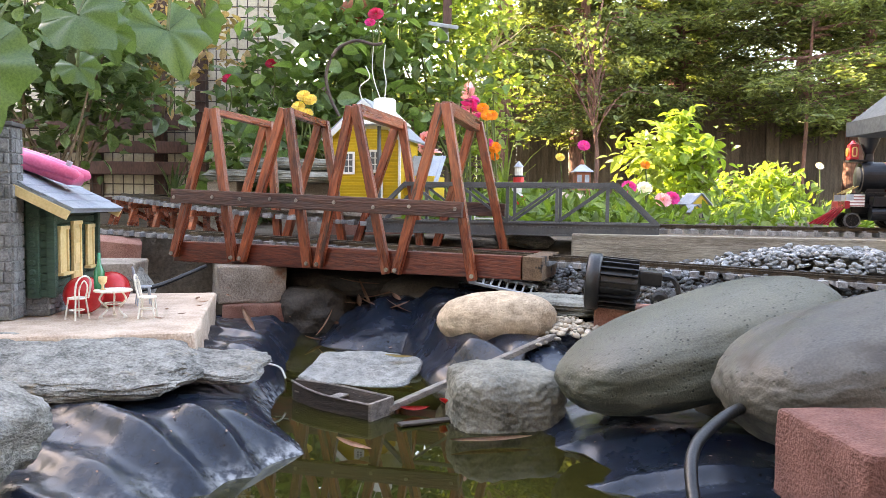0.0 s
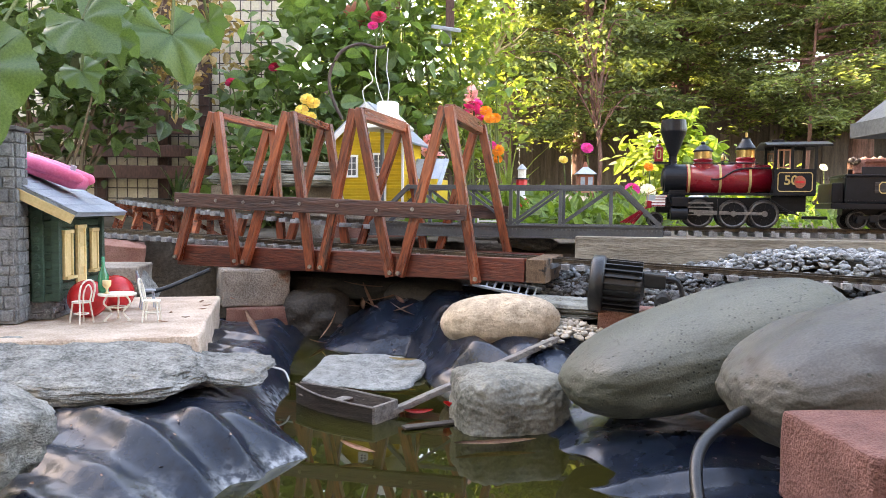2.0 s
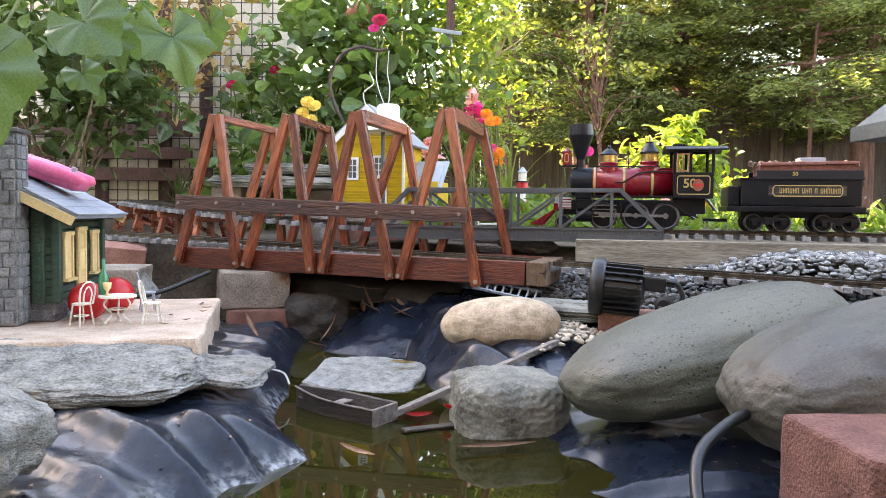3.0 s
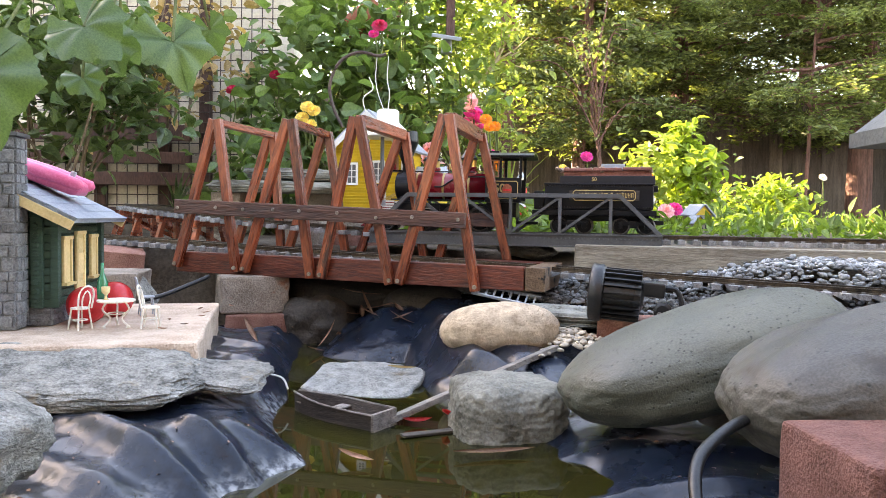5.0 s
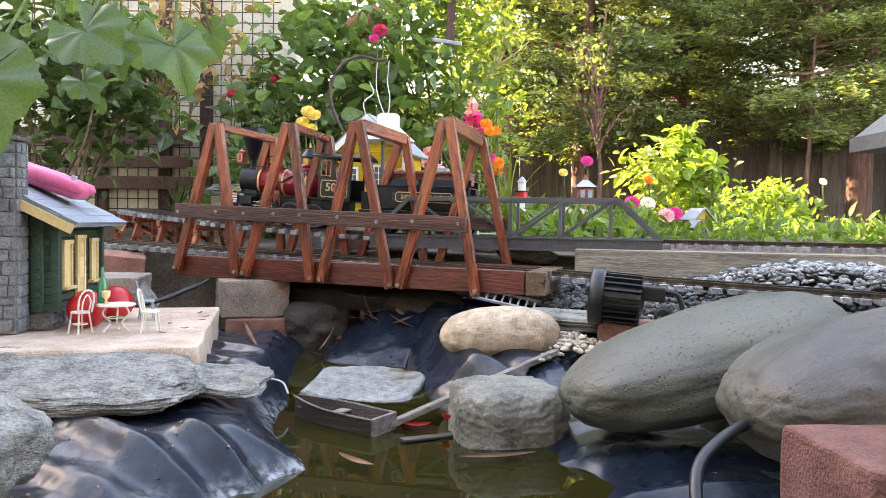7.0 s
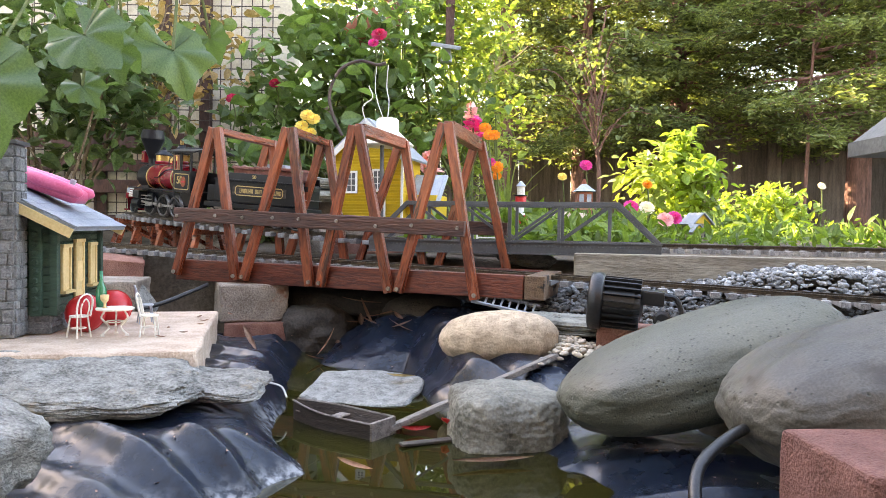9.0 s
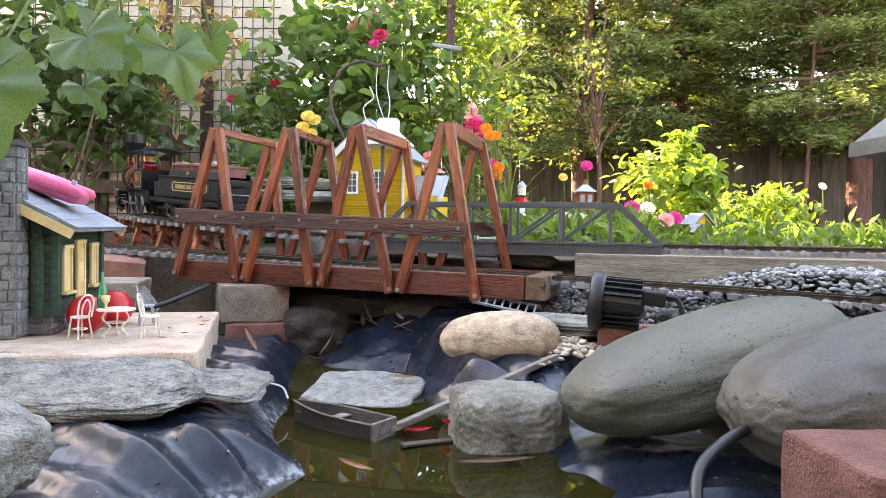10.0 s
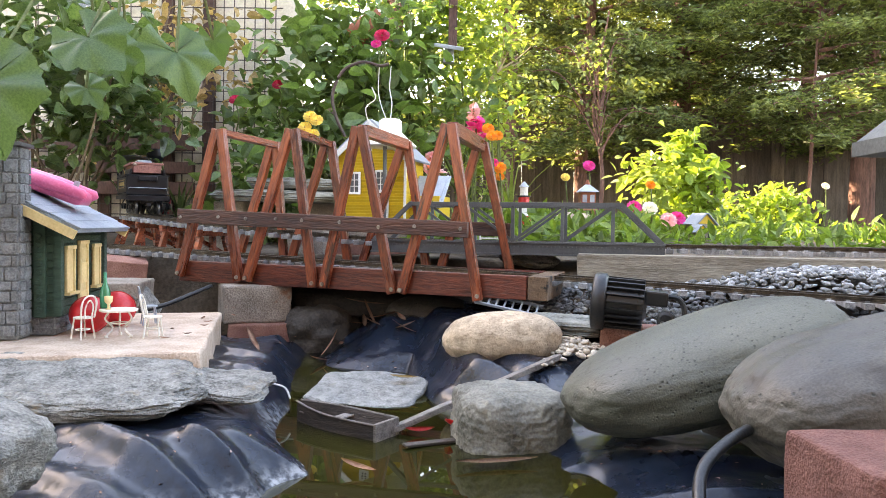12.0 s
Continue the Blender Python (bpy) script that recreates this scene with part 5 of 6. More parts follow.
            x = -0.012 - c * 0.0185 - (0.009 if r % 2 else 0)
            part("brick", bk, "chimney", base, m=pose(x, 0.0015, 0.0045 + r * 0.0072))
            if c < 9:
                part("brick", bk, "chimney", base, m=pose(-0.0015, 0.012 + c * 0.0185 - (0.004 if r % 2 else 0), 0.0045 + r * 0.0072, 0, 0, 90))
    wall = bmesh.new()
    ring = [(-W + 0.003, 0.024), (-0.003, 0.024), (-0.003, H), (-W / 2, H + slope * W / 2 - 0.004), (-W + 0.003, H)]
    f0 = [wall.verts.new((x, 0.003, z)) for x, z in ring]
    f1 = [wall.verts.new((x, D - 0.003, z)) for x, z in ring]
    wall.faces.new(f0)
    wall.faces.new(f1[::-1])
    for k in range(5):
        wall.faces.new((f0[k], f1[k], f1[(k + 1) % 5], f0[(k + 1) % 5]))
    body = part("wall", wall, "green_wall", st)
    n = 12
    hh = (H - 0.024) / n
    side = finish("log", box(0.006, D, hh * 0.94, (0, 0, 0), 0.0018), "green_wall")
    for k in range(n + 6):
        z = 0.024 + hh * (k + 0.5)
        half = W / 2 if z < H else max(0.008, W / 2 - (z - H + 0.004) / slope)
        if k < n:
            part("log", side, "green_wall", body, m=pose(-0.002, D / 2, z))
            part("log", box(W, 0.006, hh * 0.94, (-W / 2, 0.002, z), 0.0018), "green_wall", body)
        elif half > 0.01:
            part("log", box(2 * half, 0.006, hh * 0.94, (-W / 2, 0.002, z), 0.0018), "green_wall", body)
    for x in (-0.006, -W + 0.006):
        post = part("corner_post", box(0.014, 0.010, H - 0.026, (x - 0.012, -0.002, 0.024 + (H - 0.026) / 2), 0.001), "green_wall", st, "carved green corner post")
        for k in range(9):
            part("carving", cyl(0.0042, 0.003, 0.003, pose(x - 0.012, -0.007, 0.034 + k * 0.012, 90), 10), "green_wall", post)
    for y in (0.004, D - 0.004):
        part("corner_post", box(0.010, 0.012, H - 0.026, (0.002, y, 0.024 + (H - 0.026) / 2), 0.001), "green_wall", st)

    def opening(y0, y1, z0, z1, kind):
        w, h = y1 - y0, z1 - z0
        yc, zc = (y0 + y1) / 2, (z0 + z1) / 2
        p = part(kind, box(0.003, w - 0.004, h - 0.004, (0.0022, yc, zc), 0.0004), "cream", st, "cream panelled door" if kind == "door" else "cream-framed narrow window")
        for y in (y0 + 0.002, y1 - 0.002):
            part("frame", box(0.0036, 0.005, h, (0.0042, y, zc), 0.0006), "cream", p)
        part("frame", box(0.005, w + 0.003, 0.005, (0.0045, yc, z1), 0.0006), "cream", p)
        if kind == "door":
            for zz, hh2 in ((z0 + h * 0.25, h * 0.3), (z0 + h * 0.62, h * 0.25), (z0 + h * 0.86, h * 0.14)):
                part("panel", box(0.002, w * 0.55, hh2, (0.0045, yc, zz), 0.0005), "cream", p)
        else:
            part("shutter", box(0.003, w * 0.5, h * 0.9, (0.0035, yc, zc), 0.0004), "cream", p)
            part("sill", box(0.010, w + 0.006, 0.004, (0.005, yc, z0), 0.0006), "cream", p)
    opening(0.024, 0.056, 0.052, 0.114, "window")
    opening(0.074, 0.108, 0.006, 0.120, "door")
    opening(0.134, 0.164, 0.053, 0.114, "window")
    ang = math.degrees(math.atan(slope))
    L = (W / 2 + 0.036) / math.cos(math.radians(ang))
    y0, y1 = -0.026, 0.197
    rise = H + slope * W / 2 + 0.004
    for s in (1, -1):
        m = Matrix.Translation((-W / 2, (y0 + y1) / 2, rise)) @ pose(0, 0, 0, 0, s * ang)
        rf = part("roof", box(L, y1 - y0, 0.005, (s * L / 2, 0, 0), 0.0006), "shingle", st, "blue-grey shingled roof", m=m)
        rows = 7
        for r in range(rows):
            tiles = 7
            for c in range(tiles):
                w = (y1 - y0) / tiles
                y = -(y1 - y0) / 2 + (c + 0.5) * w
                part("shingle", box(L / rows + 0.003, w - 0.0007, 0.002, (s * ((r + 0.5) * L / rows), y + (0.002 if r % 2 else -0.002), 0.0042), 0, None, pose(0, 0, 0, 0, s * -1.2)), "shingle", rf)
        for y in (-(y1 - y0) / 2 - 0.002, (y1 - y0) / 2 + 0.002):
            part("bargeboard", box(L, 0.004, 0.012, (s * L / 2, y, -0.006), 0.0006), "cream", rf, "cream bargeboard")
    ch = part("chimney", box(0.075, 0.034, 0.242, (-0.068, -0.020, 0.121), 0.002), "chimney", st, "grey moulded stone chimney")
    rng = random.Random(5)
    z = 0.004
    while z < 0.234:
        h = rng.uniform(0.010, 0.018)
        x = -0.1045
        while x < -0.033:
            w = min(rng.uniform(0.012, 0.026), -0.0305 - x)
            part("stone", box(w - 0.0014, 0.004, h - 0.0014, (x + w / 2, -0.0375, z + h / 2), 0.0013), "chimney", ch)
            x += w
        y = -0.037
        while y < -0.006:
            w = min(rng.uniform(0.010, 0.018), -0.003 - y)
            part("stone", box(0.004, w - 0.0014, h - 0.0014, (-0.030, y + w / 2, z + h / 2), 0.0013), "chimney", ch)
            y += w
        z += h
    part("cap", box(0.084, 0.042, 0.005, (-0.068, -0.020, 0.2445), 0.001), "girder", ch)
    return st


station()


def raft():
    ra = thing("toy_raft", pose(-0.592, 1.035, 0.290, 0, 20, 8), "pink vinyl toy raft resting on the station roof", "raft")
    part("cushion", box(0.10, 0.055, 0.020, (0.03, 0, 0.008), 0.008), "pink", ra, "", True)
    for y in (-0.024, 0.024):
        part("tube", lathe([(0.002, -0.055), (0.008, -0.05), (0.010, 0), (0.008, 0.05), (0.002, 0.055)], 12, pose(0.03, y, 0.015, 0, 90)), "pink", ra, "", True)
    part("headrest", lathe([(0.002, 0), (0.016, 0.002), (0.016, 0.010), (0.002, 0.012)], 20, pose(-0.022, 0.0, 0.026, 90)), "roofgrey", ra, "grey round headrest", True)
    part("bar", tube([(-0.02, -0.028, 0.014), (-0.02, -0.026, 0.032), (0.0, 0, 0.02)], 0.0025, 6), "pink", ra)
    part("cap", cyl(0.004, 0.004, 0.012, pose(0.055, 0.012, 0.016), 10), "roofgrey", ra)
    return ra


raft()


def chair(at, rz, material="wicker", label="tiny white wire-back bistro chair with rust spots"):
    c = thing("bistro_chair", pose(*at, 0, 0, rz), label, "chair", "chairs at the bistro table")
    part("seat", cyl(0.0115, 0.0115, 0.0022, pose(0, 0, 0.026), 18, None, 0.0006), material, c)
    for x, y in ((-0.008, -0.008), (0.008, -0.008), (-0.008, 0.008), (0.008, 0.008)):
        part("leg", tube([(x * 0.9, y * 0.9, 0.026), (x * 1.25, y * 1.25, 0.0)], 0.0011, 6), material, c)
    part("stretcher", tube([(0.0085 * math.cos(a), 0.0085 * math.sin(a), 0.012) for a in np.linspace(0, 2 * math.pi, 13)], 0.0008, 5), material, c)
    arch = [(-0.0095, -0.009, 0.027), (-0.0105, -0.0125, 0.044), (-0.007, -0.0145, 0.053), (0, -0.015, 0.056), (0.007, -0.0145, 0.053), (0.0105, -0.0125, 0.044), (0.0095, -0.009, 0.027)]
    part("backrest", tube(spline(arch, 4), 0.0012, 6), material, c)
    arch = [(-0.0045, -0.010, 0.027), (-0.0055, -0.013, 0.041), (0, -0.0142, 0.050), (0.0055, -0.013, 0.041), (0.0045, -0.010, 0.027)]
    part("inner_hoop", tube(spline(arch, 4), 0.001, 6), material, c)
    return c


def table():
    ta = thing("bistro_table", pose(-0.430, 0.958, 0.0905), "tiny round white bistro table with curled legs", "table")
    part("tabletop", cyl(0.0235, 0.0235, 0.0028, pose(0, 0, 0.0335), 28, None, 0.0008), "wicker", ta)
    for k in range(3):
        a = math.radians(90 + 120 * k + 20)
        c, s = math.cos(a), math.sin(a)
        part("leg", tube(spline([(c * 0.013, s * 0.013, 0.0335), (c * 0.018, s * 0.018, 0.024), (c * 0.008, s * 0.008, 0.012), (c * 0.017, s * 0.017, 0.002)], 5), 0.0013, 6), "wicker", ta)
        part("foot", cyl(0.003, 0.0022, 0.003, pose(c * 0.017, s * 0.017, 0), 8), "wicker", ta)
    part("ring", tube([(0.011 * math.cos(a), 0.011 * math.sin(a), 0.018) for a in np.linspace(0, 2 * math.pi, 15)], 0.0009, 5), "wicker", ta)
    bo = new("bottle", finish("bottle", lathe([(0.0065, 0), (0.0068, 0.010), (0.0066, 0.022), (0.003, 0.032), (0.0022, 0.036), (0.0022, 0.047)], 18, pose(-0.450, 0.962, 0.127)), "bottle", True))
    tagged(bo, "green glass bottle on the bistro table", "bottle")
    cu = new("goblet", finish("goblet", lathe([(0.004, 0), (0.0015, 0.002), (0.0015, 0.006), (0.005, 0.010), (0.0055, 0.017), (0.0045, 0.017)], 16, pose(-0.440, 0.950, 0.127)), "cream", True))
    tagged(cu, "small cream goblet beside the bottle", "goblet")
    return ta


table()
chair((-0.466, 0.935, 0.0905), 62)
chair((-0.384, 0.955, 0.0905), -80)
chair((-0.438, 1.075, 0.0905), -60, "roofgrey", "small grey plastic chair behind the table")


def float_ball(at, r, label):
    fl = thing("red_float", pose(*at, 0, 25, 20), label, "float")
    part("ball", lathe([(r * math.cos(a), r * 0.92 * math.sin(a)) for a in np.linspace(-1.5, 1.5, 17)], 28, pose(0, 0, 0, 90)), "red", fl, "", True)
    part("rib", lathe([(r * 0.98, -0.001), (r * 1.035, -0.001), (r * 1.035, 0.001), (r * 0.98, 0.001)], 28, pose(0, 0, 0, 90)), "red", fl)
    return fl


float_ball((-0.482, 0.985, 0.1155), 0.0245, "round red ribbed plastic float against the station wall")
float_ball((-0.476, 1.055, 0.1155), 0.0245, "round red plastic float behind the bistro table")


# ---- litter ----
rng = np.random.default_rng(55)
lx, ly = np.concatenate([rng.uniform(-0.42, -0.12, 40), rng.uniform(0.08, 0.34, 22), rng.uniform(-0.3, 0.0, 60)]), np.concatenate([rng.uniform(0.45, 0.8, 40), rng.uniform(0.5, 0.75, 22), rng.uniform(1.15, 1.42, 60)])
lz = liner_height(lx[None], ly[None])[0] + 0.0015
keep = lz > 0.004
tagged(new("leaf_litter", leaf_cloud("leaf_litter", np.stack([lx, ly, lz], 1)[keep], 0.0035, "dryleaf", 56, wide=0.7, droop=0.1, tilt=0.05)), "tiny dry leaf scraps scattered on the liner", "litter", kind="stuff")
for k in range(12):
    x, y = rng.uniform(-0.30, -0.02), rng.uniform(1.26, 1.40)
    z = float(liner_height(np.array([[x]]), np.array([[y]]))[0, 0])
    blade("fallen_leaf", (x, y, max(z, 0.0) + 0.006), rng.uniform(0.035, 0.065), 0.010, "dryleaf", "narrow dry leaf caught under the bridge", (rng.uniform(-15, 15), rng.uniform(-25, 25), rng.uniform(0, 180)), 0.25)

block("concrete_block", (-0.215, 2.14, 0.215), (0.30, 0.22, 0.075), "concrete", "grey stone plinth under the yellow house", (0, 0, -14), 77)


# ---- trestle under the rear track ----
def trestle():
    tr = thing("trestle", Matrix(), "red-stained wooden trestle carrying the curved track", "trestle")
    for s in (2.20, 2.32, 2.44, 2.56, 2.68):
        p, h = far_at(s)
        m = Matrix.Translation(p) @ pose(0, 0, 0, 0, 0, math.degrees(h))
        z0 = -0.017
        part("cap_beam", box(0.014, 0.10, 0.014, (0, 0, z0 - 0.007), 0.001), "redwood", tr, m=m)
        for y0, y1 in ((-0.035, -0.055), (0, 0), (0.035, 0.055)):
            part("post", bar((0, y0, z0 - 0.014), (0, y1, -0.09), 0.012, 0.012, None, 0.001), "redwood", tr, m=m)
        part("brace", bar((0.009, -0.048, -0.075), (0.009, 0.042, -0.035), 0.009, 0.005), "redwood", tr, m=m)
    return tr


trestle()


# ---- yellow house, lamp, small models in the bed ----
def yellow_house():
    ho = thing("model_house", pose(-0.196, 2.12, 0.253, 0, 0, -14), "yellow clapboard model house with white trim", "model building")
    w, d, h, g = 0.197, 0.17, 0.183, 0.090
    b = bmesh.new()
    ring = [(-w / 2, 0), (w / 2, 0), (w / 2, h), (0, h + g), (-w / 2, h)]
    f0 = [b.verts.new((x, -d / 2, z)) for x, z in ring]
    f1 = [b.verts.new((x, d / 2, z)) for x, z in ring]
    b.faces.new(f0)
    b.faces.new(f1[::-1])
    for k in range(5):
        b.faces.new((f0[k], f1[k], f1[(k + 1) % 5], f0[(k + 1) % 5]))
    wall = part("wall", b, "yellow", ho)
    for k in range(25):
        z = 0.004 + k * 0.0078
        half = w / 2 if z < h else w / 2 * (1 - (z - h) / g)
        if half > 0.006:
            part("clapboard", box(2 * half, 0.0022, 0.0076, (0, -d / 2 - 0.001, z + 0.004), 0, None, pose(0, 0, 0, 20)), "yellow", wall)
        if z < h - 0.012:
            part("clapboard", box(0.0022, d, 0.0076, (w / 2 + 0.001, 0, z + 0.004), 0, None, pose(0, 0, 0, 0, 20)), "yellow", wall)
    for x in (-w / 2, w / 2):
        part("corner_trim", box(0.006, 0.006, h, (x, -d / 2 - 0.001, h / 2)), "white", ho)
    for x, z, ww, hh in ((-0.047, 0.103, 0.026, 0.052), (0.030, 0.108, 0.026, 0.052), (-0.010, 0.206, 0.018, 0.020)):
        wi = part("window", box(ww, 0.003, hh, (x, -d / 2 - 0.003, z)), "girder", ho)
        part("frame", frame_bm(ww + 0.010, hh + 0.010, 0.006, -0.003, 0.0005), "white", wi, m=pose(x, -d / 2 - 0.004, z))
        part("bar", box(0.002, 0.002, hh, (x, -d / 2 - 0.006, z)), "white", wi)
        for k in (-1, 1):
            part("bar", box(ww, 0.002, 0.002, (x, -d / 2 - 0.006, z + k * hh / 6)), "white", wi)
    do = part("door", box(0.032, 0.004, 0.075, (0.032, -d / 2 - 0.003, 0.0375)), "engine_black", ho)
    part("frame", frame_bm(0.042, 0.085, 0.005, -0.003, 0.0005), "white", do, m=pose(0.032, -d / 2 - 0.004, 0.042))
    ang = math.degrees(math.atan(g / (w / 2)))
    L = (w / 2 + 0.02) / math.cos(math.radians(ang))
    for s in (1, -1):
        rf = part("roof", box(L, d + 0.04, 0.006, (s * L / 2, 0, 0.003)), "roofgrey", ho, "pale grey roof", m=pose(0, 0, h + g, 0, s * ang))
        part("bargeboard", box(L, 0.004, 0.014, (s * L / 2, -d / 2 - 0.022, -0.006)), "white", rf)
    ann = part("annex", box(0.085, 0.12, 0.070, (w / 2 + 0.045, 0.01, 0.035)), "yellow", ho)
    rf = part("annex_roof", box(0.100, 0.14, 0.006, (0, 0, 0), 0.001), "roofgrey", ann, "grey panelled lean-to roof", m=pose(w / 2 + 0.048, -0.01, 0.084, 40))
    for k in range(4):
        part("seam", box(0.003, 0.138, 0.003, (-0.04 + k * 0.027, 0, 0.004)), "roofgrey", rf)
    return ho


yellow_house()


def garden_lamp():
    la = thing("garden_lamp", pose(-0.156, 1.93, 0.200), "white enamel cone lampshade on a dark bent pipe", "lamp")
    part("shade", lathe([(0.068, 0.244), (0.069, 0.247), (0.032, 0.280), (0.029, 0.284), (0.029, 0.312), (0.024, 0.316)], 32), "white", la, "white enamel shade", True)
    part("post", tube([(-0.012, -0.02, 0), (-0.012, -0.02, 0.262)], 0.005, 8), "girder", la)
    part("pipe", tube(spline([(-0.118, 0, 0.27), (-0.142, 0, 0.32), (-0.152, 0, 0.38), (-0.125, 0, 0.44), (-0.075, 0, 0.464), (-0.03, 0, 0.455), (-0.005, 0, 0.46)], 6), 0.0042, 8), "wire", la, "dark bent pipe")
    for k in range(2):
        x = -0.03 + 0.03 * k
        part("wire", tube(spline([(x, 0, 0.455), (x - 0.004, 0.01, 0.40), (x + 0.003, 0, 0.36), (x * 0.4, 0, 0.318)], 5), 0.0013, 6), "white", la)
    part("wire", tube(spline([(-0.055, 0, 0.30), (-0.065, 0, 0.345), (-0.04, 0, 0.37), (-0.05, 0, 0.40)], 5), 0.0016, 6), "white", la)
    return la


garden_lamp()


def lighthouse():
    li = thing("model_lighthouse", pose(0.222, 2.2, 0.19), "small red and white striped model lighthouse", "lighthouse")
    for k in range(5):
        r0, r1 = 0.026 - 0.002 * k, 0.026 - 0.002 * (k + 1)
        part("band", cyl(r0, r1, 0.028, pose(0, 0, 0.028 * k), 20), "white" if k % 2 else "red", li)
    part("gallery", cyl(0.021, 0.021, 0.004, pose(0, 0, 0.14), 20), "engine_black", li)
    part("lantern", cyl(0.012, 0.012, 0.026, pose(0, 0, 0.144), 12), "wicker", li)
    part("cap", cyl(0.016, 0.002, 0.016, pose(0, 0, 0.170), 14), "roofgrey", li)
    return li


lighthouse()


def water_tower():
    to = thing("model_tower", pose(0.447, 2.4, 0.185), "little terracotta-coloured model tower with a pale roof", "model building")
    for x in (-0.02, 0.02):
        for y in (-0.02, 0.02):
            part("post", box(0.006, 0.006, 0.15, (x, y, 0.075)), "cabwood", to)
    part("floor", box(0.058, 0.058, 0.005, (0, 0, 0.115)), "cabwood", to)
    part("cabin", box(0.048, 0.048, 0.05, (0, 0, 0.145), 0.001), "terracotta", to)
    for x in (-0.012, 0.012):
        part("window", box(0.014, 0.003, 0.024, (x, -0.025, 0.15)), "roofgrey", to)
    part("roof", cyl(0.046, 0.006, 0.026, pose(0, 0, 0.172, 0, 0, 45), 4), "roofgrey", to)
    part("finial", cyl(0.009, 0.004, 0.016, pose(0, 0, 0.196), 8), "terracotta", to)
    return to


water_tower()


def little_house(at, s, label):
    ho = thing("model_house", pose(*at, 0, 0, 20), label, "model building")
    part("wall", box(0.08 * s, 0.07 * s, 0.06 * s, (0, 0, 0.03 * s), 0.001), "timber", ho)
    g = bmesh.new()
    tri = [(-0.04 * s, 0.06 * s), (0.04 * s, 0.06 * s), (0, 0.098 * s)]
    a = [g.verts.new((x, -0.035 * s, z)) for x, z in tri]
    c = [g.verts.new((x, 0.035 * s, z)) for x, z in tri]
    g.faces.new(a)
    g.faces.new(c[::-1])
    for k in range(3):
        g.faces.new((a[k], c[k], c[(k + 1) % 3], a[(k + 1) % 3]))
    part("gable", g, "yellow", ho)
    for k in (1, -1):
        part("roof", box(0.066 * s, 0.09 * s, 0.005 * s, (k * 0.033 * s, 0, 0.004 * s)), "shingle", ho, m=pose(0, 0, 0.098 * s, 0, k * 43))
    part("door", box(0.018 * s, 0.003, 0.036 * s, (0.012 * s, -0.036 * s, 0.018 * s)), "engine_black", ho)
    return ho


little_house((0.815, 2.4, 0.21), 0.82, "tiny timber model house with a grey roof among flowers")
little_house((0.775, 2.30, 0.20), 0.55, "very small wooden model hut beside the flowers")


def toy_chair(at, rz):
    c = thing("toy_bench", pose(*at, 0, 0, rz), "small white toy bench frame behind the bridge", "bench")
    for x in (-0.03, 0.03):
        part("leg", tube([(x, 0, 0), (x, 0.004, 0.055)], 0.002, 6), "wicker", c)
        part("leg", tube([(x, -0.025, 0), (x, -0.022, 0.028)], 0.002, 6), "wicker", c)
    for z in (0.03, 0.042, 0.054):
        part("slat", tube([(-0.03, 0.004, z), (0.03, 0.004, z)], 0.0018, 6), "wicker", c)
    part("seat", box(0.062, 0.028, 0.003, (0, -0.011, 0.028)), "wicker", c)
    return c


toy_chair((0.10, 1.67, 0.172), -10)
stick((0.0, 1.66, 0.186), (0.12, 1.62, 0.178), 0.010, 0.02, "greywood", "grey slat lying between the tracks")
stick((-0.015, 1.60, 0.172), (0.015, 1.64, 0.222), 0.005, 0.012, "roofgrey", "small grey strip leaning between the tracks")


def lantern_roof():
    la = thing("garden_lantern", pose(0.637, 0.80, 0.066), "grey-green pyramid roof of a garden lantern close by", "lantern")
    part("roof", cyl(0.185, 0.02, 0.13, pose(0, 0, 0.285, 0, 0, 45), 4, None, 0.004), "canvas", la)
    part("eave", cyl(0.188, 0.188, 0.018, pose(0, 0, 0.268, 0, 0, 45), 4, None, 0.003), "canvas", la)
    part("body", box(0.14, 0.14, 0.27, (0.04, 0.02, 0.135), 0.004), "timber", la)
    return la


lantern_roof()


# ---- plants ----
def shrub(name, at, radii, n_clumps, per, scatter, size, material, seed, label, stems=6, stem_mat="stem", cat="shrub", lift=0.0, **kw):
    rng = np.random.default_rng(seed)
    tr = thing(name, pose(*at), label, cat)
    k, p = clumps(rng, (0, 0, radii[2] + lift), radii, n_clumps, per, scatter)
    part("crown", leaf_cloud("crown", p, size, material, seed, **kw), material, tr)
    for i in range(stems):
        q = k[rng.integers(len(k))]
        a = Vector((rng.normal() * radii[0] * 0.25, rng.normal() * radii[1] * 0.15, -0.02))
        e = Vector(q)
        mid = a.lerp(e, 0.5) + Vector((rng.normal(), rng.normal(), 0.5)) * 0.06 * radii[2]
        part("stem", tube(spline([a, mid, e], 4), 0.007 * (radii[2] / 0.3) ** 0.5, 5, None, 0.002), stem_mat, tr)
    return tr


shrub("shrub", (-1.12, 2.15, 0.2), (0.36, 0.24, 0.24), 150, 11, 0.07, 0.044, "dark_leaf", 11, "dark green glossy-leaved shrub beside the wall", 14, "twig", lift=0.21, wide=0.7)
shrub("shrub", (-0.98, 2.5, 0.55), (0.30, 0.2, 0.26), 46, 14, 0.06, 0.032, "tanleaf", 16, "withered tan blossoms over the dark shrub", 8, "twig")
shrub("climber", (-0.42, 2.55, 0.2), (0.34, 0.16, 0.42), 130, 13, 0.055, 0.048, "mid_leaf", 12, "tall broad-leaved hollyhock with buds", 16, "stem", wide=0.72)
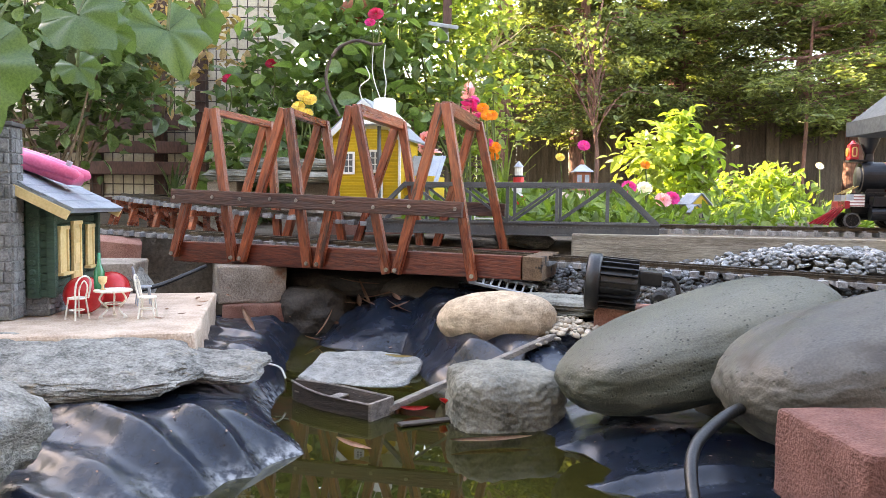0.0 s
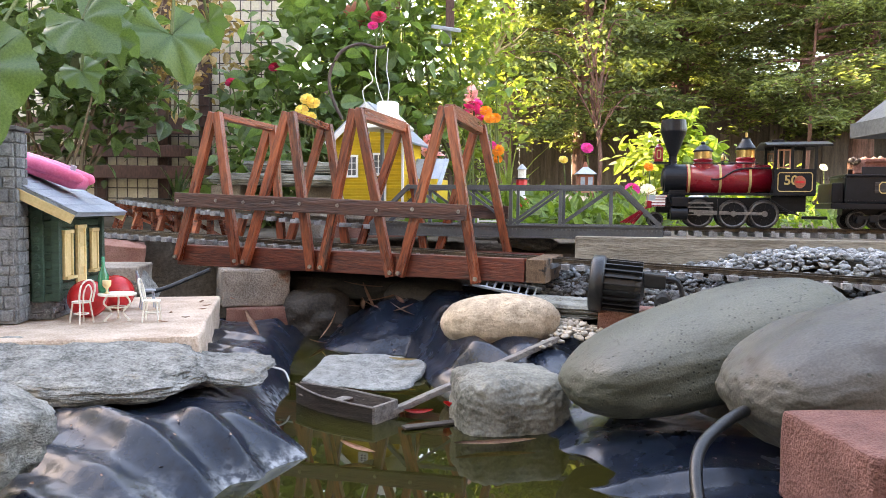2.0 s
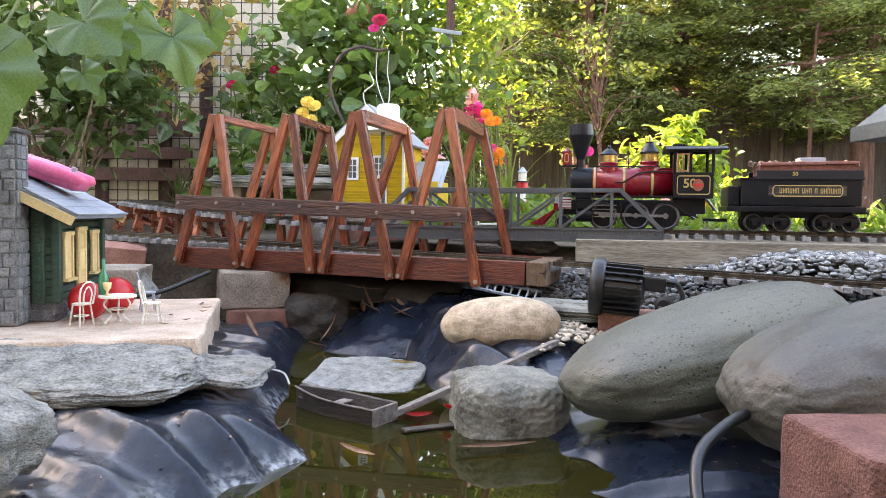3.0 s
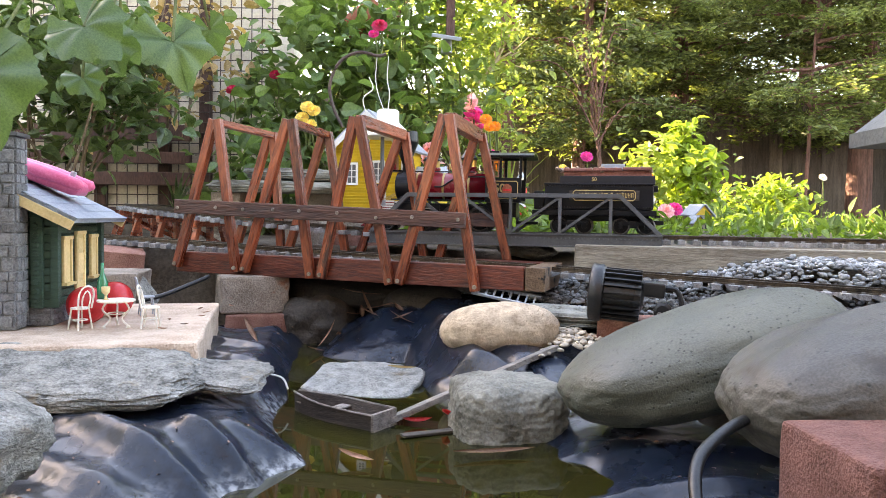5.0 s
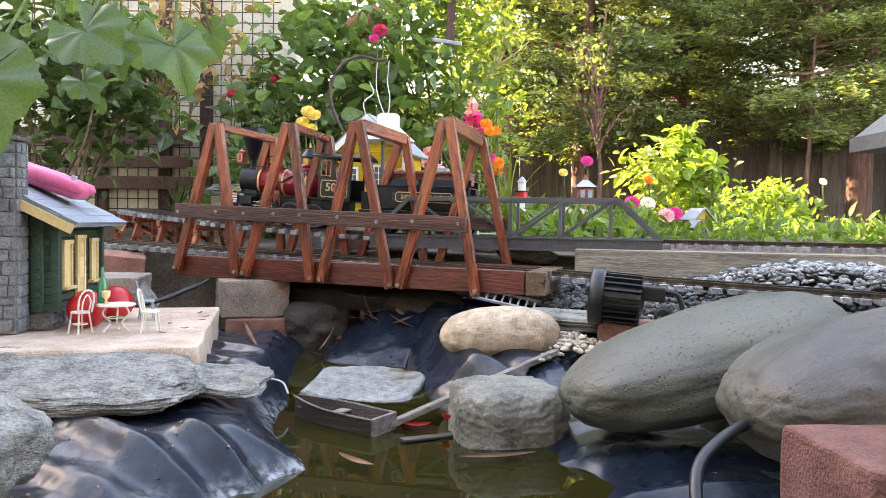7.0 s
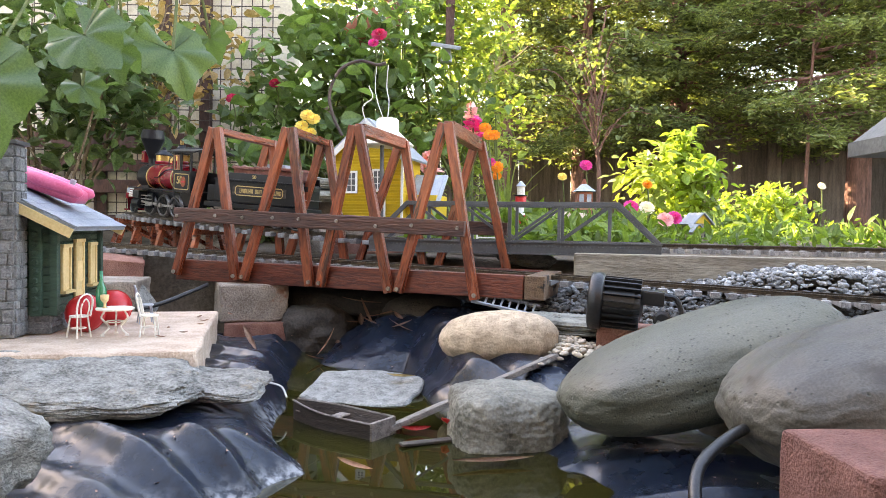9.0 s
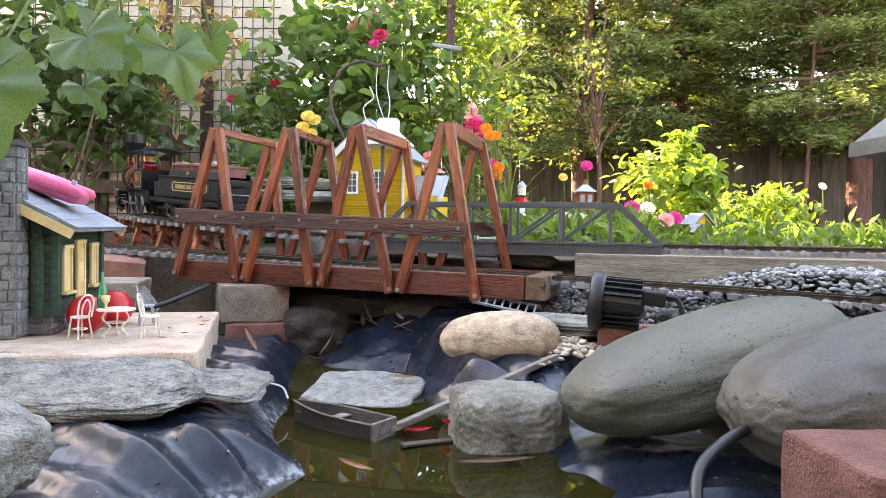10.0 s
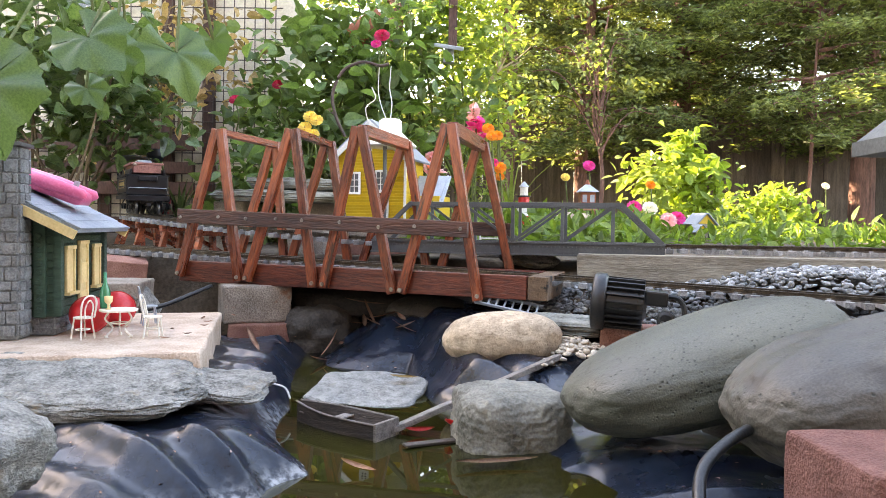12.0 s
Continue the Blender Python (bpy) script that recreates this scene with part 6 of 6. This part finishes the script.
shrub("climber", (-0.12, 2.75, 0.35), (0.30, 0.20, 0.42), 110, 14, 0.055, 0.042, "mid_leaf", 17, "leafy green climber behind the lamp", 12, "stem")
shrub("climber", (-0.58, 2.30, 0.2), (0.13, 0.10, 0.13), 30, 9, 0.04, 0.062, "mid_leaf", 18, "broad green leaves behind the flat stones", 8, "stem")
shrub("tall_shrub", (0.10, 2.75, 0.2), (0.17, 0.2, 0.62), 120, 20, 0.05, 0.026, "lime_leaf", 13, "sunlit yellow-green upright shrub", 12, "stem")
shrub("bush", (0.98, 3.0, 0.19), (0.14, 0.16, 0.17), 44, 20, 0.035, 0.042, "bush_leaf", 14, "bright sunlit green bush behind the track", 10, "stem")
shrub("bush", (0.94, 3.02, 0.40), (0.055, 0.06, 0.12), 20, 18, 0.02, 0.044, "bush_leaf", 19, "upright leafy shoot of bright green", 4, "stem")
shrub("bush", (0.78, 2.9, 0.19), (0.10, 0.12, 0.20), 22, 14, 0.035, 0.045, "lime_leaf", 20, "sparse green shrub behind the girder bridge", 6, "stem")
shrub("bush", (1.33, 3.1, 0.19), (0.17, 0.2, 0.115), 56, 20, 0.03, 0.030, "bush_leaf", 15, "low sunlit yellow-green bush", 10, "stem")


def bed_spot(rng, n, x0, x1, y0, y1, h):
    x, y = rng.uniform(x0, x1, n), rng.uniform(y0, y1, n)
    return np.stack([x, y, 0.19 + h * rng.uniform(0, 1, n) ** 1.5], 1)


rng = np.random.default_rng(77)
low = new("low_plants", leaf_cloud("low_plants", np.concatenate([bed_spot(rng, 2000, 0.05, 1.25, 2.45, 3.1, 0.09), bed_spot(rng, 700, 1.2, 1.9, 2.45, 3.1, 0.02), bed_spot(rng, 1500, 0.05, 0.55, 1.9, 2.5, 0.08), bed_spot(rng, 900, 0.55, 1.6, 2.0, 2.5, 0.035), bed_spot(rng, 800, -0.1, 0.5, 1.72, 2.1, 0.05), bed_spot(rng, 5000, -1.0, 5.0, 3.0, 7.8, 0.10)]), 0.045, "grassy", 78, wide=0.35, tilt=1.4))
tagged(low, "low green flowering plants and weeds in the bed", "plants", kind="stuff")


def sword_plant(at, n, length, seed, material, label):
    rng = np.random.default_rng(seed)
    pl = thing("strap_leaf_plant", pose(*at), label, "plant")
    for i in range(n):
        a, lean = rng.uniform(0, 6.28), rng.uniform(0.1, 0.5)
        L = length * rng.uniform(0.6, 1.1)
        b = bmesh.new()
        rows = []
        for k in range(6):
            f = k / 5
            w = 0.009 * (1 - f ** 2) + 0.0005
            c = Vector((math.cos(a) * lean * L * f * f, math.sin(a) * lean * L * f * f, L * f * (1 - 0.15 * f)))
            sd = Vector((-math.sin(a), math.cos(a), 0))
            rows.append([b.verts.new(c - sd * w), b.verts.new(c + Vector((0, 0, -0.002))), b.verts.new(c + sd * w)])
        for p, q in zip(rows, rows[1:]):
            b.faces.new((p[0], p[1], q[1], q[0]))
            b.faces.new((p[1], p[2], q[2], q[1]))
        part("blade", b, material, pl)
    return pl


sword_plant((0.215, 2.6, 0.19), 12, 0.34, 81, "lime_leaf", "tall green sword-leaved plant behind the flowers")
sword_plant((-0.86, 2.35, 0.2), 14, 0.20, 82, "dark_leaf", "dark strap-leaved plant beside the trestle")


def flower(at, r, material, label, stem=0.15, layers=3, heart="gold", n=12):
    fl = thing("flower", pose(*at), label, "flower")
    b = bmesh.new()
    for k in range(layers):
        for i in range(n - 2 * k):
            a = 2 * math.pi * (i + 0.5 * k) / (n - 2 * k)
            tilt = 0.15 + 0.45 * k
            rr = r * (1 - 0.22 * k)
            d = Vector((math.cos(a), math.sin(a), tilt)).normalized()
            s = Vector((-math.sin(a), math.cos(a), 0))
            w = rr * 0.36
            o = Vector((0, 0, 0.1 * r * k))
            q = [b.verts.new(o + d * rr * f + s * ww) for f, ww in ((0.1, 0), (0.6, -w), (0.95, -w * 0.5), (1.0, w * 0.3), (0.62, w))]
            b.faces.new(q)
    part("petals", b, material, fl, m=pose(0, 0, 0, 58, 0, 0))
    part("heart", cyl(r * 0.2, r * 0.12, r * 0.25, pose(0, 0, 0, 58), 8), heart, fl)
    part("stem", tube(spline([(0, 0, 0), (0.01, 0.01, -stem * 0.5), (0.0, 0.02, -stem)], 4), 0.0025, 5), "stem", fl)
    return fl


for at, r, m, label, stem in (
        ((0.460, 2.45, 0.445), 0.022, "magenta", "magenta zinnia on a tall stem", 0.22),
        ((0.375, 2.40, 0.403), 0.016, "yellowpetal", "yellow flower on a thin stem", 0.2),
        ((0.665, 2.45, 0.385), 0.018, "orange", "orange marigold beside the bush", 0.18),
        ((0.112, 2.2, 0.530), 0.020, "orange", "orange marigold above the bridge", 0.3),
        ((0.140, 2.22, 0.512), 0.020, "orange", "orange marigold among green leaves", 0.3),
        ((0.122, 2.18, 0.505), 0.018, "orange", "deep orange marigold above the bridge", 0.3),
        ((0.148, 2.2, 0.415), 0.022, "orange", "orange marigold behind the bridge end", 0.2),
        ((0.130, 2.2, 0.430), 0.016, "magenta", "pink zinnia behind the bridge", 0.2),
        ((0.150, 2.22, 0.39), 0.016, "orange", "low orange marigold behind the bridge", 0.18),
        ((0.595, 2.38, 0.308), 0.026, "magenta", "deep pink round zinnia by the girder bridge", 0.1),
        ((0.640, 2.36, 0.305), 0.026, "whitepetal", "white and pink round zinnia", 0.1),
        ((0.700, 2.36, 0.268), 0.028, "palepink", "pale pink round zinnia", 0.08),
        ((0.735, 2.38, 0.275), 0.026, "magenta", "bright pink round zinnia", 0.08),
        ((1.545, 3.05, 0.425), 0.018, "whitepetal", "white flower over the low bush", 0.2),
        ((1.86, 3.2, 0.25), 0.024, "orange", "single orange flower by the fence", 0.1),
        ((-0.56, 2.4, 0.690), 0.020, "crimson", "dark crimson flower in the climber", 0.1),
        ((-0.70, 2.4, 0.640), 0.020, "crimson", "crimson flower near the wall", 0.1),
        ((-0.215, 2.3, 0.825), 0.026, "crimson", "red flower high in the climber", 0.1),
        ((-0.235, 2.32, 0.805), 0.018, "magenta", "pink-red flower high in the climber", 0.1)):
    flower(at, r, m, label, stem, 4 if r > 0.024 else 3)
for k in range(4):
    flower((-0.425 + 0.018 * math.cos(k * 1.7), 2.25, 0.555 + 0.02 * math.sin(k * 1.7) - 0.008 * k), 0.022, "yellowpetal", "pale yellow rose bloom before the climber", 0.12, 3)


def spike(at, h, material, seed, label):
    rng = np.random.default_rng(seed)
    sp = thing("flower_spike", pose(*at), label, "flower")
    f = rng.uniform(0, 1, 60)
    a = rng.uniform(0, 6.28, 60)
    r = 0.022 * (1.1 - f)
    p = np.stack([r * np.cos(a), r * np.sin(a), h * f], 1)
    part("petals", leaf_cloud("petals", p, 0.020, material, seed, wide=0.9), material, sp)
    part("stem", tube([(0, 0, -0.3), (0, 0, h)], 0.003, 5), "stem", sp)
    return sp


spike((0.070, 2.25, 0.515), 0.085, "palepink", 91, "pink snapdragon spike above the bridge")
spike((0.078, 2.23, 0.505), 0.06, "magenta", 94, "deeper pink snapdragon spike")
spike((-0.058, 2.25, 0.40), 0.06, "palepink", 92, "pale pink snapdragon beside the house")


# ---- fig leaves overhead ----
def fig_leaf_mesh(seed):
    """A broad five-lobed leaf, folded along its midrib."""
    rng = np.random.default_rng(seed)
    lobes = [(-2.1, 0.66), (-1.1, 0.86), (0.0, 1.0), (1.1, 0.86), (2.1, 0.66)]
    b = bmesh.new()
    n = 44
    ring = []
    for i in range(n + 1):
        a = -2.75 + 5.5 * i / n
        r = 0.72
        for c, h in lobes:
            r = max(r, h * math.exp(-((a - c) / 0.55) ** 2))
        r *= 1 + 0.03 * math.sin(i * 2.9) + rng.normal() * 0.01
        ring.append((a, r))
    grid = []
    for f in (0.35, 0.7, 1.0):
        row = []
        for a, r in ring:
            x, y = r * f * math.cos(a), r * f * math.sin(a)
            z = -0.22 * (x * x) * (1 if x > 0 else 0.4) + 0.16 * abs(y) - 0.16 * y * y + 0.06 * f * math.sin(a * 7 + seed * 2) + 0.05 * math.sin(x * 6 + seed)
            row.append(b.verts.new((x, y, z)))
        grid.append(row)
    o = b.verts.new((0, 0, 0))
    for i in range(n):
        b.faces.new((o, grid[0][i], grid[0][i + 1]))
        for g, h in zip(grid, grid[1:]):
            b.faces.new((g[i], h[i], h[i + 1], g[i + 1]))
    for c, h in lobes:
        p = [(h * f * math.cos(c), h * f * math.sin(c)) for f in (0, 0.35, 0.7, 0.97)]
        q = [(x, y, -0.22 * x * x * (1 if x > 0 else 0.4) + 0.16 * abs(y) - 0.16 * y * y - 0.006) for x, y in p]
        tube(q, 0.014, 5, b, 0.004)
    return finish("leaf", b, "fig", True)


def fig_branch():
    fg = thing("fig_branch", pose(-0.435, 0.86, 0.014), "overhanging fig branch with large lobed grey-green leaves", "tree")
    shapes = [fig_leaf_mesh(k) for k in range(3)]
    limb = [(-0.40, 0.25, 0.66), (-0.2, 0.12, 0.60), (-0.05, 0.05, 0.565), (0.10, 0.0, 0.54)]
    part("branch", tube(spline(limb, 5), 0.007, 8, None, 0.003), "stem", fg)
    part("trunk", tube(spline([(-0.58, 0.12, 0.02), (-0.56, 0.14, 0.25), (-0.50, 0.2, 0.5), (-0.40, 0.25, 0.66)], 5), 0.022, 10, None, 0.007), "twig", fg)
    spots = (((-0.518, 0.80, 0.435), (-0.472, 0.77, 0.311), 0.082, (0.25, -1, 0.25)), ((-0.464, 0.86, 0.489), (-0.366, 0.82, 0.414), 0.060, (-0.2, -1, 0.75)),
             ((-0.438, 0.90, 0.494), (-0.386, 0.88, 0.407), 0.046, (0.5, -1, 0.4)), ((-0.370, 0.90, 0.528), (-0.304, 0.88, 0.391), 0.060, (0.9, -1, 0.15)),
             ((-0.339, 1.00, 0.539), (-0.310, 1.0, 0.453), 0.036, (-0.4, -1, 0.5)), ((-0.50, 0.95, 0.45), (-0.44, 0.93, 0.385), 0.034, (0.1, -1, 0.9)),
             ((-0.575, 0.84, 0.40), (-0.55, 0.82, 0.31), 0.045, (0.6, -1, 0.3)), ((-0.46, 1.0, 0.52), (-0.42, 1.0, 0.44), 0.040, (-0.5, -1, 0.4)))
    away = Vector((-0.435, 0.86, 0.014))
    for i, (base, tip, size, face) in enumerate(spots):
        x = (Vector(tip) - Vector(base)).normalized()
        p = Vector(tip) - x * size - away
        y = Vector(face).cross(x).normalized()
        m = Matrix((x, y, x.cross(y))).transposed().to_4x4() @ Matrix.Scale(size, 4)
        m.translation = p
        part("leaf", shapes[i % 3], "fig", fg, m=m)
        part("petiole", tube(spline([p, p.lerp(Vector((p.x * 0.8, 0.06, 0.575)), 0.5) + Vector((0.005, 0.01, 0.01)), (p.x * 0.8, 0.06, 0.575)], 4), 0.002, 6), "stem", fg)
    return fg


fig_branch()


# ---- trees and fence at the back ----
def fence():
    fe = thing("fence", pose(0, 8.5, 0.0), "old dark brown wooden board fence behind the trees", "fence")
    me = finish("board", box(0.149, 0.02, 1.62, (0, 0, 0.81), 0.003), "fence")
    x = -3.0
    while x < 8.5:
        part("board", me, "fence", fe, m=pose(x, random.uniform(-0.006, 0.006), random.uniform(-0.03, 0.02), 0, random.uniform(-0.25, 0.25), 0))
        x += 0.15
    for z in (0.35, 1.3):
        part("rail", box(11.6, 0.05, 0.09, (2.75, 0.045, z)), "fence", fe)
    return fe


fence()


def redwood(at, height, r, seed, lean=(0, 0), crown_from=1.2, spread=1.3, leaves=2600, size=0.10, limbs=40):
    rng = np.random.default_rng(seed)
    tr = thing("redwood_tree", pose(*at), "redwood with fibrous red-brown bark and drooping green sprays", "tree")
    pts = [(lean[0] * z / height + 0.02 * math.sin(z * 2 + seed), lean[1] * z / height, z) for z in np.linspace(-0.1, height, 14)]
    trunk = tube(pts, r, 40, None, r * 0.35)
    for v in trunk.verts:
        a = math.atan2(v.co.y, v.co.x)
        k = 1 + 0.07 * noise.noise(Vector((math.cos(a) * 9, math.sin(a) * 9, v.co.z * 1.2)))
        v.co.x, v.co.y = v.co.x * k, v.co.y * k
    part("trunk", trunk, "bark", tr)
    places = []
    for i in range(limbs):
        z = rng.uniform(crown_from, height)
        a = rng.uniform(0, 2 * math.pi)
        L = spread * rng.uniform(0.5, 1.0) * (1.05 - 0.5 * z / height)
        p0 = Vector((lean[0] * z / height, lean[1] * z / height, z))
        e = p0 + Vector((math.cos(a) * L, math.sin(a) * L, -0.12 * L + rng.normal() * 0.1))
        line = spline([p0, p0.lerp(e, 0.5) + Vector((0, 0, 0.10 * L)), e], 6)
        part("limb", tube(line, 0.020, 5, None, 0.004), "bark", tr)
        out = Vector((-math.sin(a), math.cos(a), 0))
        for k, q in enumerate(line[2:]):
            f = (k + 2) / (len(line) - 1)
            for sg in (-1, 1):
                reach = L * 0.42 * (1.15 - f) * rng.uniform(0.5, 1.2) + 0.05
                way = (out * sg * 0.8 + (e - p0).normalized() * 0.7 + Vector((0, 0, -0.18))) * reach
                u = rng.uniform(0, 1, max(4, int(leaves / limbs / 11)))
                places.append(np.array(q) + u[:, None] * np.array(way) - np.array((0, 0, 0.10 * reach)) * (u ** 2)[:, None] + rng.normal(size=(len(u), 3)) * (0.04, 0.04, 0.03))
    part("crown", leaf_cloud("crown", np.concatenate(places), size * 0.62, "conifer", seed, wide=0.34, droop=0.2, tilt=0.25, plain=True), "conifer", tr)
    return tr


redwood((3.98, 7.2, 0.1), 5.0, 0.12, 21, (0.2, 0), 1.05, 1.9, 20000, 0.10, 80)
redwood((3.1, 6.5, 0.1), 3.4, 0.018, 26, (0.2, 0), 1.0, 1.3, 14000, 0.09, 54)
redwood((1.35, 7.6, 0.1), 4.5, 0.07, 22, (0.1, 0), 0.9, 1.6, 24000, 0.10, 80)
redwood((0.55, 7.2, 0.1), 4.5, 0.10, 23, (0, 0), 0.9, 1.4, 9000, 0.10, 54)
redwood((2.5, 8.1, 0.1), 4.5, 0.12, 24, (0, 0), 1.1, 1.8, 21000, 0.11, 80)
redwood((5.2, 8.0, 0.1), 4.5, 0.12, 27, (0, 0), 1.1, 1.7, 22000, 0.11, 80)
redwood((-0.6, 7.8, 0.1), 4.5, 0.12, 28, (0, 0), 1.0, 1.7, 8000, 0.11, 54)
for k, (x, y) in enumerate(((1.6, 10.6), (3.4, 11.2), (5.0, 10.4), (6.6, 10.8), (8.2, 11.4))):
    redwood((x, y, 0.1), 5.5, 0.14, 60 + k, (0, 0), 1.2, 2.1, 13000, 0.16, 70)


def broadleaf(at, height, seed, label, material="dark_leaf"):
    rng = np.random.default_rng(seed)
    tr = thing("tree", pose(*at), label, "tree")
    part("trunk", tube(spline([(0, 0, -0.1), (0.05, 0, height * 0.3), (-0.03, 0.05, height * 0.6), (0.08, 0, height)], 5), 0.022, 10, None, 0.008), "bark", tr)
    k, p = clumps(rng, (0, 0, height * 0.72), (height * 0.36, height * 0.3, height * 0.30), 60, 20, 0.07)
    part("crown", leaf_cloud("crown", p, 0.045, material, seed), material, tr)
    for i in range(16):
        e = Vector(k[i])
        part("limb", tube(spline([(0.02, 0, min(e.z * 0.7, height * 0.8)), e.lerp(Vector((0, 0, e.z)), 0.5), e], 4), 0.009, 5, None, 0.003), "bark", tr)
    return tr


broadleaf((1.27, 6.4, 0.1), 2.0, 72, "fine-leaved small tree before the fence", "conifer")


def dead_branch():
    de = thing("dead_branch", pose(0.14, 2.72, 0.55), "pale forked dead branch in the shrub", "branch")
    part("limb", tube(spline([(-0.12, 0, 0.0), (-0.05, 0, 0.16), (0.03, 0, 0.26), (0.09, 0, 0.38)], 5), 0.010, 7, None, 0.004), "drytwig", de)
    for e in ((0.12, 0, 0.30), (0.15, 0, 0.35), (0.05, 0, 0.40), (0.14, 0.02, 0.24), (0.0, 0.0, 0.34)):
        part("twig", tube(spline([(0.03, 0, 0.26), Vector((0.03, 0, 0.26)).lerp(Vector(e), 0.5) + Vector((0.01, 0, 0.0)), e], 4), 0.004, 5, None, 0.0015), "drytwig", de)
    return de


dead_branch()


# ---- bird feeder, clay pot ----
def feeder():
    fe = thing("bird_feeder", pose(-0.008, 2.55, 0.29), "grey flat-roofed bird feeder hanging under a brown post", "bird feeder")
    part("post", box(0.030, 0.030, 0.60, (0.012, 0.03, 0.87), 0.003), "brownwood", fe, "brown wooden hanging post")
    part("tray", box(0.10, 0.09, 0.012, (0.0, 0, 0.565), 0.002, None, pose(0, 0, 0, 14, 8)), "roofgrey", fe)
    part("tube", cyl(0.020, 0.016, 0.05, pose(0, 0, 0.51), 16), "roofgrey", fe)
    return fe


feeder()
pot = thing("clay_birdhouse", pose(-0.318, 2.70, 0.944, 0, -18, 0), "terracotta hanging birdhouse among the leaves", "birdhouse")
part("body", lathe([(0.02, -0.085), (0.045, -0.08), (0.05, 0), (0.045, 0.08), (0.02, 0.085)], 20, pose(0, 0, 0, 0, 75)), "terracotta", pot, "", True)
part("hanger", tube([(0, 0, 0.04), (0.05, 0, 0.30)], 0.004, 6), "wire", pot)

# ---- added shade wall, house corner wall, boards and wire trellis ----
# unseen wall, its height chosen so its shadow covers pond and tracks
tagged(new("wall_west", finish("wall_west", box(0.25, 15.0, 3.15, (-4.1, 4.0, 1.575)), "cream_wall")), "unseen cream plastered wall added on the left to shade the foreground", "wall", kind="structure")
wn2 = new("wall_north", finish("wall_north", box(3.38, 0.12, 1.5, (-2.29, 2.95, 0.75)), "cream_wall"))
tagged(wn2, "cream wall of the house corner behind the climbers", "wall", kind="structure")


def trellis():
    tr = thing("wire_trellis", pose(-1.6, 2.86, 0.15), "rusty wire grid trellis with brown wooden posts", "trellis")
    for k in range(24):
        part("wire", tube([(0.04 * k, 0, 0), (0.04 * k + 0.004, 0, 1.3)], 0.0022, 5), "wire", tr)
    for k in range(32):
        part("wire", tube([(0, 0.003, 0.04 * k), (0.95, 0.003, 0.04 * k)], 0.0022, 5), "wire", tr)
    for x in (0.25, 0.50, 0.66):
        part("post", box(0.045, 0.03, 1.3, (x, 0.022, 0.65), 0.003), "brownwood", tr)
    for z, w in ((0.08, 0.06), (0.22, 0.05), (0.30, 0.045), (0.395, 0.06)):
        part("board", box(1.5, 0.025, w, (-0.13, -0.03, z), 0.003), "brownwood", tr)
    return tr


trellis()

# unseen dark wall behind the camera, added to block sky light from the front
tagged(new("wall_south", finish("wall_south", box(7.0, 0.2, 2.5, (1.8, -1.6, 1.25)), "fence")), "unseen plain brown wall added behind to cut light on front faces", "wall", kind="structure")
# unseen fence, added to close off the right side
tagged(new("wall_east", finish("wall_east", box(0.1, 10.2, 1.7, (8.6, 3.4, 0.85)), "fence")), "unseen plain brown fence added to close the garden on the right", "wall", kind="structure")


motions()
